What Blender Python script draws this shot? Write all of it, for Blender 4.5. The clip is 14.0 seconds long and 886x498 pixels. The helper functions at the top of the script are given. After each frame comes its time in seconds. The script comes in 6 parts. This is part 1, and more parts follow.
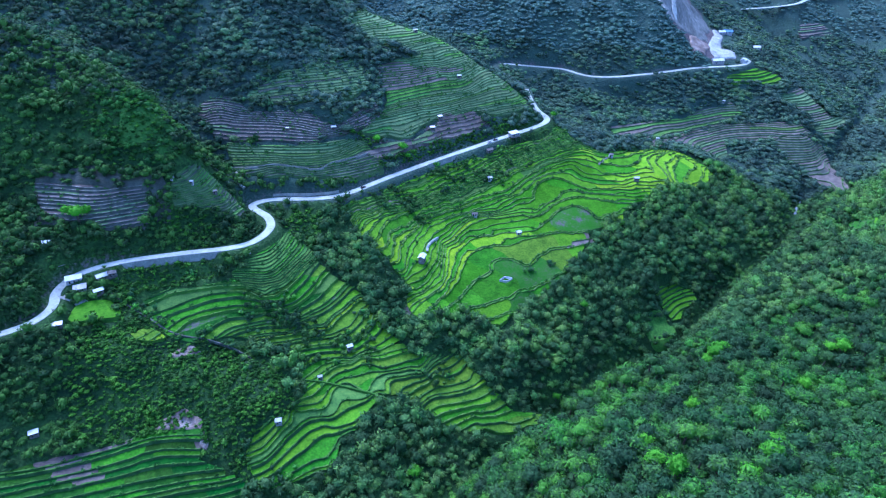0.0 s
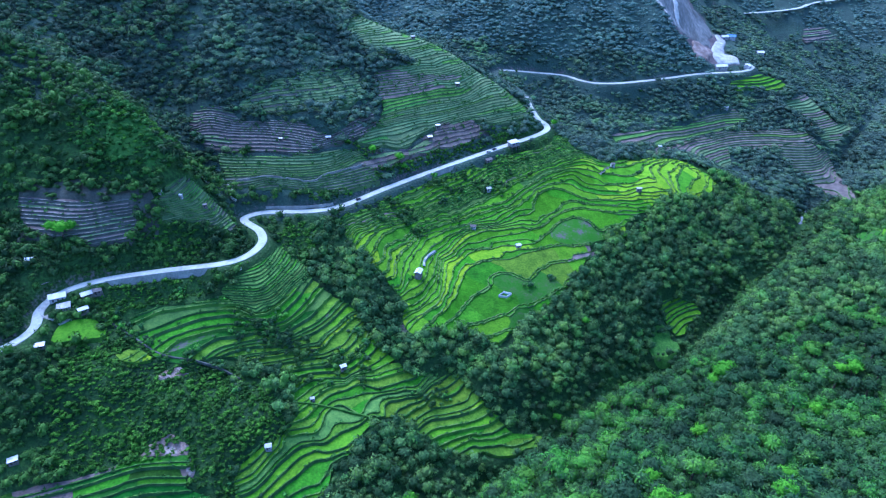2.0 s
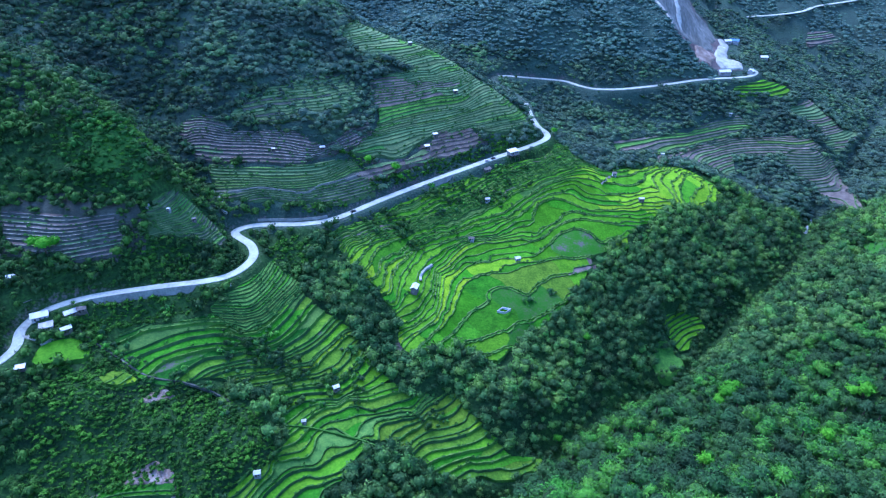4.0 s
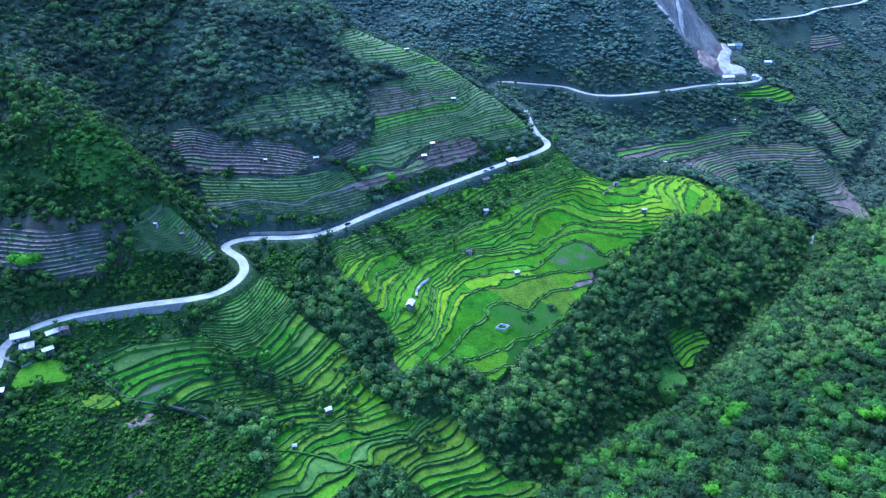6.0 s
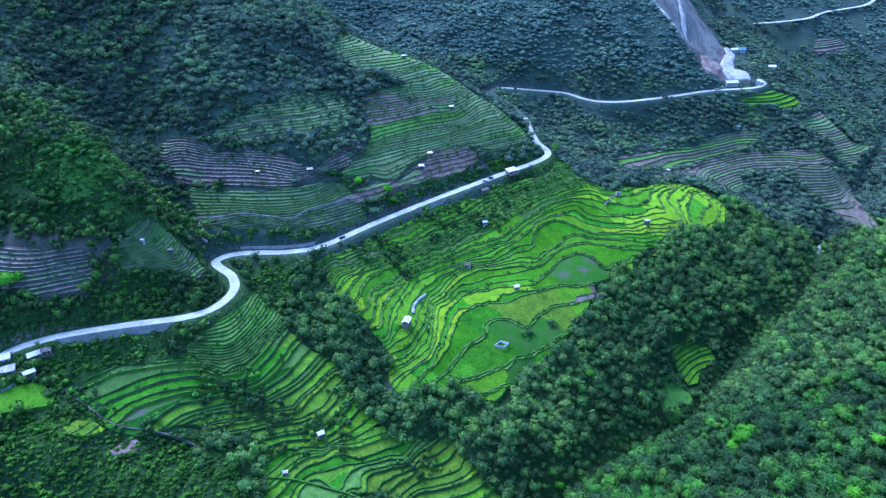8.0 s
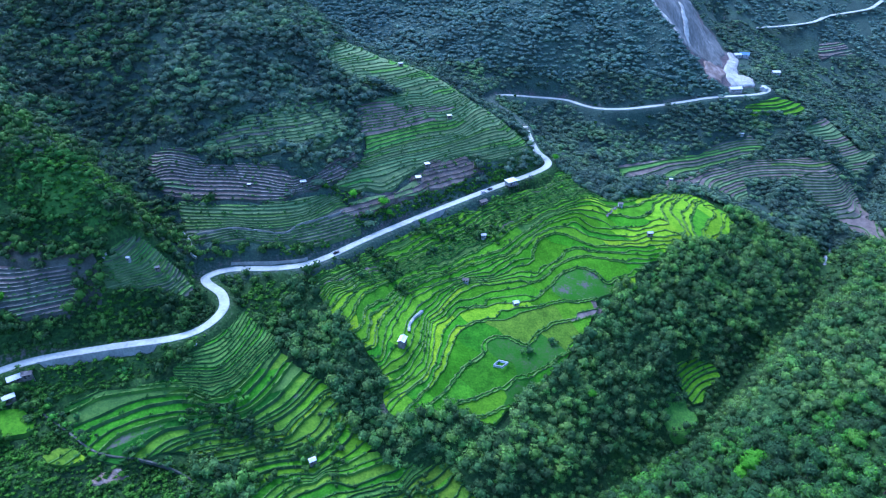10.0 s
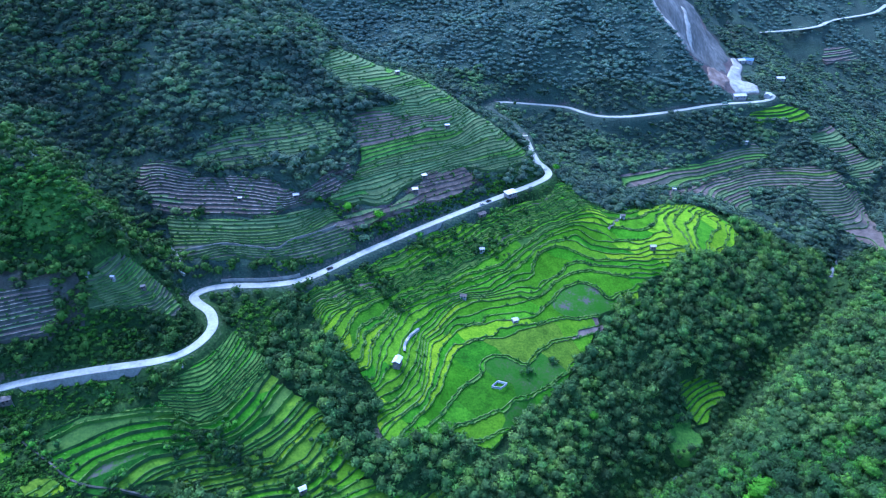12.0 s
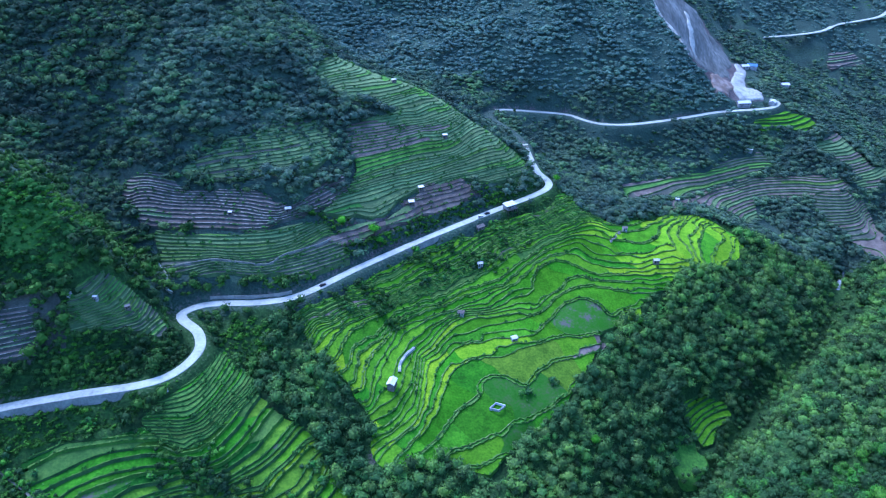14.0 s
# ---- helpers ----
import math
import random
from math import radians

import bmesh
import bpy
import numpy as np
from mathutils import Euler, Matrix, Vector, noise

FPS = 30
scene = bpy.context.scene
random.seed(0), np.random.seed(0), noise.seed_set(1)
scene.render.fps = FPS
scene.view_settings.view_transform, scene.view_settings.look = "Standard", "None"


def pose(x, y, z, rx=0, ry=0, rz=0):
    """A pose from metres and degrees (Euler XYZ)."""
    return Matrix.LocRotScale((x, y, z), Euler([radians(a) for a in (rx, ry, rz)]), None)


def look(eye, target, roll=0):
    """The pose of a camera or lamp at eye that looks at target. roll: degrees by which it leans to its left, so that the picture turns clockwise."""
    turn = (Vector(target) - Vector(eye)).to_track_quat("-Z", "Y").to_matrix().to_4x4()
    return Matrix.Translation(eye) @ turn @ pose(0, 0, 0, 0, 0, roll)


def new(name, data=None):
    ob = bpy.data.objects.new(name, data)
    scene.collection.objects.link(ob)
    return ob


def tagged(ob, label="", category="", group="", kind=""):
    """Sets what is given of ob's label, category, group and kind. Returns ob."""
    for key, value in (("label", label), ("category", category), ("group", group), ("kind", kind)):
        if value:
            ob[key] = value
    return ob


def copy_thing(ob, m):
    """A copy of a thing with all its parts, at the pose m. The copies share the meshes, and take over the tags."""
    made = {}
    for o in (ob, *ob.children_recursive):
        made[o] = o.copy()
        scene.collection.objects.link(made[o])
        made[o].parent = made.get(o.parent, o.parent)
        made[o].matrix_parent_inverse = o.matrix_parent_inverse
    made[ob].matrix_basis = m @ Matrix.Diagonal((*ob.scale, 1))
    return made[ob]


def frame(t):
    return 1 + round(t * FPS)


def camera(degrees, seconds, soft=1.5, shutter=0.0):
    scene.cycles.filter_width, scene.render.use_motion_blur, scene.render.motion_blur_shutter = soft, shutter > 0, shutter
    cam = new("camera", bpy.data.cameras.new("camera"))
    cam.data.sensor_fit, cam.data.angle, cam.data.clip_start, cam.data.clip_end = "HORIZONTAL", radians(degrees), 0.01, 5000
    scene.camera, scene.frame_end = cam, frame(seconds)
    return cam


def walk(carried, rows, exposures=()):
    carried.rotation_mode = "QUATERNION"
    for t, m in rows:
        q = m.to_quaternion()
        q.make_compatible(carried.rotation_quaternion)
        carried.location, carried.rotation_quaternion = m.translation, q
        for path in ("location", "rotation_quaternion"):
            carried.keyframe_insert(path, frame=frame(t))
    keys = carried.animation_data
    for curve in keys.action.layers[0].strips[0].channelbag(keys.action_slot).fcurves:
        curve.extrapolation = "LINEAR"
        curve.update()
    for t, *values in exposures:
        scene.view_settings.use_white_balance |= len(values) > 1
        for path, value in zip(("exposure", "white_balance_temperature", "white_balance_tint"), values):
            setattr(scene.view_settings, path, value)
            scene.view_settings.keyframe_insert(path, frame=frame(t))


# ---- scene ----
cam = camera(73.0, 14.0, soft=1.28)
METRES, EYE, TILT, LEAN, TURN = 95.0, 310.0, -30.0, 0.0, 0.0
LENS = 1.354
ROWS = [
    (0.0, 0.0, 0.0, 0.0, 0.0, 0.0, -0.0),
    (0.5, 0.0058, 0.0241, 0.0257, 0.01, 0.03, 0.0),
    (1.0, 0.0112, 0.0481, 0.0515, 0.01, 0.06, -0.01),
    (1.5, 0.0171, 0.0723, 0.0767, 0.02, 0.08, -0.01),
    (2.0, 0.023, 0.0963, 0.1026, 0.04, 0.11, -0.01),
    (2.5, 0.0292, 0.1205, 0.128, 0.05, 0.13, -0.02),
    (3.0, 0.0344, 0.1448, 0.1531, 0.05, 0.13, -0.01),
    (5.5, 0.065, 0.2654, 0.2793, 0.09, 0.21, -0.02),
    (6.0, 0.0707, 0.2896, 0.3046, 0.1, 0.21, -0.01),
    (6.5, 0.0764, 0.3137, 0.3302, 0.13, 0.21, -0.01),
    (7.0, 0.0815, 0.3378, 0.3555, 0.14, 0.2, 0.0),
    (7.5, 0.0874, 0.3617, 0.3813, 0.15, 0.22, 0.02),
    (8.0, 0.0934, 0.3861, 0.4076, 0.17, 0.24, 0.04),
    (10.5, 0.1224, 0.506, 0.5382, 0.24, 0.34, 0.04),
    (11.0, 0.1286, 0.5302, 0.5639, 0.26, 0.37, 0.03),
    (11.5, 0.1336, 0.5541, 0.5896, 0.27, 0.39, 0.02),
    (12.0, 0.1402, 0.5784, 0.6162, 0.28, 0.41, 0.01),
    (12.5, 0.1466, 0.6023, 0.6425, 0.3, 0.44, -0.0),
    (13.0, 0.152, 0.6265, 0.6685, 0.31, 0.47, -0.02),
    (13.5, 0.1581, 0.6506, 0.6938, 0.32, 0.48, -0.04),
    (14.0, 0.1641, 0.6751, 0.7191, 0.33, 0.5, -0.06),
]
walk(cam, [(t, pose(0, 0, EYE, TILT, LEAN, TURN) @ pose(METRES * x, METRES * LENS * y, METRES * z, 90 + pitch / LENS, roll, yaw / LENS)) for t, x, y, z, yaw, pitch, roll in ROWS],
     exposures=[(0.0, 1.31, 4600, 27.5), (6.5, 1.31, 4635, 25.5), (10.5, 1.28, 4660, 25), (13.6, 1.26, 4650, 24.5), (14.0, 1.18, 4610, 25)])

# ---------------------------------------------------------------- sky and light
world = bpy.data.worlds.new("overcast_sky")
scene.world = world
world.use_nodes = True
wn = world.node_tree
sky = wn.nodes.new("ShaderNodeTexSky")
sky.sky_type = "NISHITA"
sky.sun_disc = False
sky.sun_elevation = radians(56)
sky.sun_rotation = radians(-38)
sky.air_density, sky.dust_density, sky.ozone_density = 1.3, 2.0, 3.0
wn.links.new(sky.outputs["Color"], wn.nodes["Background"].inputs["Color"])
wn.nodes["Background"].inputs["Strength"].default_value = 0.15
sun = new("sun", bpy.data.lights.new("sun", "SUN"))
sun.data.energy, sun.data.angle, sun.data.color = 1.35, radians(34), (1.0, 0.97, 0.92)
sun.matrix_world = look((-380, 490, 920), (0, 0, 0))

# ---------------------------------------------------------------- materials
def ramp_stops(node, stops):
    r = node.color_ramp
    while len(r.elements) < len(stops):
        r.elements.new(0.5)
    for e, (at, c) in zip(r.elements, stops):
        e.position, e.color = at, (*c, 1)


def surface(name, stops, size, fine=0.0, rough=0.85, bump=0.0, vary=0.0, hue=0.0, spec=0.25, tint=False, island=False, stretch=(1, 1, 1), overlays=(), grain=0.45):
    """A procedural surface: a colour ramp over two scales of noise (size and fine in metres), with relief and change from piece to piece."""
    m = bpy.data.materials.new(name)
    m.use_nodes = True
    t = m.node_tree
    n, l = t.nodes, t.links
    bsdf = n["Principled BSDF"]
    bsdf.inputs["Roughness"].default_value = rough
    bsdf.inputs["Specular IOR Level"].default_value = spec
    geo = n.new("ShaderNodeNewGeometry")
    mapping = n.new("ShaderNodeMapping")
    mapping.inputs["Scale"].default_value = stretch
    l.new(geo.outputs["Position"], mapping.inputs["Vector"])
    big = n.new("ShaderNodeTexNoise")
    big.inputs["Scale"].default_value, big.inputs["Detail"].default_value = 1.0 / size, 4
    l.new(mapping.outputs["Vector"], big.inputs["Vector"])
    small = n.new("ShaderNodeTexNoise")
    small.inputs["Scale"].default_value, small.inputs["Detail"].default_value = 1.0 / (fine or size / 9), 3
    l.new(mapping.outputs["Vector"], small.inputs["Vector"])
    mix = n.new("ShaderNodeMath")
    mix.operation = "MULTIPLY_ADD"
    mix.inputs[1].default_value = grain
    l.new(small.outputs["Fac"], mix.inputs[0])
    half = n.new("ShaderNodeMath")
    half.operation = "MULTIPLY_ADD"
    half.inputs[1].default_value, half.inputs[2].default_value = 1.1, -0.045 - grain / 2
    l.new(big.outputs["Fac"], half.inputs[0])
    l.new(half.outputs[0], mix.inputs[2])
    ramp = n.new("ShaderNodeValToRGB")
    ramp_stops(ramp, stops)
    source = mix.outputs[0]
    rnd = None
    if tint:
        at = n.new("ShaderNodeAttribute")
        at.attribute_name = "tint"
        info = n.new("ShaderNodeObjectInfo")
        add = n.new("ShaderNodeMath")
        l.new(at.outputs["Fac"], add.inputs[0])
        l.new(info.outputs["Random"], add.inputs[1])
        fr = n.new("ShaderNodeMath")
        fr.operation = "FRACT"
        l.new(add.outputs[0], fr.inputs[0])
        rnd = fr.outputs[0]
    elif vary or hue:
        info = n.new("ShaderNodeObjectInfo")
        rnd = info.outputs["Random"]
    if island:
        isl = n.new("ShaderNodeMath")
        isl.operation = "MULTIPLY_ADD"
        isl.inputs[1].default_value = island
        l.new(geo.outputs["Random Per Island"], isl.inputs[0])
        l.new(source, isl.inputs[2])
        source = isl.outputs[0]
    if tint:
        tn = n.new("ShaderNodeMath")
        tn.operation = "MULTIPLY_ADD"
        tn.inputs[1].default_value = tint
        l.new(rnd, tn.inputs[0])
        sub = n.new("ShaderNodeMath")
        sub.operation = "SUBTRACT"
        sub.inputs[1].default_value = tint / 2
        l.new(source, sub.inputs[0])
        l.new(sub.outputs[0], tn.inputs[2])
        source = tn.outputs[0]
    l.new(source, ramp.inputs["Fac"])
    colour = ramp.outputs["Color"]
    if vary or hue:
        hs = n.new("ShaderNodeHueSaturation")
        for key, amount, start, seed in (("Value", vary, 1 - vary / 2, 7.13), ("Hue", hue, 0.5 - hue / 2, 3.71)):
            mul = n.new("ShaderNodeMath")
            mul.operation = "MULTIPLY"
            mul.inputs[1].default_value = seed
            l.new(rnd, mul.inputs[0])
            fr = n.new("ShaderNodeMath")
            fr.operation = "FRACT"
            l.new(mul.outputs[0], fr.inputs[0])
            ma = n.new("ShaderNodeMath")
            ma.operation = "MULTIPLY_ADD"
            ma.inputs[1].default_value, ma.inputs[2].default_value = amount, start
            l.new(fr.outputs[0], ma.inputs[0])
            l.new(ma.outputs[0], hs.inputs[key])
        l.new(colour, hs.inputs["Color"])
        colour = hs.outputs["Color"]
    for cover, cover_stops in overlays:
        at = n.new("ShaderNodeAttribute")
        at.attribute_name = cover
        wob = n.new("ShaderNodeMath")
        wob.operation = "MULTIPLY_ADD"
        wob.inputs[1].default_value = 1.2
        l.new(small.outputs["Fac"], wob.inputs[0])
        l.new(at.outputs["Fac"], wob.inputs[2])
        step = n.new("ShaderNodeMapRange")
        step.inputs["From Min"].default_value, step.inputs["From Max"].default_value = 0.95, 1.35
        l.new(wob.outputs[0], step.inputs["Value"])
        r2 = n.new("ShaderNodeValToRGB")
        ramp_stops(r2, cover_stops)
        l.new(mix.outputs[0], r2.inputs["Fac"])
        mx = n.new("ShaderNodeMix")
        mx.data_type = "RGBA"
        l.new(step.outputs["Result"], mx.inputs["Factor"])
        l.new(colour, mx.inputs["A"])
        l.new(r2.outputs["Color"], mx.inputs["B"])
        colour = mx.outputs["Result"]
    l.new(colour, bsdf.inputs["Base Color"])
    if bump:
        b = n.new("ShaderNodeBump")
        b.inputs["Strength"].default_value, b.inputs["Distance"].default_value = 0.8, bump
        l.new(small.outputs["Fac"], b.inputs["Height"])
        l.new(b.outputs["Normal"], bsdf.inputs["Normal"])
    return m


SOIL = [(0.25, (0.07, 0.062, 0.065)), (0.5, (0.12, 0.105, 0.105)), (0.75, (0.18, 0.16, 0.155))]
# Ground under slope and far woods, blued to match their painted haze.
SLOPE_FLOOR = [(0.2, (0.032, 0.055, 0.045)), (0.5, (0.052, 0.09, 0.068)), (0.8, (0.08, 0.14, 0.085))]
HAZED_FLOOR = [(0.2, (0.036, 0.064, 0.05)), (0.5, (0.052, 0.09, 0.07)), (0.8, (0.075, 0.128, 0.088))]
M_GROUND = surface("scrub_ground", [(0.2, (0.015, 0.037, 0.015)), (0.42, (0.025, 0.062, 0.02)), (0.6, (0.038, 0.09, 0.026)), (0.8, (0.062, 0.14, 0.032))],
                   22, 1.6, 0.95, 1.2, overlays=(("slope_floor", SLOPE_FLOOR), ("hazed_floor", HAZED_FLOOR), ("bare", SOIL)), grain=0.9, spec=0.1)
M_RICE = surface("young_rice", [(0.2, (0.058, 0.178, 0.008)), (0.5, (0.09, 0.265, 0.009)), (0.8, (0.135, 0.34, 0.011))], 7, 1.3, 0.7, 0.2, vary=0.35, hue=0.02, grain=1.15, spec=0.05)
M_RICE_LUSH = surface("lush_rice", [(0.2, (0.037, 0.13, 0.005)), (0.5, (0.056, 0.2, 0.006)), (0.8, (0.086, 0.27, 0.008))], 7, 1.3, 0.8, 0.2, vary=0.3, hue=0.015, grain=1.15, spec=0.04)
M_RICE_DULL = surface("maturing_rice", [(0.2, (0.06, 0.145, 0.014)), (0.5, (0.1, 0.22, 0.018)), (0.8, (0.155, 0.305, 0.022))], 7, 1.3, 0.8, 0.2, vary=0.4, hue=0.02, grain=1.15, spec=0.04)
M_SILT = surface("silted_paddy", [(0.35, (0.04, 0.15, 0.012)), (0.55, (0.055, 0.15, 0.025)), (0.72, (0.11, 0.12, 0.1))], 9, 1.6, 0.9, 0.1, grain=0.7, spec=0.03)
M_RICE_YELLOW = surface("ripening_rice", [(0.2, (0.105, 0.25, 0.006)), (0.5, (0.175, 0.355, 0.008)), (0.8, (0.255, 0.445, 0.011))], 7, 1.3, 0.7, 0.2, vary=0.3, hue=0.02, grain=1.15, spec=0.05)
M_RICE_DEEP = surface("shaded_rice", [(0.2, (0.03, 0.12, 0.008)), (0.5, (0.046, 0.185, 0.009)), (0.8, (0.075, 0.265, 0.011))], 7, 1.3, 0.8, 0.2, vary=0.4, hue=0.015, grain=1.15, spec=0.04)
M_WEEDY = surface("weedy_garden", [(0.2, (0.045, 0.12, 0.024)), (0.5, (0.072, 0.178, 0.03)), (0.8, (0.12, 0.24, 0.04))], 7, 1.3, 0.9, 0.3, vary=0.6, hue=0.04, grain=0.9)
M_PLOT = surface("tilled_soil", [(0.2, (0.088, 0.076, 0.068)), (0.5, (0.145, 0.126, 0.11)), (0.8, (0.215, 0.19, 0.165))], 6, 1.0, 0.95, 0.25, vary=0.5, grain=0.7)
M_MUD = surface("muddy_paddy", [(0.2, (0.035, 0.14, 0.012)), (0.45, (0.045, 0.165, 0.016)), (0.65, (0.06, 0.15, 0.03)), (0.88, (0.1, 0.14, 0.07))], 8, 1.4, 0.8, 0.1, vary=0.3, grain=1.0, spec=0.04)
M_BANK = surface("grassy_bank", [(0.2, (0.026, 0.068, 0.024)), (0.5, (0.05, 0.118, 0.036)), (0.8, (0.10, 0.19, 0.06))], 5, 0.6, 0.95, 0.3)
M_BANK_STONE = surface("stony_bank", [(0.2, (0.04, 0.055, 0.043)), (0.5, (0.08, 0.095, 0.08)), (0.8, (0.15, 0.16, 0.145))], 5, 0.6, 0.95, 0.3)
M_ROAD = surface("pale_concrete", [(0.15, (0.27, 0.30, 0.265)), (0.4, (0.40, 0.44, 0.39)), (0.6, (0.47, 0.52, 0.46)), (0.85, (0.56, 0.6, 0.53))], 9, 1.4, 0.85, 0.02, grain=0.8, spec=0.15)
M_BUND = surface("earth_bund", [(0.2, (0.06, 0.15, 0.028)), (0.5, (0.1, 0.21, 0.04)), (0.75, (0.16, 0.25, 0.08)), (0.9, (0.24, 0.27, 0.17))], 6, 0.9, 0.95, 0.2, grain=0.9, spec=0.05)
M_BUND_GRASS = surface("grassy_bund", [(0.2, (0.035, 0.09, 0.022)), (0.5, (0.06, 0.15, 0.03)), (0.8, (0.1, 0.22, 0.04))], 5, 0.9, 0.95, 0.2, grain=0.8, spec=0.05)
M_BUND_STONE = surface("stone_bund", [(0.2, (0.15, 0.16, 0.145)), (0.5, (0.26, 0.275, 0.25)), (0.8, (0.4, 0.41, 0.38))], 5, 0.9, 0.95, 0.2, grain=0.8, spec=0.1)
M_GRASS = surface("bright_grass", [(0.2, (0.045, 0.13, 0.025)), (0.5, (0.075, 0.2, 0.03)), (0.8, (0.12, 0.28, 0.04))], 6, 1.3, 0.9, 0.4, vary=0.4, grain=0.9, spec=0.08)
M_WALL = surface("grey_retaining_concrete", [(0.2, (0.2, 0.215, 0.2)), (0.5, (0.3, 0.32, 0.295)), (0.8, (0.4, 0.42, 0.39))], 7, 1.2, 0.9, 0.05, grain=0.8)
M_GRAVEL = surface("gravel_and_rubble", [(0.2, (0.22, 0.225, 0.2)), (0.5, (0.38, 0.4, 0.36)), (0.8, (0.55, 0.58, 0.52))], 9, 1.8, 0.95, 0.5, grain=0.9)
LEAF = [(0.05, (0.019, 0.043, 0.021)), (0.4, (0.039, 0.09, 0.038)), (0.68, (0.056, 0.134, 0.045)), (0.86, (0.078, 0.205, 0.043)), (1.0, (0.12, 0.34, 0.036))]
# Far leaf colours, paler and bluer than the near ones: haze in the colour.
HAZED = [(0.05, (0.08, 0.134, 0.118)), (0.4, (0.11, 0.184, 0.155)), (0.7, (0.145, 0.238, 0.18)), (1.0, (0.185, 0.315, 0.185))]
# Slope leaves carry part of the distance haze as a blue-grey cast.
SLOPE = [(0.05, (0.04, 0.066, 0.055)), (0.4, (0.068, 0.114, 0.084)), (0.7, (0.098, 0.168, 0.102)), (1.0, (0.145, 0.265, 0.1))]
KNOLL = [(0.05, (0.018, 0.034, 0.028)), (0.4, (0.035, 0.064, 0.045)), (0.7, (0.058, 0.108, 0.057)), (1.0, (0.1, 0.2, 0.065))]
M_LEAF = surface("tree_foliage", LEAF, 45, 1.2, 0.65, 0.0, tint=0.62, island=0.32, spec=0.08, vary=0.32, hue=0.025)
GORGE = [(0.05, (0.02, 0.046, 0.02)), (0.38, (0.044, 0.098, 0.036)), (0.62, (0.068, 0.148, 0.046)), (0.82, (0.102, 0.215, 0.056)), (1.0, (0.15, 0.32, 0.055))]
M_GORGE_LEAF = surface("gorge_foliage", GORGE, 45, 1.2, 0.65, 0.0, tint=0.66, island=0.3, spec=0.08, vary=0.32, hue=0.03)
# The LEAF colours scaled down to a darker copy for the near hillside.
M_NEAR_LEAF = surface("hillside_foliage", [(a, (0.84 * c[0], 0.86 * c[1], 0.82 * c[2])) for a, c in LEAF], 45, 1.2, 0.65, 0.0, tint=0.55, island=0.34, spec=0.08, vary=0.3, hue=0.02)
M_HAZED_LEAF = surface("hazed_far_foliage", HAZED, 50, 1.5, 0.75, 0.0, tint=0.35, island=0.12, spec=0.05, vary=0.22, hue=0.03)
M_SLOPE_LEAF = surface("hazed_slope_foliage", SLOPE, 40, 1.3, 0.75, 0.0, tint=0.5, island=0.22, spec=0.05, vary=0.3, hue=0.04)
M_KNOLL_LEAF = surface("knoll_foliage", KNOLL, 30, 1.3, 0.75, 0.0, tint=0.55, island=0.3, spec=0.05, vary=0.35, hue=0.05)
M_SCRUB = surface("scrub_foliage", [(0.1, (0.013, 0.038, 0.01)), (0.4, (0.025, 0.076, 0.013)), (0.7, (0.044, 0.128, 0.016)), (1.0, (0.09, 0.245, 0.022))], 30, 1.0, 0.75, 0.0, tint=0.6, island=0.4, spec=0.1)
M_FRESH_LEAF = surface("fresh_foliage", [(0.1, (0.022, 0.068, 0.02)), (0.5, (0.04, 0.118, 0.03)), (1.0, (0.075, 0.215, 0.038))], 18, 1.2, 0.7, 0.0, tint=0.5, island=0.36, spec=0.06)
M_LEAF_LIME = surface("lime_foliage", [(0.1, (0.035, 0.13, 0.012)), (0.5, (0.08, 0.28, 0.014)), (1.0, (0.14, 0.42, 0.02))], 30, 1.2, 0.7, 0.0, tint=0.4, island=0.4, spec=0.1)
M_SCAR = surface("bare_grey_rock", [(0.2, (0.06, 0.07, 0.066)), (0.42, (0.1, 0.115, 0.108)), (0.6, (0.15, 0.168, 0.158)), (0.8, (0.25, 0.275, 0.258))], 18, 2.2, 0.95, 0.8, stretch=(1, 0.3, 0.3), grain=0.9)
M_RUBBLE = surface("brown_rubble", [(0.2, (0.13, 0.10, 0.08)), (0.5, (0.24, 0.19, 0.155)), (0.8, (0.42, 0.38, 0.34))], 8, 1.0, 0.95, 0.6)
M_FALLOW = surface("fallow_hill_plot", [(0.2, (0.08, 0.142, 0.056)), (0.5, (0.118, 0.2, 0.08)), (0.8, (0.17, 0.275, 0.1))], 7, 1.3, 0.92, 0.3, vary=0.4, hue=0.03, grain=0.8)
M_BANK_EARTH = surface("earth_bank", [(0.2, (0.045, 0.085, 0.036)), (0.42, (0.085, 0.17, 0.05)), (0.58, (0.105, 0.22, 0.045)), (0.72, (0.19, 0.21, 0.145)), (0.9, (0.28, 0.275, 0.235))], 9, 0.7, 0.95, 0.3, vary=0.5, grain=0.9)
M_BANK_GRASS = surface("long_grass_bank", [(0.2, (0.05, 0.14, 0.024)), (0.5, (0.09, 0.23, 0.03)), (0.8, (0.14, 0.31, 0.035))], 7, 0.8, 0.95, 0.3, vary=0.4, grain=0.9)
M_BANK_LOW = surface("grassy_low_bank", [(0.2, (0.055, 0.105, 0.045)), (0.5, (0.095, 0.165, 0.068)), (0.8, (0.15, 0.235, 0.095))], 6, 0.9, 0.95, 0.3)
M_GREY_PLOT = surface("grey_vegetable_plot", [(0.2, (0.05, 0.062, 0.05)), (0.5, (0.08, 0.096, 0.078)), (0.8, (0.13, 0.148, 0.118))], 6, 1.0, 0.95, 0.25, vary=0.3, grain=0.8, spec=0.1)
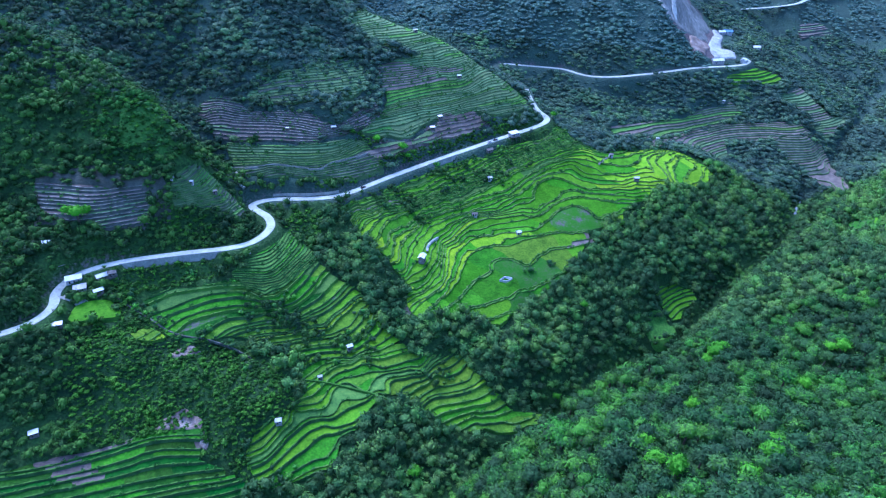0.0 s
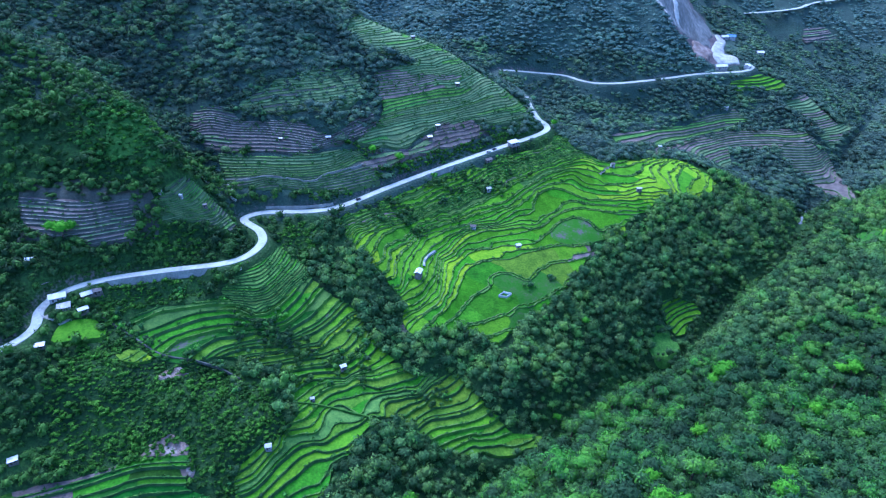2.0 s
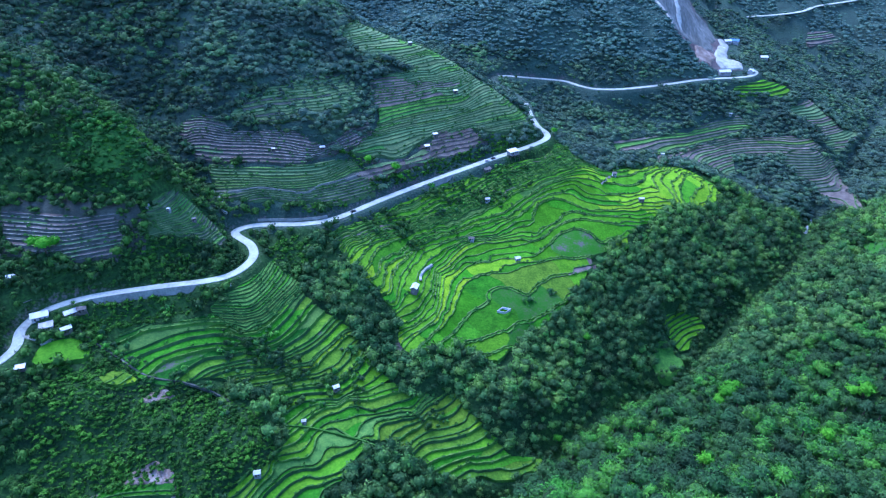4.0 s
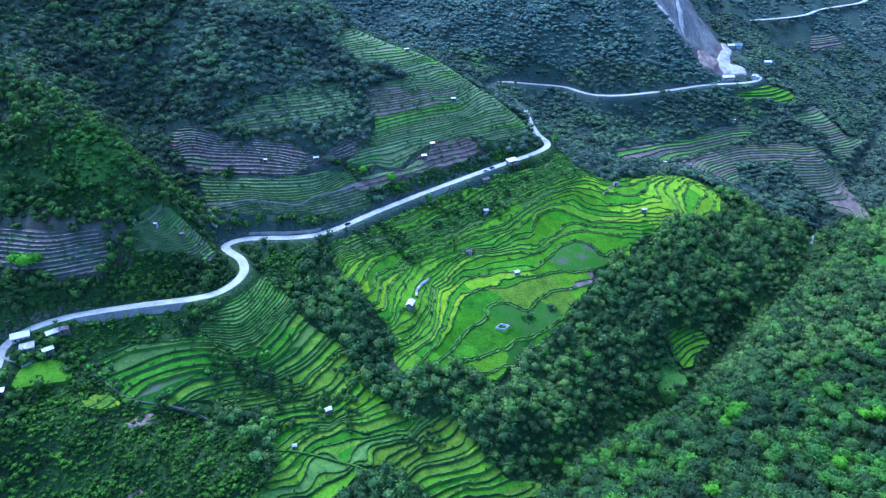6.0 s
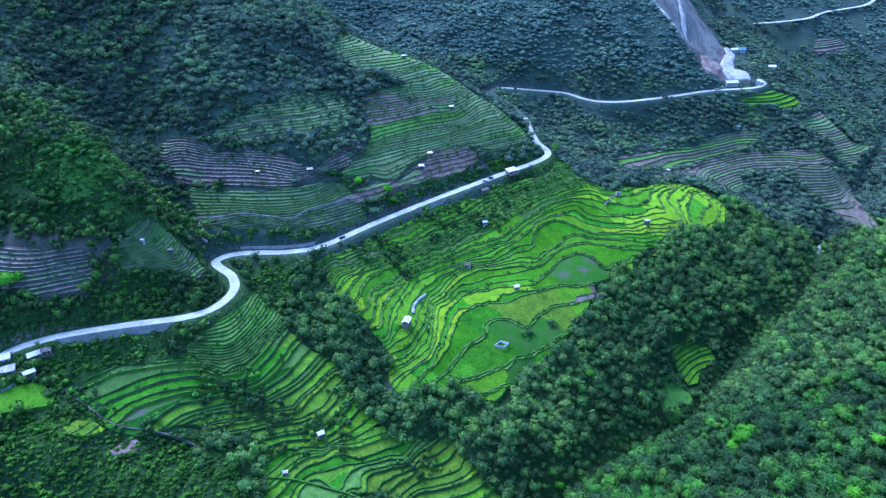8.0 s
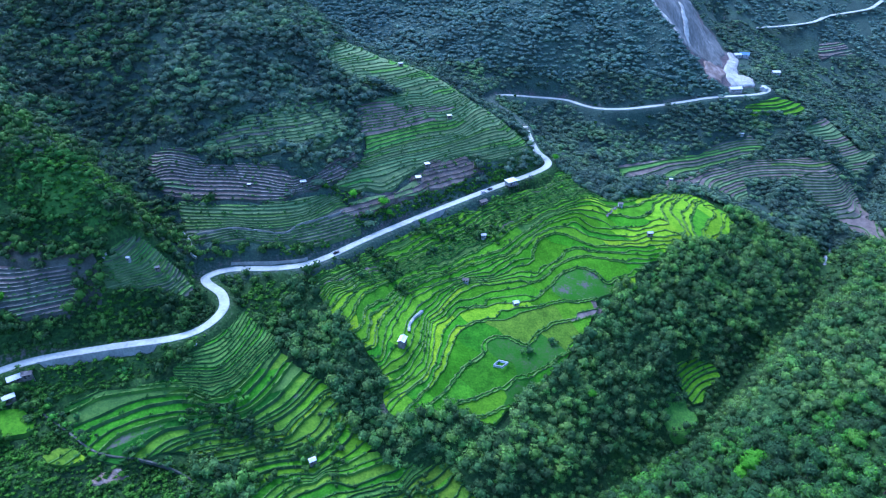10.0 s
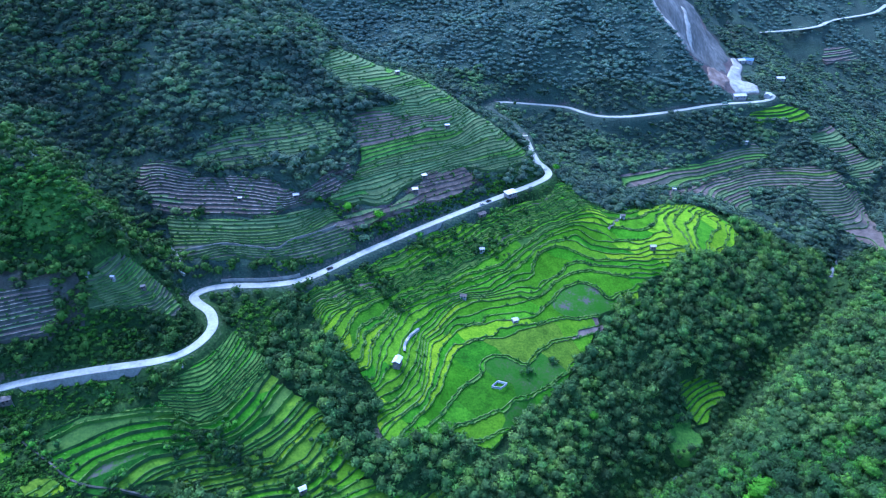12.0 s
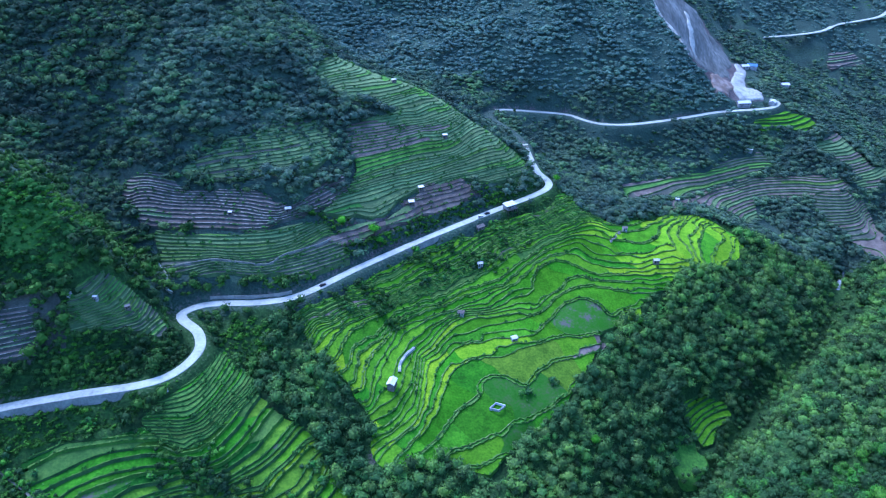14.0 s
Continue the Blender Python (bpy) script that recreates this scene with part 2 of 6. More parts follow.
# Rice darkened in the colour, standing in for dimmer light at the lower left.
M_RICE_DARK = surface("darkened_rice", [(0.2, (0.0129, 0.0585, 0.0077)), (0.5, (0.0206, 0.0903, 0.0086)), (0.8, (0.0361, 0.1376, 0.0112))], 7, 1.3, 0.75, 0.2, vary=0.5, hue=0.04, grain=1.15, spec=0.06)
M_DARK_LEAF = surface("dark_broadleaf_foliage", [(0.05, (0.014, 0.034, 0.016)), (0.4, (0.028, 0.068, 0.023)), (0.7, (0.047, 0.114, 0.027)), (1.0, (0.082, 0.195, 0.032))], 40, 1.2, 0.7, 0.0, tint=0.6, island=0.36, spec=0.1)
M_TRUNK = surface("grey_brown_bark", [(0.2, (0.05, 0.04, 0.03)), (0.5, (0.10, 0.085, 0.065)), (0.8, (0.17, 0.15, 0.12))], 1.5, 0.2, 0.9, 0.05)
M_ROOF = surface("galvanised_roof", [(0.2, (0.42, 0.46, 0.52)), (0.5, (0.62, 0.66, 0.70)), (0.8, (0.78, 0.80, 0.82))], 2.5, 0.3, 0.45, 0.02, vary=0.4, spec=0.5)
M_ROOF_GREY = surface("grey_ribbed_roof", [(0.2, (0.2, 0.22, 0.25)), (0.5, (0.32, 0.34, 0.38)), (0.8, (0.48, 0.5, 0.53))], 2.0, 0.3, 0.55, 0.02, vary=0.3, spec=0.3)
M_ROOF_BLUE = surface("blue_roof", [(0.2, (0.06, 0.16, 0.36)), (0.5, (0.10, 0.24, 0.5)), (0.8, (0.2, 0.36, 0.6))], 2.5, 0.3, 0.5, 0.02, spec=0.5)
M_STONE = surface("grey_field_stone", [(0.2, (0.13, 0.135, 0.13)), (0.5, (0.22, 0.225, 0.215)), (0.8, (0.34, 0.345, 0.33))], 1.2, 0.2, 0.95, 0.03, vary=0.5, grain=0.8)
M_TIMBER = surface("weathered_boards", [(0.2, (0.09, 0.085, 0.085)), (0.5, (0.17, 0.16, 0.15)), (0.8, (0.28, 0.26, 0.25))], 1.5, 0.2, 0.9, 0.03, vary=0.4)
M_PLASTER = surface("grey_plaster", [(0.2, (0.30, 0.31, 0.33)), (0.5, (0.42, 0.43, 0.45)), (0.8, (0.55, 0.56, 0.57))], 2.0, 0.3, 0.9, 0.02, vary=0.4)
M_DARK = surface("dark_opening", [(0.2, (0.01, 0.01, 0.012)), (0.8, (0.03, 0.03, 0.035))], 1.0, 0.2, 0.6)
M_WATER = surface("shallow_stream", [(0.2, (0.10, 0.13, 0.14)), (0.5, (0.24, 0.28, 0.30)), (0.8, (0.5, 0.54, 0.56))], 3, 0.5, 0.25, 0.05, spec=0.5)

# ---------------------------------------------------------------- landform
# The valley is drawn as a plan of landform lines: (east, north, height) along each.
STREAM = [(-110, 95, -6), (-60, 150, 0), (-10, 205, 10), (30, 250, 14), (75, 292, 16), (120, 325, 17), (160, 352, 18), (205, 390, 20),
          (240, 425, 27), (285, 462, 33), (335, 510, 36), (375, 570, 43), (440, 640, 48), (540, 760, 58), (650, 880, 75), (900, 1150, 120)]
ROAD_SHELF = [(-330, 225, 97), (-262, 258, 101), (-240, 274, 103), (-232, 303, 108), (-205, 324, 115), (-169, 335, 114), (-137, 345, 114),
              (-121, 372, 115), (-139, 396, 118), (-110, 407, 117), (-79, 411, 116), (-45, 443, 119), (-18, 468, 122), (38, 513, 125), (80, 540, 128),
              (99, 558, 130), (94, 590, 136), (88, 619, 141)]
RIVERSIDE_FIELDS = [(-88, 352, 98), (-94, 336, 96), (-105, 322, 93), (-131, 315, 95), (-160, 317, 95), (-148, 326, 105), (-118, 332, 104), (-109, 310, 83),
                    (-48, 322, 71), (-89, 339, 92), (-57, 345, 79), (-57, 296, 66), (-69, 287, 56), (-20, 289, 47), (-113, 290, 67),
                    (6, 274, 33), (57, 281, 24), (28, 288, 40), (-34, 267, 52), (-92, 245, 58), (-71, 248, 43), (-7, 250, 27), (-43, 225, 36)]
LOWER_LEFT_SPUR = [(-199, 312, 97), (-161, 275, 85), (-180, 266, 91), (-207, 255, 86), (-207, 290, 99), (-149, 274, 84), (-144, 246, 76), (-110, 247, 69),
                   (-90, 260, 66), (-120, 258, 72), (-184, 258, 80), (-188, 238, 69), (-217, 226, 64), (-187, 216, 54), (-174, 230, 60), (-128, 224, 55),
                   (-60, 200, 22), (-120, 170, 20), (-200, 180, 42), (-330, 170, 70), (-130, 120, 0)]
BENCH_FIELDS = [(-15, 370, 89), (45, 369, 70), (60, 419, 83), (26, 437, 89), (258, 553, 84), (169, 488, 98), (126, 448, 83), (50, 330, 60), (-15, 329, 73),
                (-46, 374, 97), (-70, 402, 112), (111, 535, 122), (158, 483, 92), (127, 483, 93), (96, 468, 90), (78, 446, 89), (2, 405, 80),
                (1, 367, 79), (-15, 345, 74), (139, 497, 97), (149, 503, 98), (212, 520, 94), (205, 552, 96), (186, 530, 98), (240, 540, 88), (150, 535, 106)]
BENCH_SCARP = [(187, 440, 58), (132, 386, 50), (80, 313, 38), (32, 301, 42), (148, 365, 28), (87, 366, 64), (72, 335, 30), (11, 316, 50), (-32, 325, 62),
               (24, 322, 50), (200, 404, 24), (244, 440, 34), (255, 500, 64), (233, 476, 62), (178, 385, 26), (300, 520, 54), (-47, 350, 74), (-84, 376, 93)]
WEST_KNOB = [(-222, 386, 186), (-189, 377, 172), (-166, 414, 134), (-190, 351, 138), (-173, 346, 126), (-223, 335, 136), (-150, 424, 138), (-176, 393, 180),
             (-193, 358, 153), (-262, 384, 192), (-213, 398, 206), (-197, 402, 198), (-226, 424, 206), (-252, 419, 212), (-288, 448, 234), (-247, 376, 172), (-275, 365, 155), (-147, 408, 132), (-290, 410, 214), (-177, 424, 140), (-193, 442, 150), (-207, 463, 159), (-220, 480, 169), (-242, 488, 196), (-232, 456, 184), (-262, 478, 206), (-300, 320, 128), (-340, 350, 180)]
WEST_SLOPE = [(-172, 493, 198), (-127, 544, 229), (-178, 462, 176), (-93, 464, 160), (-54, 467, 140), (-8, 502, 139), (-74, 450, 138), (-104, 431, 139),
              (-130, 426, 141), (-156, 456, 164), (-119, 452, 157), (-71, 480, 159), (-56, 493, 159), (-275, 522, 220), (-252, 545, 240), (-215, 507, 206), (-162, 497, 205),
              (-197, 523, 229), (-147, 562, 250), (-105, 536, 208), (-340, 560, 270), (-260, 640, 310)]
SPUR_CREST = [(-42, 552, 187), (-5, 561, 176), (14, 592, 188), (-18, 593, 204), (-65, 608, 217), (52, 578, 165), (80, 566, 145), (-115, 640, 240), (-170, 690, 285)]
SPUR_BACK = [(60, 625, 150), (10, 660, 165), (-45, 690, 178), (-110, 760, 205)]
FAR_ROAD_SHELF = [(67, 691, 152), (100, 706, 146), (138, 707, 143), (156, 697, 140), (172, 690, 138), (197, 687, 139), (231, 696, 139), (264, 710, 139), (296, 725, 139), (324, 734, 139), (352, 741, 138), (374, 748, 139)]
FAR_HILL = [(79, 718, 167), (108, 738, 196), (201, 734, 180), (270, 802, 203), (34, 759, 200), (-43, 810, 205), (249, 784, 203), (283, 760, 172), (137, 728, 170), (277, 802, 194), (315, 822, 165), (345, 790, 148), (370, 850, 152), (395, 859, 154),
            (0, 900, 270), (200, 900, 290), (321, 896, 204), (150, 1100, 380), (-200, 900, 330)]
FAR_GULLY = [(134, 676, 122), (220, 678, 119), (281, 689, 117), (93, 640, 132), (164, 632, 100), (251, 645, 94), (198, 625, 96), (120, 600, 112),
             (329, 696, 101), (374, 685, 92), (413, 650, 80), (346, 611, 55), (270, 620, 82), (454, 717, 100), (387, 725, 122), (300, 580, 62)]
FAR_EAST = [(385, 962, 188), (485, 1000, 165), (585, 1047, 165), (572, 974, 132), (505, 971, 132), (646, 969, 105), (648, 1036, 134), (430, 850, 150),
            (500, 800, 100), (600, 1200, 250), (900, 1500, 330), (400, 1200, 300), (800, 1050, 140)]
NEAR_HILL = [(70, 203, 92), (109, 186, 106), (71, 166, 110), (145, 178, 102), (182, 195, 103), (201, 240, 82), (172, 282, 60), (175, 304, 52), (242, 338, 64),
             (260, 301, 86), (240, 266, 84), (341, 432, 68), (310, 430, 70), (277, 381, 71), (56, 215, 70), (27, 206, 60), (38, 239, 38), (135, 208, 92),
             (107, 300, 32), (150, 330, 26), (230, 385, 38), (60, 100, 140), (-20, 60, 110), (0, -60, 190), (160, 60, 175), (320, 180, 150), (380, 320, 130), (520, 480, 150)]
RIM = [(-700, 200, 330), (-700, 700, 480), (-300, 1200, 520), (500, 1700, 420), (1200, 1200, 330), (900, 500, 330), (700, 100, 330), (300, -300, 330), (-300, -300, 160),
       (-600, -100, 180)]

LANDFORMS = np.array(STREAM + ROAD_SHELF + RIVERSIDE_FIELDS + LOWER_LEFT_SPUR + BENCH_FIELDS + BENCH_SCARP + WEST_KNOB + WEST_SLOPE + SPUR_CREST
                     + SPUR_BACK + FAR_ROAD_SHELF + FAR_HILL + FAR_GULLY + FAR_EAST + NEAR_HILL + RIM, float)


def kernel(d2):
    return -np.sqrt(d2 + 144.0)


def solve_landform():
    p, n = LANDFORMS[:, :2], len(LANDFORMS)
    d2 = ((p[:, None] - p[None]) ** 2).sum(-1)
    a = np.zeros((n + 3, n + 3))
    a[:n, :n] = kernel(d2) + np.eye(n) * 6.0
    a[:n, n:] = np.c_[np.ones(n), p / 100.0]
    a[n:, :n] = a[:n, n:].T
    return np.linalg.solve(a, np.r_[LANDFORMS[:, 2], 0, 0, 0])


WEIGHTS = solve_landform()


def lattice(ix, iy, seed):
    h = (ix.astype(np.int64) * 374761393 + iy.astype(np.int64) * 668265263 + seed * 974711) & 0xFFFFFFFF
    h = ((h ^ (h >> 13)) * 1274126177) & 0xFFFFFFFF
    return ((h ^ (h >> 16)) & 0xFFFF) / 65535.0


def ripple(x, y, size, seed=0):
    """Smooth noise from -1 to 1, of that size in metres."""
    x, y = np.asarray(x, float) / size, np.asarray(y, float) / size
    ix, iy = np.floor(x), np.floor(y)
    u, v = x - ix, y - iy
    u, v = u * u * (3 - 2 * u), v * v * (3 - 2 * v)
    a, b = lattice(ix, iy, seed), lattice(ix + 1, iy, seed)
    c, d = lattice(ix, iy + 1, seed), lattice(ix + 1, iy + 1, seed)
    return 2 * (a + (b - a) * u + (c - a) * v + (a - b - c + d) * u * v) - 1


def base_height(x, y):
    """Height of the bare landform."""
    x, y = np.atleast_1d(np.asarray(x, float)), np.atleast_1d(np.asarray(y, float))
    z = np.empty(x.shape)
    n = len(LANDFORMS)
    for i in range(0, len(x), 20000):
        s = slice(i, i + 20000)
        d2 = (x[s, None] - LANDFORMS[None, :, 0]) ** 2 + (y[s, None] - LANDFORMS[None, :, 1]) ** 2
        z[s] = kernel(d2) @ WEIGHTS[:n] + WEIGHTS[n] + (WEIGHTS[n + 1] * x[s] + WEIGHTS[n + 2] * y[s]) / 100.0
    return z


def glide(points, every=2.0):
    """A smooth line through the points, in steps of about that many metres."""
    p = np.array(points, float)
    q = np.vstack([2 * p[0] - p[1], p, 2 * p[-1] - p[-2]])
    out = []
    for i in range(1, len(q) - 2):
        a, b, c, d = q[i - 1:i + 3]
        n = max(2, int(np.linalg.norm(c[:2] - b[:2]) / every))
        for k in range(n):
            t = k / n
            out.append(0.5 * (2 * b + (c - a) * t + (2 * a - 5 * b + 4 * c - d) * t * t + (3 * b - a - 3 * c + d) * t ** 3))
    out.append(p[-1])
    return np.array(out)


MAIN_ROAD = glide([(-330, 222, 95), (-275, 253, 99), (-248, 267, 101), (-235, 276, 102.5), (-230, 288, 104.5), (-233, 301, 107.5), (-226, 313, 111),
                   (-206, 323, 113.5), (-172, 333, 114), (-140, 341, 114), (-126, 351, 114), (-120, 367, 115), (-125, 381, 116.5), (-137, 391, 118),
                   (-139, 398, 118.5), (-127, 407, 118), (-95, 410, 117.5), (-73, 418, 118), (-39, 449, 120), (6, 486, 122.5), (48, 517, 125.5),
                   (86, 543, 128.5), (98, 554, 130.5), (99, 564, 132), (92, 576, 135), (88, 600, 139), (86, 622, 142.5)])
FAR_ROAD = glide([(86, 622, 142.5), (76, 645, 147), (60, 668, 151), (58, 684, 153), (72, 697, 151.5), (100, 707, 147), (138, 707, 143.5), (156, 697, 140.5), (172, 690, 139), (197, 687, 139.5),
                  (231, 696, 140), (264, 710, 140), (296, 725, 140), (324, 734, 139.5), (352, 741, 139), (368, 746, 140), (376, 754, 142), (372, 762, 144)])
HIGH_ROAD = glide([(380, 955, 168), (412, 979, 167.5), (448, 988, 168), (501, 998, 169), (558, 1020, 171), (608, 1069, 172), (659, 1095, 174), (709, 1128, 175), (760, 1180, 180)])
ROADS = [(MAIN_ROAD, 3.1), (FAR_ROAD, 2.9), (HIGH_ROAD, 3.0)]
STREAM_LINE = glide(STREAM, 4.0)


def stretch_of(line, a, b):
    """The piece of a line between the points nearest to a and b."""
    ka = np.hypot(line[:, 0] - a[0], line[:, 1] - a[1]).argmin()
    kb = np.hypot(line[:, 0] - b[0], line[:, 1] - b[1]).argmin()
    return line[ka:kb + 1]


def near_line(x, y, line):
    """Distance to a line and the line's height at its nearest point."""
    d, z = np.full(x.shape, 1e9), np.zeros(x.shape)
    lo, hi = line[:, :2].min(0) - 40, line[:, :2].max(0) + 40
    idx = np.nonzero((x > lo[0]) & (x < hi[0]) & (y > lo[1]) & (y < hi[1]))[0]
    for i in range(0, len(idx), 20000):
        s = idx[i:i + 20000]
        d2 = (x[s, None] - line[None, :, 0]) ** 2 + (y[s, None] - line[None, :, 1]) ** 2
        k = d2.argmin(1)
        d[s], z[s] = np.sqrt(d2[np.arange(len(s)), k]), line[k, 2]
    return d, z


def inside_distance(x, y, poly):
    """Distance to a polygon's edge: positive inside it."""
    p = np.array(poly, float)
    best, odd = np.full(x.shape, 1e9), np.zeros(x.shape, bool)
    for (ax, ay), (bx, by) in zip(p, np.roll(p, -1, 0)):
        dx, dy = bx - ax, by - ay
        t = np.clip(((x - ax) * dx + (y - ay) * dy) / (dx * dx + dy * dy), 0, 1)
        best = np.minimum(best, np.hypot(x - ax - t * dx, y - ay - t * dy))
        if ay != by:
            odd ^= ((ay > y) != (by > y)) & (x < (bx - ax) * (y - ay) / (by - ay) + ax)
    return np.where(odd, best, -best)


def smooth(v, a, b):
    t = np.clip((v - a) / (b - a), 0, 1)
    return t * t * (3 - 2 * t)


# plans of the terraced fields (east, north)
BENCH = [(-73, 403), (-62, 387), (-45, 371), (-36, 361), (-23, 348), (-22, 337), (-17, 329), (-8, 328), (13, 340), (30, 332), (40, 327), (49, 332), (55, 352),
         (73, 365), (90, 378), (106, 404), (122, 424), (134, 441), (150, 454), (184, 483), (198, 498), (220, 504), (247, 520), (268, 560), (256, 585), (228, 585),
         (205, 575), (178, 554), (150, 533), (138, 537), (123, 544), (112, 556), (88, 533), (61, 514), (42, 501), (14, 482), (-20, 455), (-46, 433), (-60, 417)]
GARDENS = [(-70, 408), (-58, 423), (-28, 452), (14, 488), (47, 509), (93, 540), (112, 560), (121, 549), (112, 521), (88, 499), (61, 475), (39, 456), (19, 440), (-18, 424), (-50, 406)]
RIVERSIDE = [(-192, 303), (-187, 310), (-173, 316), (-139, 323), (-130, 331), (-124, 339), (-117, 357), (-112, 374), (-105, 370), (-87, 354), (-71, 347), (-56, 340), (-47, 325), (-35, 315),
             (-24, 309), (-14, 304), (14, 311), (16, 304), (31, 290), (44, 282), (67, 285), (63, 273), (34, 266), (13, 264), (-5, 265), (-15, 271), (-29, 274), (-42, 262), (-48, 252), (-57, 241),
             (-61, 225), (-81, 217), (-97, 214), (-107, 224), (-106, 230), (-98, 239), (-84, 252), (-80, 268), (-88, 279), (-86, 292), (-111, 294), (-133, 290), (-149, 280), (-163, 283)]
UPPER_FANS = [(-115, 366), (-112, 374), (-105, 370), (-92, 360), (-87, 354), (-94, 338), (-103, 325), (-115, 318), (-128, 321), (-139, 325), (-130, 331), (-124, 339), (-117, 357)]
LOWER_LEFT = [(-225, 190), (-232, 204), (-204, 219), (-182, 224), (-165, 228), (-147, 231), (-132, 231), (-129, 221), (-116, 221), (-106, 212), (-100, 185), (-150, 160), (-235, 165)]
ROADSIDE_PADDY = [(-220, 279), (-220, 292), (-216, 297), (-204, 300), (-193, 293), (-193, 288), (-204, 283), (-214, 278)]
SMALL_PADDY = [(-182, 278), (-177, 283), (-169, 282), (-164, 279), (-171, 274), (-178, 274)]
BROWN_PLOTS = [(-195, 471), (-151, 462), (-127, 463), (-107, 467), (-93, 465), (-86, 463), (-73, 478), (-57, 497), (-54, 491), (-79, 462), (-94, 451), (-101, 445), (-116, 441), (-148, 442), (-175, 444), (-189, 454)]
MIDDLE_PLOTS = [(-170, 443), (-148, 441), (-116, 440), (-94, 450), (-79, 461), (-63, 465), (-55, 458), (-49, 449), (-72, 430), (-90, 422), (-128, 418), (-148, 415), (-158, 419), (-165, 429)]
SPUR_PLOTS = [(-74, 466), (-53, 493), (-50, 512), (-55, 536), (-39, 553), (-26, 562), (-40, 566), (-62, 560), (-82, 566), (-80, 600), (-74, 614), (-35, 609), (-10, 604), (22, 600), (47, 592), (70, 581),
              (86, 565), (63, 544), (28, 533), (2, 519), (-20, 495), (-35, 480), (-64, 467)]
SPUR_BROWN = [(-60, 507), (-57, 537), (-39, 552), (-2, 568), (0, 552), (-24, 534), (-42, 523), (-54, 503)]
LADDER_PLOTS = [(-264, 358), (-219, 355), (-193, 358), (-191, 350), (-193, 342), (-213, 334), (-226, 335), (-257, 339)]
KNOB_PLOTS = [(-177, 373), (-167, 384), (-157, 387), (-148, 386), (-138, 378), (-137, 366), (-160, 361), (-177, 355), (-178, 364)]
EAST_PLOTS = [(212, 602), (222, 610), (292, 650), (318, 650), (317, 624), (295, 603), (276, 619), (219, 593)]
EAST_STEPS = [(294, 653), (325, 673), (389, 678), (421, 674), (437, 665), (380, 653), (324, 649)]
EAST_PURPLE = [(373, 650), (439, 663), (443, 643), (426, 585), (413, 546), (405, 576), (394, 610), (381, 629)]
EAST_GREEN = [(344, 727), (378, 747), (417, 752), (418, 741), (399, 726), (378, 726), (349, 723)]
EAST_UPPER = [(399, 706), (445, 745), (454, 722), (467, 703), (501, 716), (444, 666), (431, 685), (419, 706)]
EAST_BENCH = [(182, 629), (222, 645), (276, 663), (303, 685), (340, 703), (352, 689), (293, 655), (233, 618), (180, 597)]
EAST_HIGH = [(558, 992), (617, 1023), (623, 997), (555, 965)]
STREAM_PATCH = [(174, 407), (194, 416), (206, 415), (211, 408), (198, 398), (191, 384), (180, 379), (176, 389), (171, 397)]
KNOB_GRASS = [(-229, 390), (-205, 394), (-188, 400), (-180, 377), (-200, 370), (-216, 372)]
STREAM_GRASS = [(157, 368), (164, 379), (172, 382), (179, 379), (180, 370), (170, 360), (159, 361)]
HILL_CLEARING = [(374, 492), (392, 478), (377, 452), (364, 440), (359, 461)]
GRASS_SLOPE = [(-158, 470), (-141, 484), (-123, 496), (-101, 514), (-78, 533), (-62, 528), (-69, 508), (-89, 485), (-119, 470), (-151, 466)]
# crops of the bench: plans of single fields that differ from their neighbours
MUD_PATCH = [(100, 449), (115, 457), (129, 453), (133, 445), (120, 437), (100, 435)]
PALE_MUD = [(5, 345), (19, 365), (35, 384), (51, 390), (66, 384), (61, 366), (45, 350), (19, 338)]
DEEP_GREEN = [(14, 387), (37, 403), (57, 406), (57, 392), (33, 382), (14, 364)]
EAST_DEEP = [(73, 438), (100, 464), (127, 476), (142, 473), (138, 448), (128, 434), (78, 414)]
YELLOW_FIELD = [(55, 402), (71, 412), (90, 424), (104, 409), (94, 395), (69, 381)]
PALE_TIP = [(15, 342), (35, 345), (52, 347), (47, 326), (25, 326)]
SPUR_GRASS = [(-54, 506), (-42, 525), (-5, 549), (20, 556), (-13, 530), (-40, 502)]
CREST_GRASS = [(-34, 594), (-10, 587), (22, 584), (45, 577), (66, 567), (84, 555), (94, 568), (62, 592), (20, 608), (-10, 612), (-37, 614)]
LUSH_FIELD = [(146, 529), (158, 542), (172, 546), (181, 532), (169, 507), (146, 502)]
FAR_PADDY = [(668, 1136), (700, 1142), (718, 1172), (704, 1186), (692, 1160)]
GREY_PLOTS = [(-152, 414), (-141, 424), (-92, 433), (-63, 457), (-48, 449), (-72, 429), (-90, 421), (-128, 416)]
SILT_STRIP = [(-165, 283), (-158, 297), (-141, 305), (-139, 300), (-151, 289), (-156, 280)]
ROADCUT = [(-62, 455), (-51, 467), (-35, 479), (-20, 494), (2, 518), (28, 532), (39, 530), (9, 503), (-22, 478), (-50, 457)]
SOIL_NOTCH = [(100, 420), (116, 428), (130, 429), (126, 418), (102, 412)]
FIELDS = [FAR_PADDY, GRASS_SLOPE, ROADCUT, BENCH, GARDENS, UPPER_FANS, HILL_CLEARING, RIVERSIDE, LOWER_LEFT, ROADSIDE_PADDY, SMALL_PADDY, BROWN_PLOTS, MIDDLE_PLOTS, SPUR_PLOTS, LADDER_PLOTS, KNOB_PLOTS, EAST_PLOTS, EAST_STEPS, EAST_PURPLE,
          EAST_GREEN, EAST_UPPER, EAST_BENCH, EAST_HIGH, STREAM_PATCH, STREAM_GRASS]
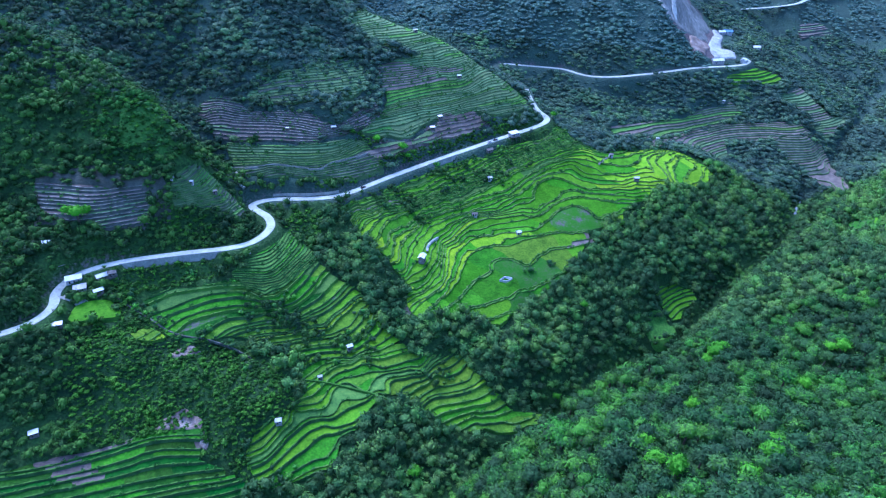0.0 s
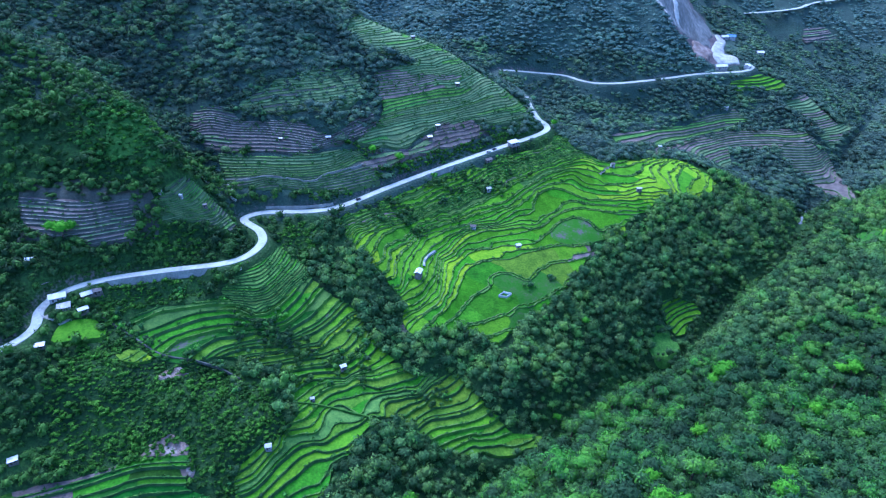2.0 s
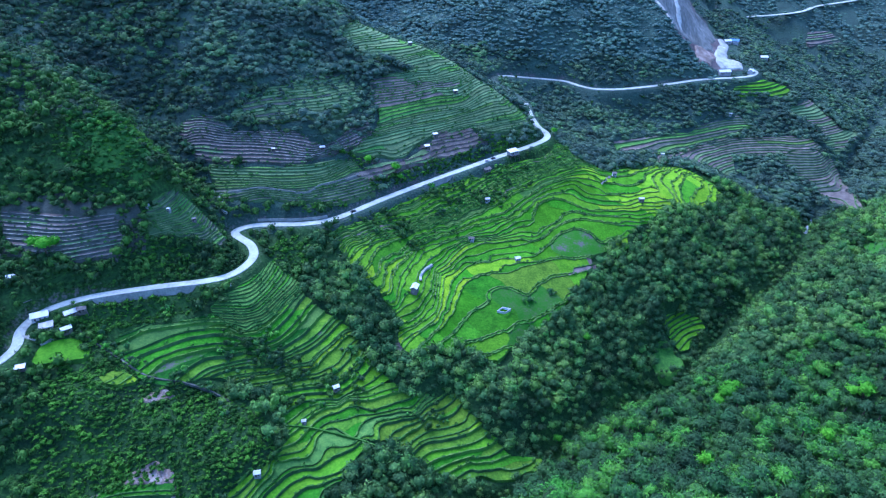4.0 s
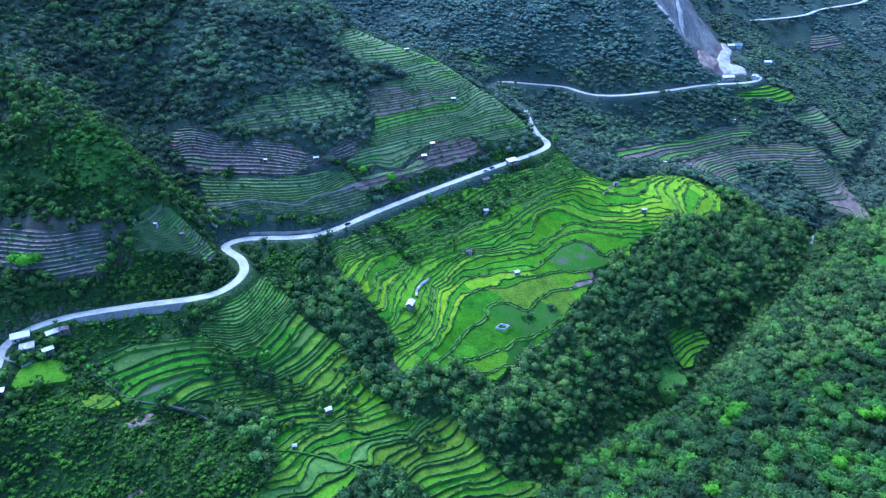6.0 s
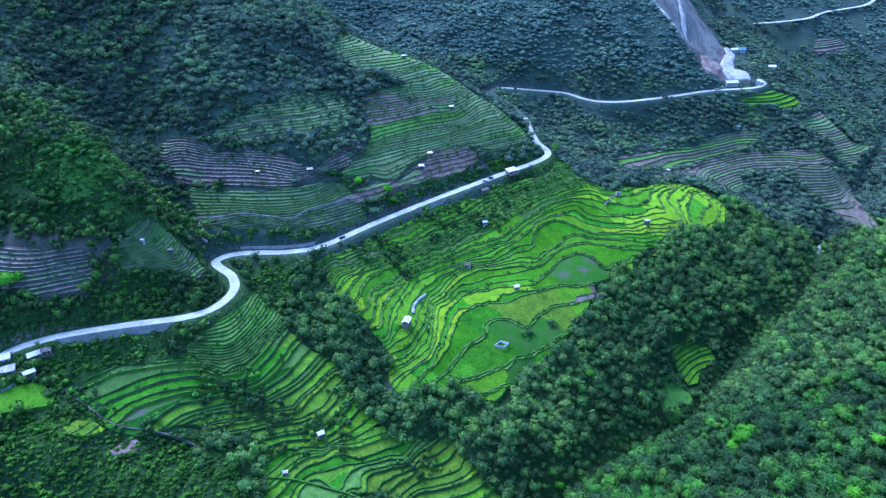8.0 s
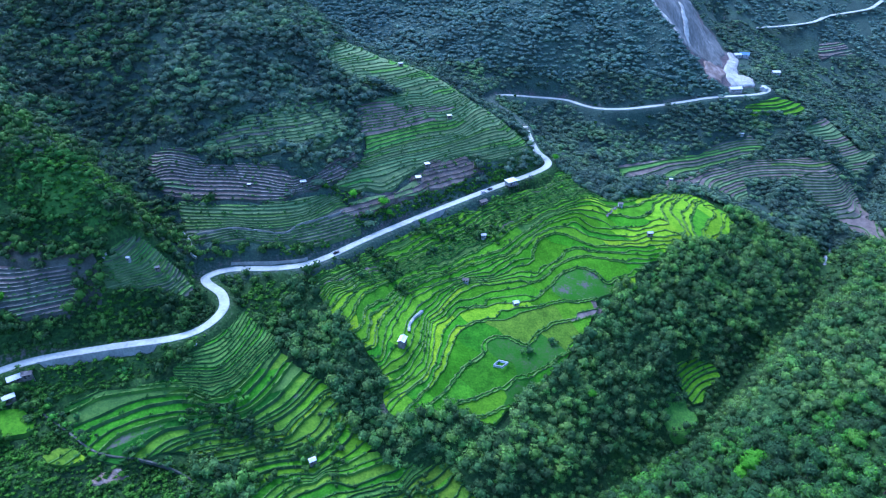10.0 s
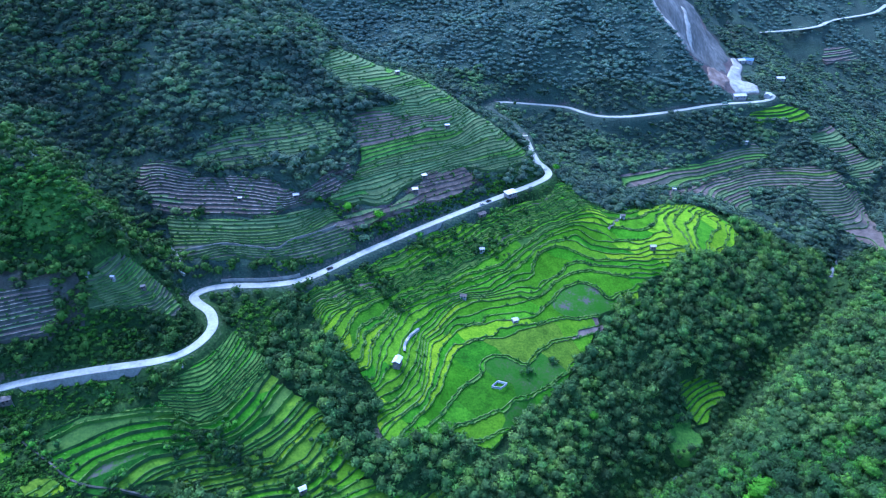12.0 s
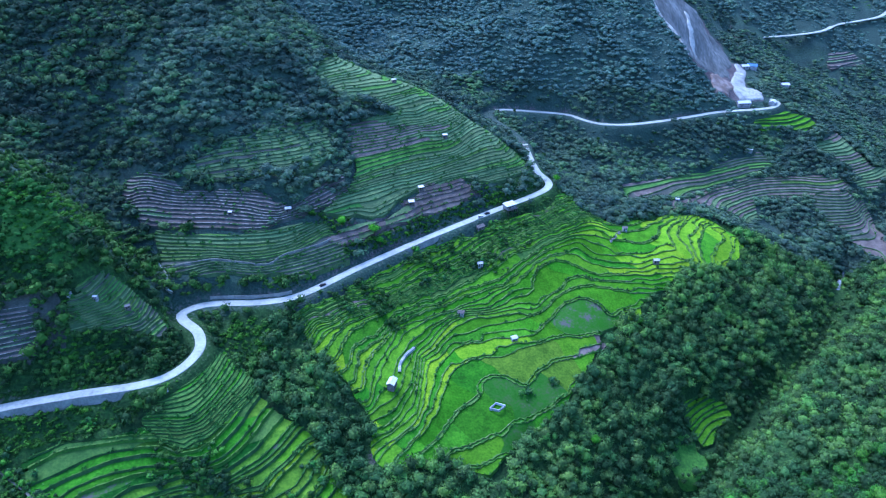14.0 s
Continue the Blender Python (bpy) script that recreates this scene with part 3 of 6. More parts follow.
LANDSLIDE = [(248, 850), (260, 812), (280, 784), (298, 768), (306, 752), (330, 750), (362, 756), (366, 771), (367, 820), (382, 851), (378, 868), (366, 866), (366, 895), (352, 909), (343, 935), (290, 935)]


# banks that lead the terraces: (order, plan of the bank); the order counts treads up the slope
BENCH_BANKS = [
    (-1, [(19, 341), (35, 347), (47, 355), (59, 365), (73, 371), (88, 382)]),
    (0, [(6, 340), (15, 354), (24, 364), (32, 375), (37, 384), (45, 389), (54, 388), (64, 386)]),
    (1, [(-4, 340), (2, 348), (7, 357), (10, 362), (13, 372), (18, 384), (23, 394), (30, 402), (48, 406), (57, 408), (69, 413), (80, 419), (99, 427), (118, 430), (130, 438)]),
    (2, [(-14, 338), (-9, 343), (-1, 352), (5, 366), (8, 375), (14, 400), (20, 408), (31, 415), (49, 420), (58, 418), (71, 421), (80, 429), (91, 442), (103, 457), (117, 456), (131, 447)]),
    (3, [(-22, 339), (-15, 345), (-6, 354), (-1, 359), (1, 369), (2, 391), (6, 402), (20, 418), (31, 423), (50, 431), (65, 434), (84, 445), (93, 457), (109, 468), (120, 471), (142, 468)]),
    (4, [(-26, 345), (-15, 351), (-8, 361), (-2, 375), (0, 396), (11, 416), (27, 434), (58, 441), (76, 446), (85, 454), (108, 475), (121, 477), (145, 474)]),
    (5, [(-28, 353), (-19, 359), (-11, 368), (-8, 391), (5, 419), (28, 438), (47, 442), (61, 450), (78, 463), (82, 479), (97, 488), (112, 486), (128, 481), (157, 482)]),
    (6, [(-26, 358), (-23, 369), (-21, 382), (-16, 401), (-2, 422), (28, 441), (43, 446), (60, 460), (73, 471), (84, 484), (104, 495), (115, 496), (125, 489), (158, 488)]),
    (7, [(-37, 362), (-29, 366), (-31, 378), (-26, 391), (-19, 409), (-6, 427), (28, 448), (52, 460), (62, 467), (78, 485), (101, 500), (119, 505), (129, 498), (151, 502), (164, 497)]),
    (8, [(-43, 364), (-35, 370), (-36, 378), (-33, 389), (-24, 404), (-13, 424), (28, 452), (56, 468), (74, 484), (99, 505), (120, 513), (133, 514)]),
    (9, [(-48, 370), (-41, 376), (-38, 387), (-29, 401), (-17, 422), (5, 440), (32, 459), (61, 484), (85, 499), (107, 512), (131, 525)]),
    (10, [(-55, 373), (-47, 382), (-43, 396), (-35, 410), (-20, 427), (1, 443), (28, 463), (62, 489), (88, 505), (107, 517), (130, 531)]),
    (12.5, [(-63, 387), (-54, 399), (-37, 417), (-10, 438), (12, 456), (36, 475), (62, 496), (89, 512), (108, 523), (128, 538)]),
    (20, [(-80, 407), (-64, 417), (-46, 433), (-25, 452), (-3, 471), (20, 491), (46, 509), (73, 525), (101, 541), (118, 560)]),
    (7, [(229, 587), (217, 568), (204, 553), (196, 538), (195, 525)]),
    (6, [(241, 592), (217, 561), (203, 535), (205, 520), (207, 509)]),
    (5, [(248, 587), (225, 553), (213, 535), (211, 519), (209, 502)]),
    (4, [(251, 580), (233, 556), (221, 534), (216, 515), (216, 504)]),
    (3, [(256, 567), (244, 544), (233, 526), (223, 508)]),
    (2, [(264, 560), (253, 538), (242, 520)])]
RIVERSIDE_BANKS = [
    [(-131, 333), (-119, 338), (-113, 345), (-110, 358), (-109, 373)], [(-127, 327), (-114, 329), (-106, 339), (-101, 358), (-100, 372)],
    [(-119, 322), (-108, 326), (-100, 337), (-93, 356), (-92, 368)], [(-115, 317), (-103, 325), (-95, 339), (-89, 358), (-87, 366)],
    [(-108, 314), (-96, 321), (-88, 335), (-81, 353), (-76, 359)], [(-95, 314), (-83, 326), (-75, 342), (-70, 351)], [(-88, 311), (-76, 320), (-67, 333), (-63, 341)],
    [(-74, 308), (-63, 323), (-57, 333), (-50, 339)], [(-61, 308), (-55, 317), (-50, 332), (-47, 339)], [(-53, 301), (-44, 312), (-40, 322)],
    [(-188, 298), (-179, 307), (-168, 314), (-151, 316), (-129, 319)], [(-179, 295), (-168, 303), (-154, 311), (-135, 315), (-122, 317)],
    [(-171, 288), (-163, 299), (-149, 306), (-134, 311), (-118, 314)], [(-163, 285), (-156, 297), (-142, 304), (-127, 308), (-112, 313)], [(-152, 284), (-143, 297), (-133, 304)],
    [(-86, 277), (-77, 289), (-66, 292), (-56, 292)], [(-81, 273), (-75, 283), (-67, 289), (-59, 290)], [(-44, 271), (-43, 277), (-38, 284), (-29, 290), (-12, 296)],
    [(-34, 271), (-33, 282), (-25, 288), (-12, 293)], [(-52, 292), (-43, 293), (-33, 297), (-26, 302)], [(-45, 288), (-36, 289), (-26, 295)],
    [(-84, 250), (-73, 255), (-65, 258), (-61, 266), (-62, 272)], [(-73, 250), (-61, 254), (-52, 257), (-43, 264), (-40, 268)], [(-63, 248), (-54, 251), (-42, 257), (-30, 265)],
    [(-97, 228), (-88, 241), (-81, 251)], [(-89, 228), (-82, 238), (-75, 247), (-68, 252)], [(-64, 233), (-61, 239), (-60, 245), (-54, 249)],
    [(-5, 293), (5, 294), (12, 298), (14, 301)], [(-3, 287), (9, 291), (17, 295), (20, 300)], [(9, 284), (19, 288), (26, 292), (30, 296)], [(15, 279), (26, 283), (37, 291)],
    [(19, 276), (32, 278), (43, 287)], [(22, 273), (36, 275), (46, 278), (57, 284)], [(18, 269), (32, 271), (49, 270), (61, 275)], [(-10, 273), (-5, 278), (5, 281)]]

SPUR_BANKS = [[(-49, 501), (-32, 517), (-5, 537), (24, 555), (50, 585)], [(-54, 486), (-32, 505), (-5, 524), (28, 547), (59, 569)], [(-35, 484), (-14, 504), (14, 528), (43, 545)],
              [(-72, 467), (-56, 480), (-32, 499), (-16, 512)], [(-50, 521), (-24, 539), (-2, 556)], [(-34, 565), (-16, 578), (0, 594)], [(-6, 571), (14, 591)], [(-63, 574), (-36, 596)]]
HILL_BANKS = [[(-189, 455), (-150, 454), (-110, 455), (-93, 458), (-72, 476), (-57, 492)], [(-188, 460), (-150, 458), (-111, 461), (-93, 463)], [(-169, 438), (-127, 435), (-93, 443), (-71, 460)],
              [(-173, 445), (-148, 443), (-109, 445), (-86, 456), (-64, 471)], [(-163, 429), (-126, 428), (-92, 436), (-63, 461)], [(-149, 416), (-125, 423), (-91, 429), (-54, 455)]]
KNOB_BANKS = [[(-176, 364), (-170, 369), (-166, 377), (-165, 384)], [(-175, 358), (-161, 368), (-157, 380), (-157, 387)], [(-160, 361), (-150, 372), (-150, 384)], [(-147, 364), (-143, 378), (-143, 384)]]
LOWER_BANKS = [[(-229, 203), (-211, 209), (-189, 217), (-161, 225), (-135, 228)], [(-221, 197), (-203, 204), (-178, 212), (-151, 219), (-131, 221)], [(-196, 199), (-171, 207), (-144, 213), (-116, 218)]]


def spread(points, values, x, y, soft=3.0):
    """A smooth field over the plan that takes the values at the points."""
    p, n = np.array(points, float), len(points)
    a = np.zeros((n + 3, n + 3))
    a[:n, :n] = -np.sqrt(((p[:, None] - p[None]) ** 2).sum(-1) + soft * soft) + np.eye(n) * 0.3
    a[:n, n:] = np.c_[np.ones(n), p / 100.0]
    a[n:, :n] = a[:n, n:].T
    w = np.linalg.solve(a, np.r_[np.array(values, float), 0, 0, 0])
    out = np.empty(len(x))
    for i in range(0, len(x), 20000):
        q = np.c_[x[i:i + 20000], y[i:i + 20000]]
        d2 = ((q[:, None] - p[None]) ** 2).sum(-1)
        out[i:i + 20000] = -np.sqrt(d2 + soft * soft) @ w[:n] + w[n] + q @ w[n + 1:] / 100.0
    return out


def along_banks(banks):
    """Points along the banks, and for each the number of its bank."""
    lines = [glide([(x, y, 0) for x, y in b], 6.0)[:, :2] for b in banks]
    return np.concatenate(lines), np.repeat(np.arange(len(lines)), [len(b) for b in lines])


def in_fields(x, y):
    best = np.full(x.shape, -1e9)
    for poly in FIELDS:
        p = np.array(poly)
        lo, hi = p.min(0) - 30, p.max(0) + 30
        s = np.nonzero((x > lo[0]) & (x < hi[0]) & (y > lo[1]) & (y < hi[1]))[0]
        best[s] = np.maximum(best[s], inside_distance(x[s], y[s], poly))
    return best


def field_height(x, y):
    return base_height(x, y) + 0.9 * ripple(x, y, 38, 3) + 0.35 * ripple(x, y, 14, 5)


# stretches of the road held up by a wall on the valley side: from, to, height
WALLS = [((-204, 324), (-145, 340), 4.6), ((-14, 469), (10, 490), 4.0)]


def shelf(x, y, z):
    """The landform cut for the roads and the stream bed."""
    for line, half in ROADS:
        d, rz = near_line(x, y, line)
        z = np.where(d < 30, rz - 0.35 + (z - rz + 0.35) * smooth(d, half + 0.8, half + 7.5), z)
    for a, b, drop in WALLS:
        seg = stretch_of(MAIN_ROAD, a, b)
        d, rz = near_line(x, y, seg)
        near = np.nonzero(d < 20)[0]
        if not len(near):
            continue
        k = np.zeros(len(x), int)
        k[near] = ((x[near, None] - seg[None, :, 0]) ** 2 + (y[near, None] - seg[None, :, 1]) ** 2).argmin(1)
        inner = (k > 1) & (k < len(seg) - 2)
        k = np.clip(k, 1, len(seg) - 2)
        way = seg[k + 1] - seg[k - 1]
        right = inner & ((x - seg[k, 0]) * way[:, 1] - (y - seg[k, 1]) * way[:, 0] > 0)
        cut = (d > 1.2) & (d < 20) & right
        z = np.where(cut, np.minimum(z, (rz - drop) * (1 - smooth(d, 8, 18)) + z * smooth(d, 8, 18)), z)
    return z


def height(x, y):
    """Height of the ground sheet, under fields, roads and trees."""
    x, y = np.atleast_1d(np.asarray(x, float)), np.atleast_1d(np.asarray(y, float))
    z = field_height(x, y) + 5.0 * ripple(x, y, 52, 11) * smooth(y, 150, 260) + 3.2 * ripple(x, y, 26, 14) + 0.8 * ripple(x, y, 13, 12) + 0.3 * ripple(x, y, 6, 13)
    d, _ = near_line(x, y, STREAM_LINE)
    near_side = x > np.interp(y, STREAM_LINE[:, 1], STREAM_LINE[:, 0])
    z = z - 11.0 * np.exp(-(d / 11.0) ** 2) * smooth(y, 180, 230) * (d < 60)
    z = z + np.where(near_side, 9.0, 5.0) * np.exp(-((d - 30) / 12.0) ** 2) * (d < 90) * smooth(y, 230, 300) * (1 - smooth(y, 480, 560))
    f = in_fields(x, y)
    z = z * (1 - smooth(f, -6, 0)) + (field_height(x, y) - 2.6 * smooth(f, -1, 2.5)) * smooth(f, -6, 0)
    return shelf(x, y, z)

# ---------------------------------------------------------------- helpers for meshes
def mesh_from(name, verts, faces, mats, slots=None, soft=False):
    me = bpy.data.meshes.new(name)
    me.from_pydata([tuple(v) for v in verts] if not isinstance(verts, np.ndarray) else verts.tolist(), [], faces if isinstance(faces, list) else faces.tolist())
    for m in mats:
        me.materials.append(m)
    if slots is not None:
        me.polygons.foreach_set("material_index", np.asarray(slots, np.int32))
    if soft:
        me.polygons.foreach_set("use_smooth", np.ones(len(me.polygons), bool))
    me.update()
    return me


def holder(name, place, label, category, group="", kind=""):
    ob = new(name)
    ob.empty_display_size = 1.0
    ob.location = place
    return tagged(ob, label, category, group, kind)


def part_of(parent, name, me, label="", at=None):
    ob = new(name, me)
    ob.parent = parent
    if at is not None:
        ob.matrix_basis = at
    if label:
        ob["label"] = label
    return ob


def floats(me, name, values):
    me.attributes.new(name, "FLOAT", "POINT").data.foreach_set("value", np.asarray(values, np.float32))


# ---------------------------------------------------------------- the ground, one sheet
def steps(lo, hi, fine, far_lo, far_hi):
    """Even steps between lo and hi, then ever longer ones out to the far ends."""
    mid = list(np.arange(lo, hi + fine, fine))
    s, v, left = fine, lo, []
    while v > far_lo:
        s *= 1.18
        v -= s
        left.append(v)
    s, v, right = fine, mid[-1], []
    while v < far_hi:
        s *= 1.18
        v += s
        right.append(v)
    return np.array(left[::-1] + mid + right)


gx, gy = steps(-300, 480, 2.8, -3500, 3500), steps(150, 770, 2.8, -3000, 4000)
X, Y = np.meshgrid(gx, gy)
X, Y = X.ravel(), Y.ravel()
Z = height(X, Y)
far = np.hypot(X - 100, Y - 500)
Z = np.where(far > 1500, Z * (1 - smooth(far, 1500, 2600)) + 380 * smooth(far, 1500, 2600), Z)
nx, ny = len(gx), len(gy)
i = np.arange(nx * ny).reshape(ny, nx)
quads = np.stack([i[:-1, :-1].ravel(), i[:-1, 1:].ravel(), i[1:, 1:].ravel(), i[1:, :-1].ravel()], 1)
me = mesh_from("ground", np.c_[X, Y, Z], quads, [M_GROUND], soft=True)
bare = np.zeros(len(X))
for line, half in ROADS:
    d, rz = near_line(X, Y, line)
    bare = np.maximum(bare, np.where(d < 12, 0.75 * (1 - smooth(d, half + 1, half + 6)) * (0.45 + 0.75 * np.clip(Z - rz, 0, 1)), 0))
bare = np.maximum(bare, 1.2 * smooth(inside_distance(X, Y, LANDSLIDE), -4, 6))
bare = np.maximum(bare, 0.9 * smooth(7 - np.hypot(X + 22, Y - 334), 0, 6))
for cx, cy, r in ((-30, 482, 16), (-8, 500, 14), (18, 520, 13), (-45, 470, 10), (38, 531, 9), (120, 425, 8), (185, 600, 10), (155, 592, 9), (166, 578, 8), (-60, 318, 8)):
    bare = np.maximum(bare, 0.8 * smooth(r - np.hypot(X - cx, (Y - cy) * 1.6), 0, r * 0.6))
floats(me, "bare", bare)
# North of these lines the ground takes its haze tones.
hazed = smooth(Y + 14 * ripple(X, Y, 40, 78), 596, 616) * (1 - smooth(X, 320, 345) * (1 - smooth(Y, 990, 1010)))
floats(me, "hazed_floor", 1.2 * hazed)
floats(me, "slope_floor", 1.2 * smooth(Y + 10 * ripple(X, Y, 30, 79), 395, 415) * (1 - hazed) * (1 - smooth(X, 40, 70) * (1 - smooth(Y, 570, 600))))
ground = tagged(new("ground", me), "steep green valley sides with scrub, grass and bare cuts", "ground", kind="structure")


# ---------------------------------------------------------------- roads
def ribbon(name, line, offsets, lifts, mat):
    """A strip along a line: its cross-section is given by offsets to the side and lifts."""
    p = line
    d = np.gradient(p[:, :2], axis=0)
    d /= np.linalg.norm(d, axis=1)[:, None]
    side = np.c_[d[:, 1], -d[:, 0]]
    k = len(offsets)
    v = np.concatenate([np.c_[p[:, :2] + side * o, p[:, 2] + u] for o, u in zip(offsets, lifts)], 0)
    n = len(p)
    f = [(a * n + j, a * n + j + 1, (a + 1) * n + j + 1, (a + 1) * n + j) for a in range(k - 1) for j in range(n - 1)]
    return mesh_from(name, v, f, [mat], soft=False)


tagged(new("road", ribbon("road", MAIN_ROAD, (2.95, 2.85, 0, -2.85, -2.95), (-0.8, 0, 0.06, 0, -0.8), M_ROAD)), "pale concrete mountain road winding along the slope", "road", kind="structure")
tagged(new("road_far", ribbon("road_far", FAR_ROAD[40:], (2.8, 2.7, 0, -2.7, -2.8), (-0.8, 0, 0.06, 0, -0.8), M_ROAD)), "pale concrete road along the foot of the far hill", "road", kind="structure")
tagged(new("road_high", ribbon("road_high", HIGH_ROAD, (3.1, 3.0, 0, -3.0, -3.1), (-0.8, 0, 0.06, 0, -0.8), M_ROAD)), "pale concrete road high on the far hillside", "road", kind="structure")


for a, b, drop in WALLS:
    seg = stretch_of(MAIN_ROAD, a, b)
    tagged(new("retaining_wall", ribbon("retaining_wall", seg, (2.97, 3.0, 3.4, 4.3, 4.3), (-1, 0.45, 0.45, -drop, -drop - 2), M_WALL)), "grey concrete retaining wall below the road edge", "wall", kind="structure")
seg = stretch_of(MAIN_ROAD, (-127, 407), (-78, 416))
tagged(new("retaining_wall", ribbon("retaining_wall", seg, (-4.3, -4.6, -5.0, -5.5), (-0.5, 2.2, 2.2, -0.5), M_WALL)), "grey stone wall holding the bank above the road", "wall", kind="structure")
tagged(new("stream", ribbon("stream", STREAM_LINE + np.array([0, 0, -10.0]), (2.2, 1.0, -1.0, -2.2), (-0.6, 0.7, 0.7, -0.6), M_WATER)), "narrow pale mountain stream in the wooded ravine", "water", kind="structure")

# ---------------------------------------------------------------- terraces
def clip(poly, k, c, keep_above):
    """Cuts a polygon of tuples where its k-th value crosses c."""
    out = []
    for a, b in zip(poly, poly[1:] + poly[:1]):
        ia, ib = (a[k] >= c) == keep_above, (b[k] >= c) == keep_above
        if ia:
            out.append(a)
        if ia != ib:
            t = (c - a[k]) / (b[k] - a[k])
            out.append(tuple(p + (q - p) * t for p, q in zip(a, b)))
    return out


def terraces(name, label, category, plan, step, across, turn, choose, bank, cell=2.0, seed=1, piece="paddy", lean=0.42, fall=(0, 0), minus=None, wave=0.5, rough=(0.6, 1.45), banks=None, ordered=False, ragged=1.0, whole=()):
    """Treads along the contours of a slope, each a piece with its own bank. step: height of a bank; across: length of a piece along the contour;
    turn: degrees of the direction in which the pieces follow one another; fall: the drift of the banks against true level, east and north;
    choose(x, y, dice): the tread's material; bank: the material of the banks, or bank(x, y); banks: lines that the treads follow, ordered or by their height;
    ragged: how uneven the outline is; whole: plans whose treads are not split once more."""
    rng = random.Random(seed)
    p = np.array(plan, float)
    lo, hi = p.min(0) - 4, p.max(0) + 4
    xs, ys = np.arange(lo[0], hi[0] + cell, cell), np.arange(lo[1], hi[1] + cell, cell)
    gx, gy = np.meshgrid(xs, ys)
    fx, fy = gx.ravel(), gy.ravel()
    ground_z = field_height(fx, fy).reshape(gx.shape)
    h = ground_z - fall[0] * (gx - p[0, 0]) - fall[1] * (gy - p[0, 1]) + (wave * (1.1 * ripple(fx, fy, 60, seed + 3) + 0.7 * ripple(fx, fy, 22, seed + 4) + 0.3 * ripple(fx, fy, 9, seed + 5))).reshape(gx.shape)
    wx = fx + 0.75 * ripple(fx, fy, 5.5, seed + 70) + 1.3 * ripple(fx, fy, 13, seed + 71)
    wy = fy + 0.75 * ripple(fx, fy, 5.5, seed + 72) + 1.3 * ripple(fx, fy, 13, seed + 73)
    if banks and not ordered:
        bp, bn = along_banks(banks)
        bz = field_height(bp[:, 0], bp[:, 1])
        even = np.array([bz[bn == k].mean() for k in range(len(banks))])[bn]
        h = ground_z + spread(bp, even - bz, wx, wy).reshape(gx.shape) + 0.35 * (h - ground_z)
    inside = (inside_distance(fx, fy, plan) + ragged * (1.8 * ripple(fx, fy, 9, seed + 40) + 3.0 * ripple(fx, fy, 24, seed + 41))).reshape(gx.shape)
    if minus:
        inside = np.minimum(inside, -inside_distance(fx, fy, minus).reshape(gx.shape))
    for line, half in ROADS:
        d, _ = near_line(fx, fy, line)
        inside = np.minimum(inside, (d - half - 2.5).reshape(gx.shape))
    ca, sa = math.cos(radians(turn)), math.sin(radians(turn))
    along = (fx * ca + fy * sa + 12 * ripple(fx, fy, 40, seed + 7) + 4 * ripple(fx, fy, 11, seed + 8)).reshape(gx.shape)
    levels, v = [], float(h[inside > 0].min()) - 0.5
    while v < h[inside > 0].max() + step:
        levels.append(v)
        v += step * rng.uniform(*rough)
    if ordered:
        bp, bn = along_banks([b for _, b in banks])
        count = spread(bp, np.array([k for k, _ in banks], float)[bn], wx, wy).reshape(gx.shape) + wave * 0.12 * ripple(fx, fy, 13, seed + 5).reshape(gx.shape)
        # between two banks runs a lesser one, that leaves the middle of the tread and joins the bank where the field is whole
        apart = smooth(ripple(fx, fy, 34, seed + 9), -0.22, 0.12)
        for q in whole:
            apart = np.minimum(apart, smooth(-inside_distance(fx, fy, q), 0.0, 9.0))
        part_way = (0.03 + 0.47 * apart).reshape(gx.shape)
        full = np.floor(count)
        f = count - full
        count = full + np.where(f < part_way, 0.5 * f / part_way, 0.5 + 0.5 * (f - part_way) / (1 - part_way))
        orders = np.arange(math.floor(count[inside > 0].min()), math.ceil(count[inside > 0].max()) + 0.5, 0.5)
        levels = []
        for k in orders:
            near = (inside > 0) & (np.abs(count - k) < 0.5)
            v = float(ground_z[near].mean()) if near.any() else 0.0
            levels.append(v if not levels else min(max(v, levels[-1] + 0.4), levels[-1] + 1.3))
        h = np.interp(count.ravel(), orders, levels).reshape(gx.shape)
    cuts, v = [], float(along.min()) - 1
    while v < along.max() + 2 * across:
        cuts.append(v)
        v += across * rng.uniform(0.5, 1.5)
    pieces = {}
    L, C = np.array(levels), np.array(cuts)
    for r in range(len(ys) - 1):
        for c in range(len(xs) - 1):
            q = inside[r:r + 2, c:c + 2]
            if q.max() <= 0:
                continue
            poly = [(gx[i], gy[i], h[i], along[i], inside[i], ground_z[i]) for i in ((r, c), (r, c + 1), (r + 1, c + 1), (r + 1, c))]
            if q.min() < 0:
                poly = clip(poly, 4, 0.0, True)
                if len(poly) < 3:
                    continue
            hs = [a[2] for a in poly]
            for k in range(max(0, int(np.searchsorted(L, min(hs))) - 1), int(np.searchsorted(L, max(hs)))):
                strip = poly
                if min(hs) < L[k]:
                    strip = clip(strip, 2, L[k], True)
                if k + 1 < len(L) and max(hs) >= L[k + 1] and strip:
                    strip = clip(strip, 2, L[k + 1], False)
                if len(strip) < 3:
                    continue
                shift = (k * 37 % 17) / 17.0 * across
                gs = [a[3] + shift for a in strip]
                for g in range(max(0, int(np.searchsorted(C, min(gs))) - 1), max(1, int(np.searchsorted(C, max(gs))))):
                    bit = strip
                    if min(gs) < C[g]:
                        bit = clip(bit, 3, C[g] - shift, True)
                    if g + 1 < len(C) and max(gs) >= C[g + 1] and bit:
                        bit = clip(bit, 3, C[g + 1] - shift, False)
                    if len(bit) >= 3:
                        pieces.setdefault((k, g), []).append(bit)
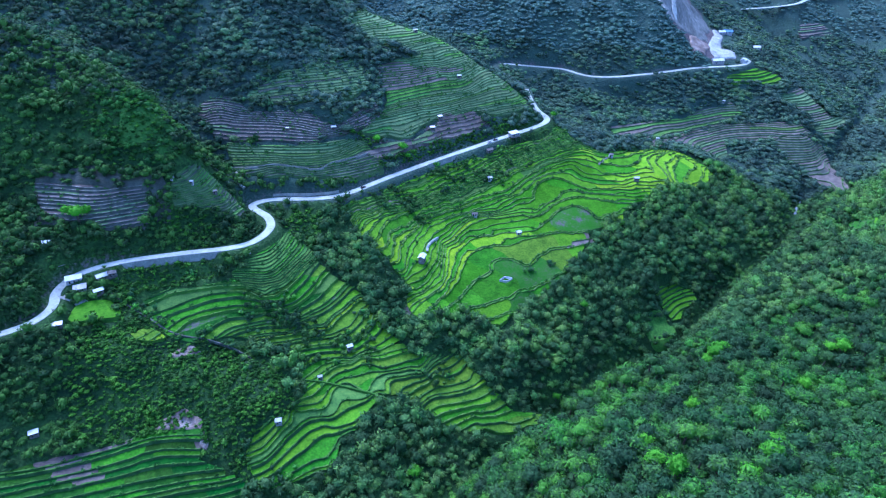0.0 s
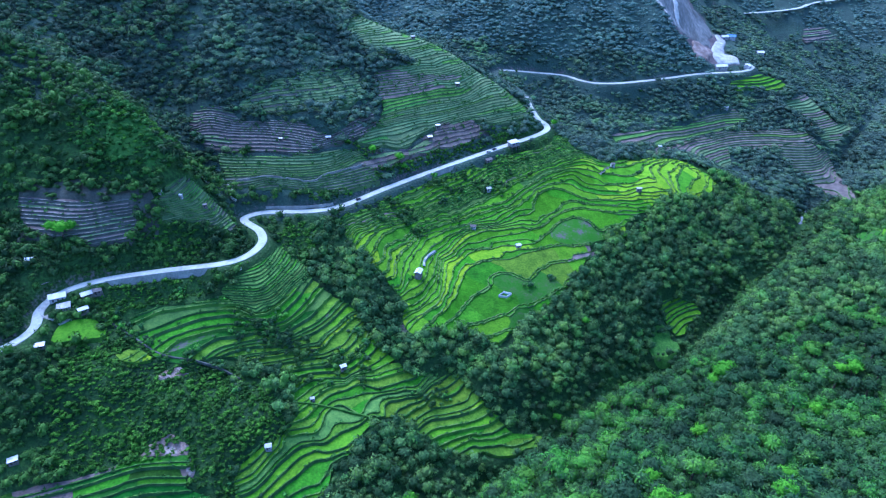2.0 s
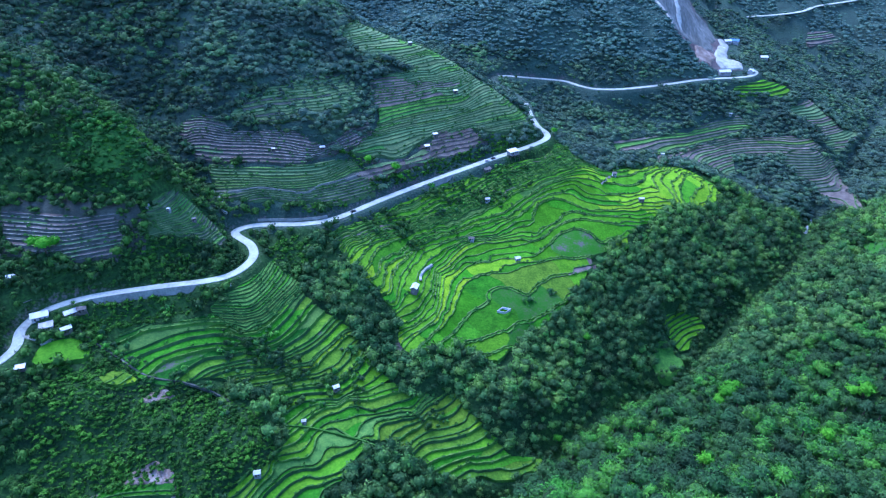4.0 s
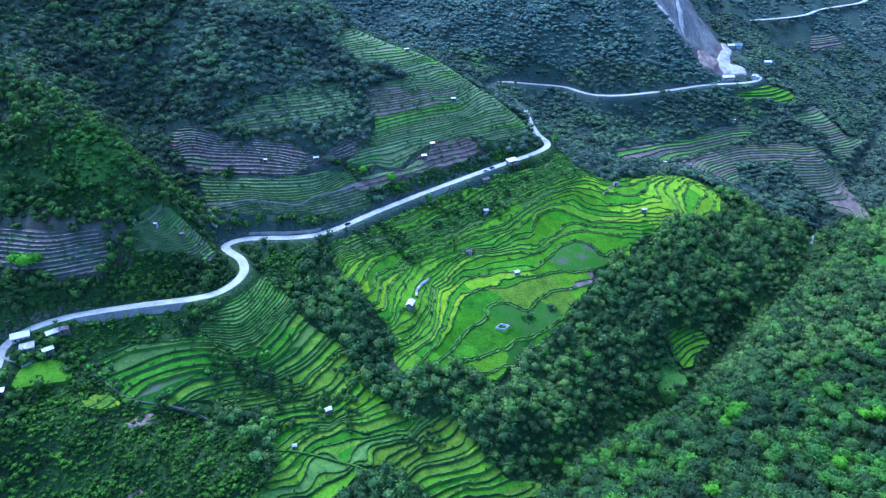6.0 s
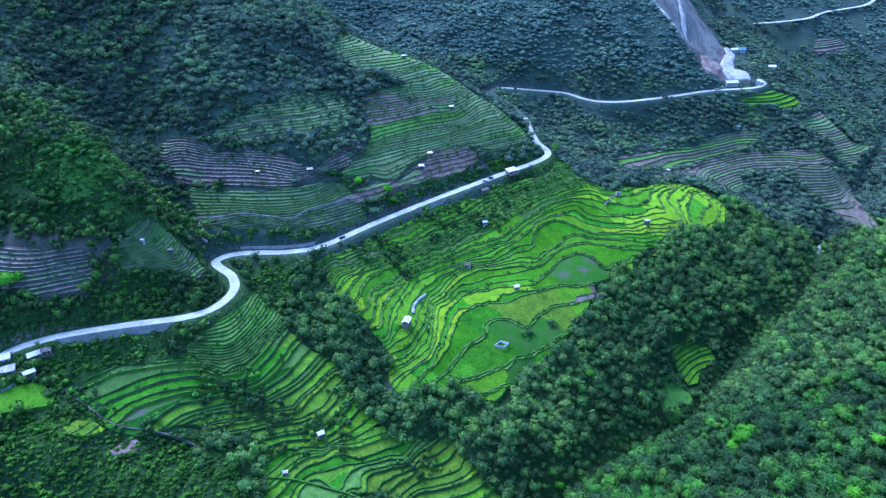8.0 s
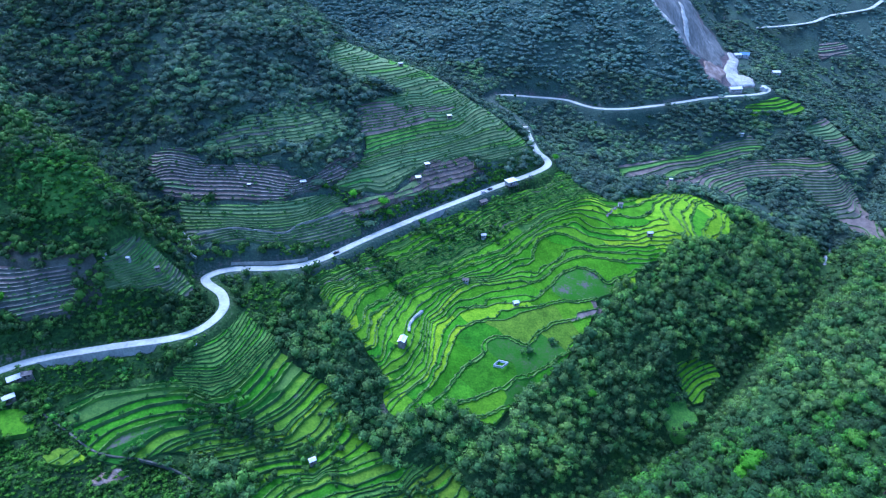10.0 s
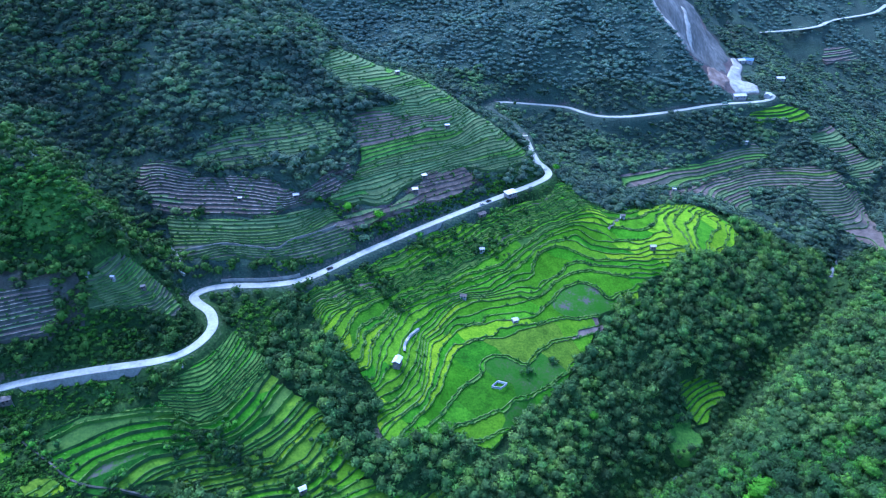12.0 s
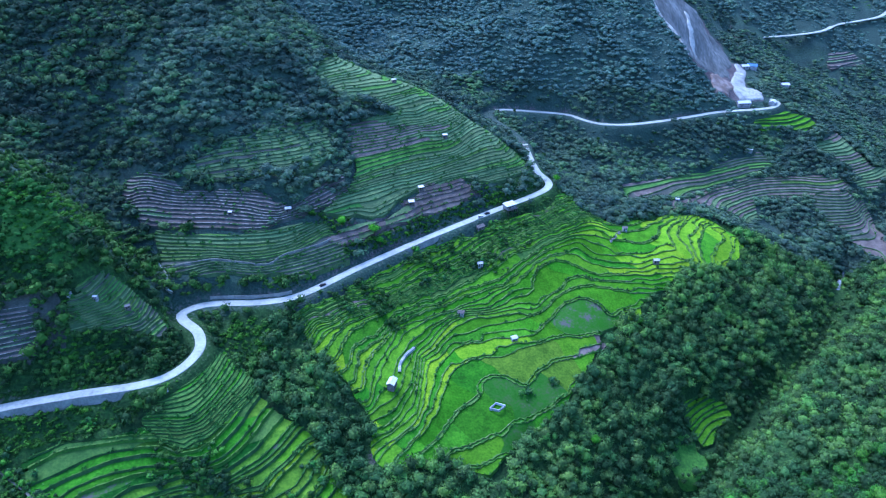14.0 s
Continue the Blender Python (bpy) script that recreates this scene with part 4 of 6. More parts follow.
    top = holder(name, (float(p[:, 0].mean()), float(p[:, 1].mean()), 0), label, category)
    base = np.array(top.location)
    for (k, g), polys in sorted(pieces.items()):
        for island in islands(polys):
            area = sum(abs(sum(a[0] * b[1] - b[0] * a[1] for a, b in zip(q, q[1:] + q[:1]))) / 2 for q in island)
            if area < 9:
                continue
            cx = sum(b[0][0] for b in island) / len(island)
            cy = sum(b[0][1] for b in island) / len(island)
            rise = min(max(levels[k] - levels[k - 1], 0.5), 1.5 * step) if ordered and k else step
            tread(top, base, piece, island, levels[k], rise, lean, rng.uniform(-0.1, 0.1), choose(cx, cy, (0.5 + 0.75 * float(ripple(cx, cy, 26, seed + 60)) + 0.45 * rng.random()) % 1.0), bank(cx, cy) if callable(bank) else bank)
    return top


def islands(polys):
    """Groups of cells that touch one another."""
    root = list(range(len(polys)))

    def find(i):
        while root[i] != i:
            root[i] = root[root[i]]
            i = root[i]
        return i
    seen = {}
    for i, q in enumerate(polys):
        for a in q:
            key = (round(a[0], 2), round(a[1], 2))
            if key in seen:
                root[find(i)] = find(seen[key])
            else:
                seen[key] = i
    out = {}
    for i, q in enumerate(polys):
        out.setdefault(find(i), []).append(q)
    return list(out.values())


BANK_TOPS = []


def tread(top, base, piece, polys, level, step, lean, jog, mat, bank, lip=0.65):
    """One tread with the bank below its outer edge."""
    index, verts, faces, slots, edges, info, low = {}, [], [], [], {}, {}, {}
    for q in polys:
        ids = []
        for a in q:
            key = (round(a[0], 2), round(a[1], 2))
            if key not in index:
                index[key] = len(verts)
                info[len(verts)] = a
                verts.append((a[0] - base[0], a[1] - base[1], a[5] - (a[2] - level) * (1 - lean) + 0.5 * step + jog))
            if not ids or ids[-1] != index[key]:
                ids.append(index[key])
        if len(ids) > 1 and ids[0] == ids[-1]:
            ids.pop()
        if len(ids) < 3:
            continue
        faces.append(ids)
        slots.append(0)
        for a, b in zip(ids, ids[1:] + ids[:1]):
            edges[(a, b)] = True

    rim, out = [], {}
    for a, b in edges:
        ea, eb = info[a], info[b]
        if (b, a) not in edges and (abs(ea[2] - level) < 0.02 and abs(eb[2] - level) < 0.02 or ea[4] < 0.02 and eb[4] < 0.02):
            rim.append((a, b))
            dx, dy = verts[b][0] - verts[a][0], verts[b][1] - verts[a][1]
            for i in (a, b):
                ox, oy = out.get(i, (0.0, 0.0))
                out[i] = (ox + dy, oy - dx)

    def foot(i):
        if i not in low:
            a = info[i]
            low[i] = len(verts)
            ox, oy = out[i]
            s = (0.0 if a[4] < 0.05 else 0.42 * step) / (math.hypot(ox, oy) + 1e-6)
            verts.append((verts[i][0] + ox * s, verts[i][1] + oy * s, verts[i][2] - 1.3 * step - (2.8 if a[4] < 0.05 else 0.3)))
        return low[i]
    for a, b in rim:
        ea, eb = info[a], info[b]
        faces.append([b, a, foot(a), foot(b)])
        slots.append(1)
        if ea[4] > 0.3 or eb[4] > 0.3:
            dx, dy = verts[b][0] - verts[a][0], verts[b][1] - verts[a][1]
            n = lip * (0.75 + 0.5 * math.sin(1.7 * verts[a][0] + 2.3 * verts[a][1])) / (math.hypot(dx, dy) + 1e-6)
            o = len(verts)
            for i in (a, b):
                verts.append((verts[i][0] + dy * n * 0.3, verts[i][1] - dx * n * 0.3, verts[i][2] + 0.22))
                verts.append((verts[i][0] - dy * n, verts[i][1] + dx * n, verts[i][2] + 0.2))
                verts.append((verts[i][0] - dy * n * 1.3, verts[i][1] + dx * n * 1.3, verts[i][2] - 0.05))
            faces.extend([[a, b, o + 3, o], [o, o + 3, o + 4, o + 1], [o + 1, o + 4, o + 5, o + 2]])
            slots.extend([1, 2, 2])
        BANK_TOPS.append((verts[a][0] + base[0], verts[a][1] + base[1], verts[a][2], verts[b][0] + base[0], verts[b][1] + base[1], verts[b][2]))
    part_of(top, piece, mesh_from(piece, verts, faces, [mat, bank, {M_BANK_STONE.name: M_BUND_STONE, M_BANK_EARTH.name: M_BUND, M_BANK_GRASS.name: M_BUND, M_BANK.name: M_BUND_GRASS}.get(bank.name, bank)], slots))


def within(x, y, plan):
    return inside_distance(np.array([x]), np.array([y]), plan)[0] > 0


def pick(dice, *options):
    """The first option whose running share passes the dice."""
    total = 0
    for share, m in options:
        total += share
        if dice < total:
            return m
    return options[-1][1]


BENCH_CROPS = [(LUSH_FIELD, 1.0, M_RICE_LUSH, M_RICE), (MUD_PATCH, 0.9, M_SILT, M_MUD), (PALE_MUD, 0.6, M_MUD, M_RICE_DEEP), (DEEP_GREEN, 0.9, M_RICE_DEEP, M_RICE), (SOIL_NOTCH, 0.9, M_PLOT, M_MUD), (YELLOW_FIELD, 0.55, M_RICE_YELLOW, M_RICE_DULL),
               (PALE_TIP, 0.7, M_RICE, M_MUD), (EAST_DEEP, 0.7, M_RICE_LUSH, M_RICE)]


def bench_crop(x, y, dice):
    if within(x, y, GARDENS):
        return garden_crop(x, y, dice)
    for plan, share, crop, other in BENCH_CROPS:
        if within(x, y, plan):
            return crop if dice < share else other
    if x > 145 and y > 480 or x > 125 and y > 515:
        return pick(dice, (0.8, M_RICE_YELLOW), (0.2, M_RICE))
    if x < -22:
        return pick(dice, (0.52, M_RICE), (0.38, M_RICE_YELLOW), (0.1, M_RICE_DEEP))
    if x < 14 and y < 402:
        return pick(dice, (0.35, M_RICE_YELLOW), (0.45, M_RICE), (0.2, M_RICE_DEEP))
    if y < 378 and x > 22:
        return pick(dice, (0.3, M_MUD), (0.5, M_RICE_DEEP), (0.2, M_RICE))
    return pick(dice, (0.34, M_RICE), (0.44, M_RICE_LUSH), (0.05, M_RICE_YELLOW), (0.17, M_RICE_DEEP))


def garden_crop(x, y, dice):
    return pick(dice, (0.2, M_WEEDY), (0.14, M_RICE_DEEP), (0.56, M_RICE), (0.1, M_PLOT))


def riverside_crop(x, y, dice):
    if within(x, y, SILT_STRIP):
        return M_SILT
    # The western treads mostly take the darkened rice.
    if x < -110:
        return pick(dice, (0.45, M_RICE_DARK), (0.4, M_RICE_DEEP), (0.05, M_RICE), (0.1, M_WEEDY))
    return pick(dice, (0.36, M_RICE_DULL), (0.16, M_RICE_DEEP), (0.3, M_RICE), (0.09, M_RICE_YELLOW), (0.06, M_WEEDY), (0.03, M_SILT))


def spur_crop(x, y, dice):
    if within(x, y, SPUR_BROWN):
        return pick(dice, (0.9, M_PLOT), (0.1, M_FALLOW))
    if within(x, y, SPUR_GRASS) or within(x, y, CREST_GRASS):
        return pick(dice, (0.7, M_GRASS), (0.3, M_WEEDY))
    return pick(dice, (0.85, M_FALLOW), (0.15, M_WEEDY))


def plots(*options):
    return lambda x, y, dice: pick(dice, *options)


def bench_bank(x, y):
    turn = (0.5 + 0.9 * float(ripple(x, y, 17, 131))) % 1.0
    if within(x, y, GARDENS) or x < -25:
        return pick(turn, (0.3, M_BANK), (0.7, M_BANK_GRASS))
    return pick(turn, (0.62, M_BANK_EARTH), (0.38, M_BANK_GRASS))


def riverside_bank(x, y):
    return pick((0.5 + 0.9 * float(ripple(x, y, 15, 133))) % 1.0, (0.6, M_BANK), (0.4, M_BANK_GRASS))


terraces("rice_terraces", "bright green and yellow rice terraces stepping down a broad bench", "rice terraces", BENCH, 1.8, 34, 40, bench_crop, bench_bank, cell=1.6, seed=3,
         lean=0.55, wave=0.7, banks=BENCH_BANKS, ordered=True, ragged=1.6, whole=(GARDENS, LUSH_FIELD, MUD_PATCH, PALE_MUD, YELLOW_FIELD, PALE_TIP, EAST_DEEP))
terraces("riverside_terraces", "narrow green rice terraces fanning down to the ravine", "rice terraces", RIVERSIDE, 1.7, 34, 120, riverside_crop, riverside_bank, cell=1.7, seed=5, rough=(0.5, 1.8), minus=UPPER_FANS, wave=0.9, banks=RIVERSIDE_BANKS)
terraces("fan_gardens", "fine dark green garden terraces fanning below the road bend", "terraces", UPPER_FANS, 0.95, 45, 120, plots((0.7, M_WEEDY), (0.3, M_RICE_DEEP)), M_BANK, cell=1.5, seed=6, rough=(0.8, 1.2), piece="plot", wave=0.3, banks=RIVERSIDE_BANKS)
# Most of these treads take the darkened rice colour.
terraces("lower_terraces", "green rice terraces with grey fallow strips on a lower slope", "rice terraces", LOWER_LEFT, 1.8, 26, 10,
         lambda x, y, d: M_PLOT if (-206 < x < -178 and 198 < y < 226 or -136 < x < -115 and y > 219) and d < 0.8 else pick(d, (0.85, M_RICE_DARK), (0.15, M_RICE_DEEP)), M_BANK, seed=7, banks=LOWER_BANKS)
terraces("roadside_paddy", "yellow-green paddy beside the roadside houses", "paddy", ROADSIDE_PADDY, 4, 90, 0, plots((1, M_RICE)), M_BANK_GRASS, seed=9, rough=(4, 4.1), lean=0.85)
terraces("small_paddy", "small yellow-green paddy on the scrubby spur", "paddy", SMALL_PADDY, 3, 90, 0, plots((0.5, M_RICE_YELLOW), (0.5, M_RICE_DULL)), M_BANK_GRASS, seed=10, rough=(0.45, 0.5), lean=0.7)
terraces("tilled_terraces", "bare purple-brown tilled terraces above the road", "terraces", BROWN_PLOTS, 1.7, 70, 0, plots((0.92, M_PLOT), (0.08, M_FALLOW)), M_BANK_STONE, seed=11, piece="plot", rough=(0.8, 1.2), wave=0.4, banks=HILL_BANKS)
terraces("garden_terraces", "dark green vegetable terraces above the road", "terraces", MIDDLE_PLOTS, 1.4, 80, 20, lambda x, y, d: M_GREY_PLOT if within(x, y, GREY_PLOTS) else pick(d, (0.5, M_FALLOW), (0.5, M_WEEDY)), M_BANK_LOW, seed=13, piece="plot", rough=(0.8, 1.2), wave=0.4, banks=HILL_BANKS)
terraces("spur_terraces", "thinly terraced green gardens climbing a ridge spur", "terraces", SPUR_PLOTS, 1.55, 60, 30, spur_crop, M_BANK_LOW, seed=15, piece="plot", rough=(0.7, 1.3), wave=0.9, lean=0.7, banks=SPUR_BANKS)
terraces("slope_terraces", "faint grassy terraces half lost in the hillside woods", "terraces", GRASS_SLOPE, 1.8, 30, 20, plots((0.6, M_FALLOW), (0.4, M_GREY_PLOT)), M_BANK_LOW, seed=16, piece="plot", rough=(0.8, 1.2), wave=1.2, lean=0.8)
terraces("cutting_plots", "bare brown soil plots above the road cutting", "terraces", ROADCUT, 2.2, 14, 30, plots((0.78, M_PLOT), (0.22, M_FALLOW)), M_PLOT, seed=14, piece="plot", rough=(0.6, 1.4), wave=1.4, lean=0.75)
terraces("ladder_terraces", "weedy brown terraces below the wooded knob", "terraces", LADDER_PLOTS, 1.9, 60, 0, plots((0.2, M_FALLOW), (0.6, M_GREY_PLOT), (0.2, M_PLOT)), M_BANK_STONE, seed=17, piece="plot", rough=(0.8, 1.2), wave=0.4)
terraces("knob_terraces", "green terraces wrapping a rounded knob above the road", "terraces", KNOB_PLOTS, 1.5, 50, 30, plots((0.35, M_FALLOW), (0.4, M_GREY_PLOT), (0.25, M_WEEDY)), M_BANK_LOW, seed=19, piece="plot", rough=(0.8, 1.2), wave=0.4, banks=KNOB_BANKS)
terraces("east_tilled_terraces", "purple-brown tilled terraces beyond the bench", "terraces", EAST_PLOTS, 1.6, 90, 0, plots((0.75, M_PLOT), (0.25, M_FALLOW)), M_BANK_LOW, seed=21, piece="plot", rough=(0.8, 1.2), lean=0.5)
terraces("east_steps", "dim green terraces in a long band on the far valley side", "terraces", EAST_STEPS, 1.6, 80, 0, plots((0.4, M_PLOT), (0.5, M_GREY_PLOT), (0.1, M_WEEDY)), M_BANK_LOW, seed=23, piece="plot", rough=(0.8, 1.2), lean=0.5)
terraces("east_purple_terraces", "purple-brown tilled terraces falling to the far ravine", "terraces", EAST_PURPLE, 1.8, 60, 0, plots((0.5, M_PLOT), (0.5, M_GREY_PLOT)), M_BANK_LOW, seed=24, piece="plot", rough=(0.8, 1.2), lean=0.5)
terraces("east_rice", "small bright green paddies below the far road", "rice terraces", EAST_GREEN, 2.5, 60, 0, plots((1, M_RICE)), M_BANK, seed=25)
terraces("east_upper_terraces", "far green and brown terraces", "terraces", EAST_UPPER, 1.9, 60, 0, plots((0.3, M_PLOT), (0.7, M_FALLOW)), M_BANK_LOW, seed=27, piece="plot", rough=(0.8, 1.2), lean=0.5)
terraces("east_bench_terraces", "dim green terraces under the far road", "terraces", EAST_BENCH, 1.9, 90, 0, plots((0.15, M_PLOT), (0.65, M_GREY_PLOT), (0.2, M_WEEDY)), M_BANK_LOW, seed=29, piece="plot", rough=(0.8, 1.2), lean=0.5)
terraces("east_high_terraces", "distant grey terraces on a hillside", "terraces", EAST_HIGH, 3.0, 120, 0, plots((0.7, M_PLOT), (0.3, M_FALLOW)), M_BANK_STONE, cell=3, seed=31, piece="plot")
terraces("far_paddy", "small bright paddy above the high road", "paddy", FAR_PADDY, 4, 60, 0, plots((1, M_RICE)), M_BANK, cell=3, seed=37)
terraces("stream_paddies", "small bright green paddies beside the stream", "rice terraces", STREAM_PATCH, 1.8, 60, 0, plots((1, M_RICE)), M_BANK, seed=33)
terraces("hill_paddy", "light green paddy clearing among the woods", "paddy", HILL_CLEARING, 2.2, 60, 0, plots((0.7, M_RICE), (0.3, M_MUD)), M_BANK, seed=35)

# ---------------------------------------------------------------- trees and scrub
def ball(level):
    bm = bmesh.new()
    bmesh.ops.create_icosphere(bm, subdivisions=level, radius=1.0)
    bm.verts.ensure_lookup_table()
    v = np.array([w.co[:] for w in bm.verts])
    f = np.array([[w.index for w in a.verts] for a in bm.faces])
    bm.free()
    return v, f


def crown_shape(level, leaves, leaf, seed, lumps=7, squat=0.8, sharp=7.0, core=0.84, tilt=1.0):
    """A crown of radius about 1 at the origin: lumpy masses of foliage with leaf sprays that stand out of them."""
    rng = np.random.RandomState(seed)
    d, f = ball(level)
    heads = rng.normal(size=(lumps, 3))
    heads[:, 2] = np.abs(heads[:, 2]) * 0.8 - 0.15
    heads /= np.linalg.norm(heads, axis=1)[:, None]
    size = rng.uniform(0.25, 0.62, lumps)

    def reach(u):
        return 0.55 + (size[None] * np.exp(sharp * (u @ heads.T - 1))).max(1)
    v = d * (core * reach(d) * (1 + rng.uniform(-0.07, 0.07, len(d))))[:, None]
    u = rng.normal(size=(leaves, 3))
    u[:, 2] = np.where(u[:, 2] < -0.3, -u[:, 2], u[:, 2])
    u /= np.linalg.norm(u, axis=1)[:, None]
    c = u * (reach(u) * rng.uniform(0.78, 1.08, leaves))[:, None]
    a = np.cross(u, rng.normal(size=(leaves, 3)))
    a /= np.linalg.norm(a, axis=1)[:, None]
    b = np.cross(u, a) + tilt * u * rng.uniform(-0.5, 0.9, leaves)[:, None]
    s = leaf * rng.uniform(0.6, 1.3, leaves)[:, None]
    lv = np.stack([c - a * s * 0.45 - b * s * 0.3, c + a * s * 0.45 - b * s * 0.3, c + b * s * 1.1 + u * s * 0.25], 1).reshape(-1, 3)
    f = f[v[f][:, :, 2].max(1) > -0.28]
    k = len(v) + 3 * np.arange(leaves)
    lf = np.stack([k, k + 1, k + 2], 1)
    v = np.vstack([v, lv])
    v[:, 2] = v[:, 2] * squat
    return v, np.vstack([f, lf])


def planted(name, shapes, xs, ys, radii, rng, mat, label, category, sink=0.35, tall=(0.65, 1.6), zs=None, hump=0.0):
    """Many crowns joined into one mesh."""
    zs = height(xs, ys) if zs is None else zs
    zs = zs + hump * (ripple(xs, ys, 17, 83) + 0.6 * ripple(xs, ys, 8, 84))
    # Crowns to the near south-east are darkened by place through their tint.
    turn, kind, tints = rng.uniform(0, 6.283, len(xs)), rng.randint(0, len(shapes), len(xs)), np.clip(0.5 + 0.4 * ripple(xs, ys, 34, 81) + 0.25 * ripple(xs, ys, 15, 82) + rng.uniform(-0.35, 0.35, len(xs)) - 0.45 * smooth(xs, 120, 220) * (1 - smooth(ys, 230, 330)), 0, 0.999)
    stretch = rng.uniform(tall[0], tall[1], len(xs))
    vs, fs, ts, o = [], [], [], 0
    for k, (v, f) in enumerate(shapes):
        s = np.nonzero(kind == k)[0]
        if not len(s):
            continue
        c, n = np.cos(turn[s])[:, None], np.sin(turn[s])[:, None]
        r = radii[s][:, None]
        px = (v[None, :, 0] * c - v[None, :, 1] * n) * r + xs[s][:, None]
        py = (v[None, :, 0] * n + v[None, :, 1] * c) * r + ys[s][:, None]
        lift = r * stretch[s][:, None]
        pz = v[None, :, 2] * lift + zs[s][:, None] + lift * (1 - sink) * 0.85
        vs.append(np.stack([px, py, pz], -1).reshape(-1, 3))
        fs.append((f[None] + (o + np.arange(len(s)) * len(v))[:, None, None]).reshape(-1, 3))
        ts.append(np.repeat(tints[s], len(v)))
        o += len(s) * len(v)
    v, f = np.concatenate(vs), np.concatenate(fs).astype(np.int32)
    me = bpy.data.meshes.new(name)
    me.vertices.add(len(v))
    me.vertices.foreach_set("co", v.astype(np.float32).ravel())
    me.loops.add(len(f) * 3)
    me.loops.foreach_set("vertex_index", f.ravel())
    me.polygons.add(len(f))
    me.polygons.foreach_set("loop_start", np.arange(0, len(f) * 3, 3, dtype=np.int32))
    me.materials.append(mat)
    me.polygons.foreach_set("use_smooth", np.ones(len(f), bool))
    me.update(calc_edges=True)
    floats(me, "tint", np.concatenate(ts))
    return tagged(new(name, me), label, category, kind="stuff")


def scatter(lo, hi, gap, rng):
    """A jittered planting over a rectangle."""
    xs, ys = np.meshgrid(np.arange(lo[0], hi[0], gap), np.arange(lo[1], hi[1], gap))
    xs, ys = xs.ravel(), ys.ravel()
    return xs + rng.uniform(-0.5, 0.5, len(xs)) * gap, ys + rng.uniform(-0.5, 0.5, len(ys)) * gap


def in_view(x, y):
    """True for the part of the valley that the flight looks over."""
    return (np.abs(x - 5) < 0.64 * y + 0.37 * (310 - base_height(x, y)) + 18)


def clear_of(x, y, road=7.0, field=1.5):
    """True where nothing but scrub and trees stands."""
    ok = in_fields(x, y) + 2.0 * ripple(x, y, 9, 71) < -field
    for line, half in ROADS:
        ok &= near_line(x, y, line)[0] > half + road
    ok &= inside_distance(x, y, LANDSLIDE) < -3
    ok &= near_line(x, y, STREAM_LINE)[0] > 1.0 + 4.5 * ripple(x, y, 26, 72)
    for hx, hy, r in CLEARINGS:
        ok &= np.hypot(x - hx, y - hy) > r
    return ok


CLEARINGS = [(-242, 308, 4), (-220, 303, 4), (-226, 309, 6), (-211, 313, 4.5), (-210, 304, 4), (-222, 277, 5), (-217, 226, 5), (65, 520, 8), (-9, 501, 5), (-2, 514, 5), (-87, 461, 5), (336, 750, 12), (370, 753, 6), (388, 861, 11),
             (415, 820, 8), (320, 606, 14), (-22, 333, 7), (16, 561, 4), (-25, 600, 4), (0, 508, 12), (-28, 487, 9)]
# slopes with low scrub in place of woods: middle, radius
SCRUB = [(-150, 331, 12), (-170, 327, 11), (-200, 317, 10), (-120, 352, 9), (-205, 385, 22), (-228, 388, 12), (-192, 403, 12), (-35, 478, 15), (-5, 503, 16), (25, 525, 14), (50, 535, 12), (-60, 455, 12), (85, 385, 8), (-163, 262, 52), (-120, 245, 40), (-60, 465, 16), (10, 510, 30), (-30, 490, 22), (-165, 350, 16), (-100, 385, 14), (-185, 312, 18)]


def woods(x, y):
    """Share of woods, from 0 (scrub) to 1."""
    w = np.ones(x.shape)
    for sx, sy, r in SCRUB:
        w = np.minimum(w, smooth(np.hypot(x - sx, y - sy), r * 0.75, r * 1.1))
    return w


def east_bank(x, y):
    return x > np.interp(y, STREAM_LINE[:, 1], STREAM_LINE[:, 0]) + 3


rng = np.random.RandomState(4)
# single trees that stand out of the woods: east, north, crown radius
LIME_TREES = [(-230, 336, 4.6), (-237, 339, 3.6), (-225, 339, 3.0), (176, 302, 5.4), (181, 307, 4.4), (171, 299, 3.8), (236, 277, 4.4), (231, 280, 3.4), (127, 160, 4.2), (88, 154, 4.0), (85, 164, 3.4), (129, 228, 3.2), (143, 183, 3.4), (85, 177, 3.2), (-16, 232, 3.6), (76, 298, 2.6), (112, 148, 3.2), (83, 163, 3.0),
              (-54, 466, 3.2), (-33, 470, 3.4), (-29, 467, 2.6), (150, 447, 3.0), (106, 562, 2.6), (103, 358, 2.6), (83, 197, 2.8), (130, 236, 2.6), (197, 245, 3.2)]
x, y = scatter((30, 150), (260, 300), 11.5, rng)
s = east_bank(x, y) & (x < 0.8 * y + 30) & (y > 155)
BIG_TREES = [(a, b, r) for a, b, r in zip(x[s], y[s], rng.uniform(3.6, 6.4, s.sum())) if all(math.hypot(a - c, b - d) > 6 for c, d, _ in LIME_TREES)][:190]
SPECIMENS = LIME_TREES + BIG_TREES
NEAR_SHAPES = [crown_shape(2, 230, 0.16, 20 + k, 13, 0.85, 9.0, 0.76) for k in range(10)]
GORGE_SHAPES = [crown_shape(1, 110, 0.19, 30 + k, 12, 0.85, 9.0, 0.78, 0.8) for k in range(9)]
MID_SHAPES = [crown_shape(1, 60, 0.25, 40 + k, 9, 0.8, 8.0, 0.78, 0.6) for k in range(8)]
FAR_SHAPES = [crown_shape(1, 24, 0.36, 60 + k, 6, 0.8, 7.0, 0.82, 0.4) for k in range(6)]
BUSH_SHAPES = [crown_shape(1, 30, 0.42, 80 + k, 4, 0.75) for k in range(6)]


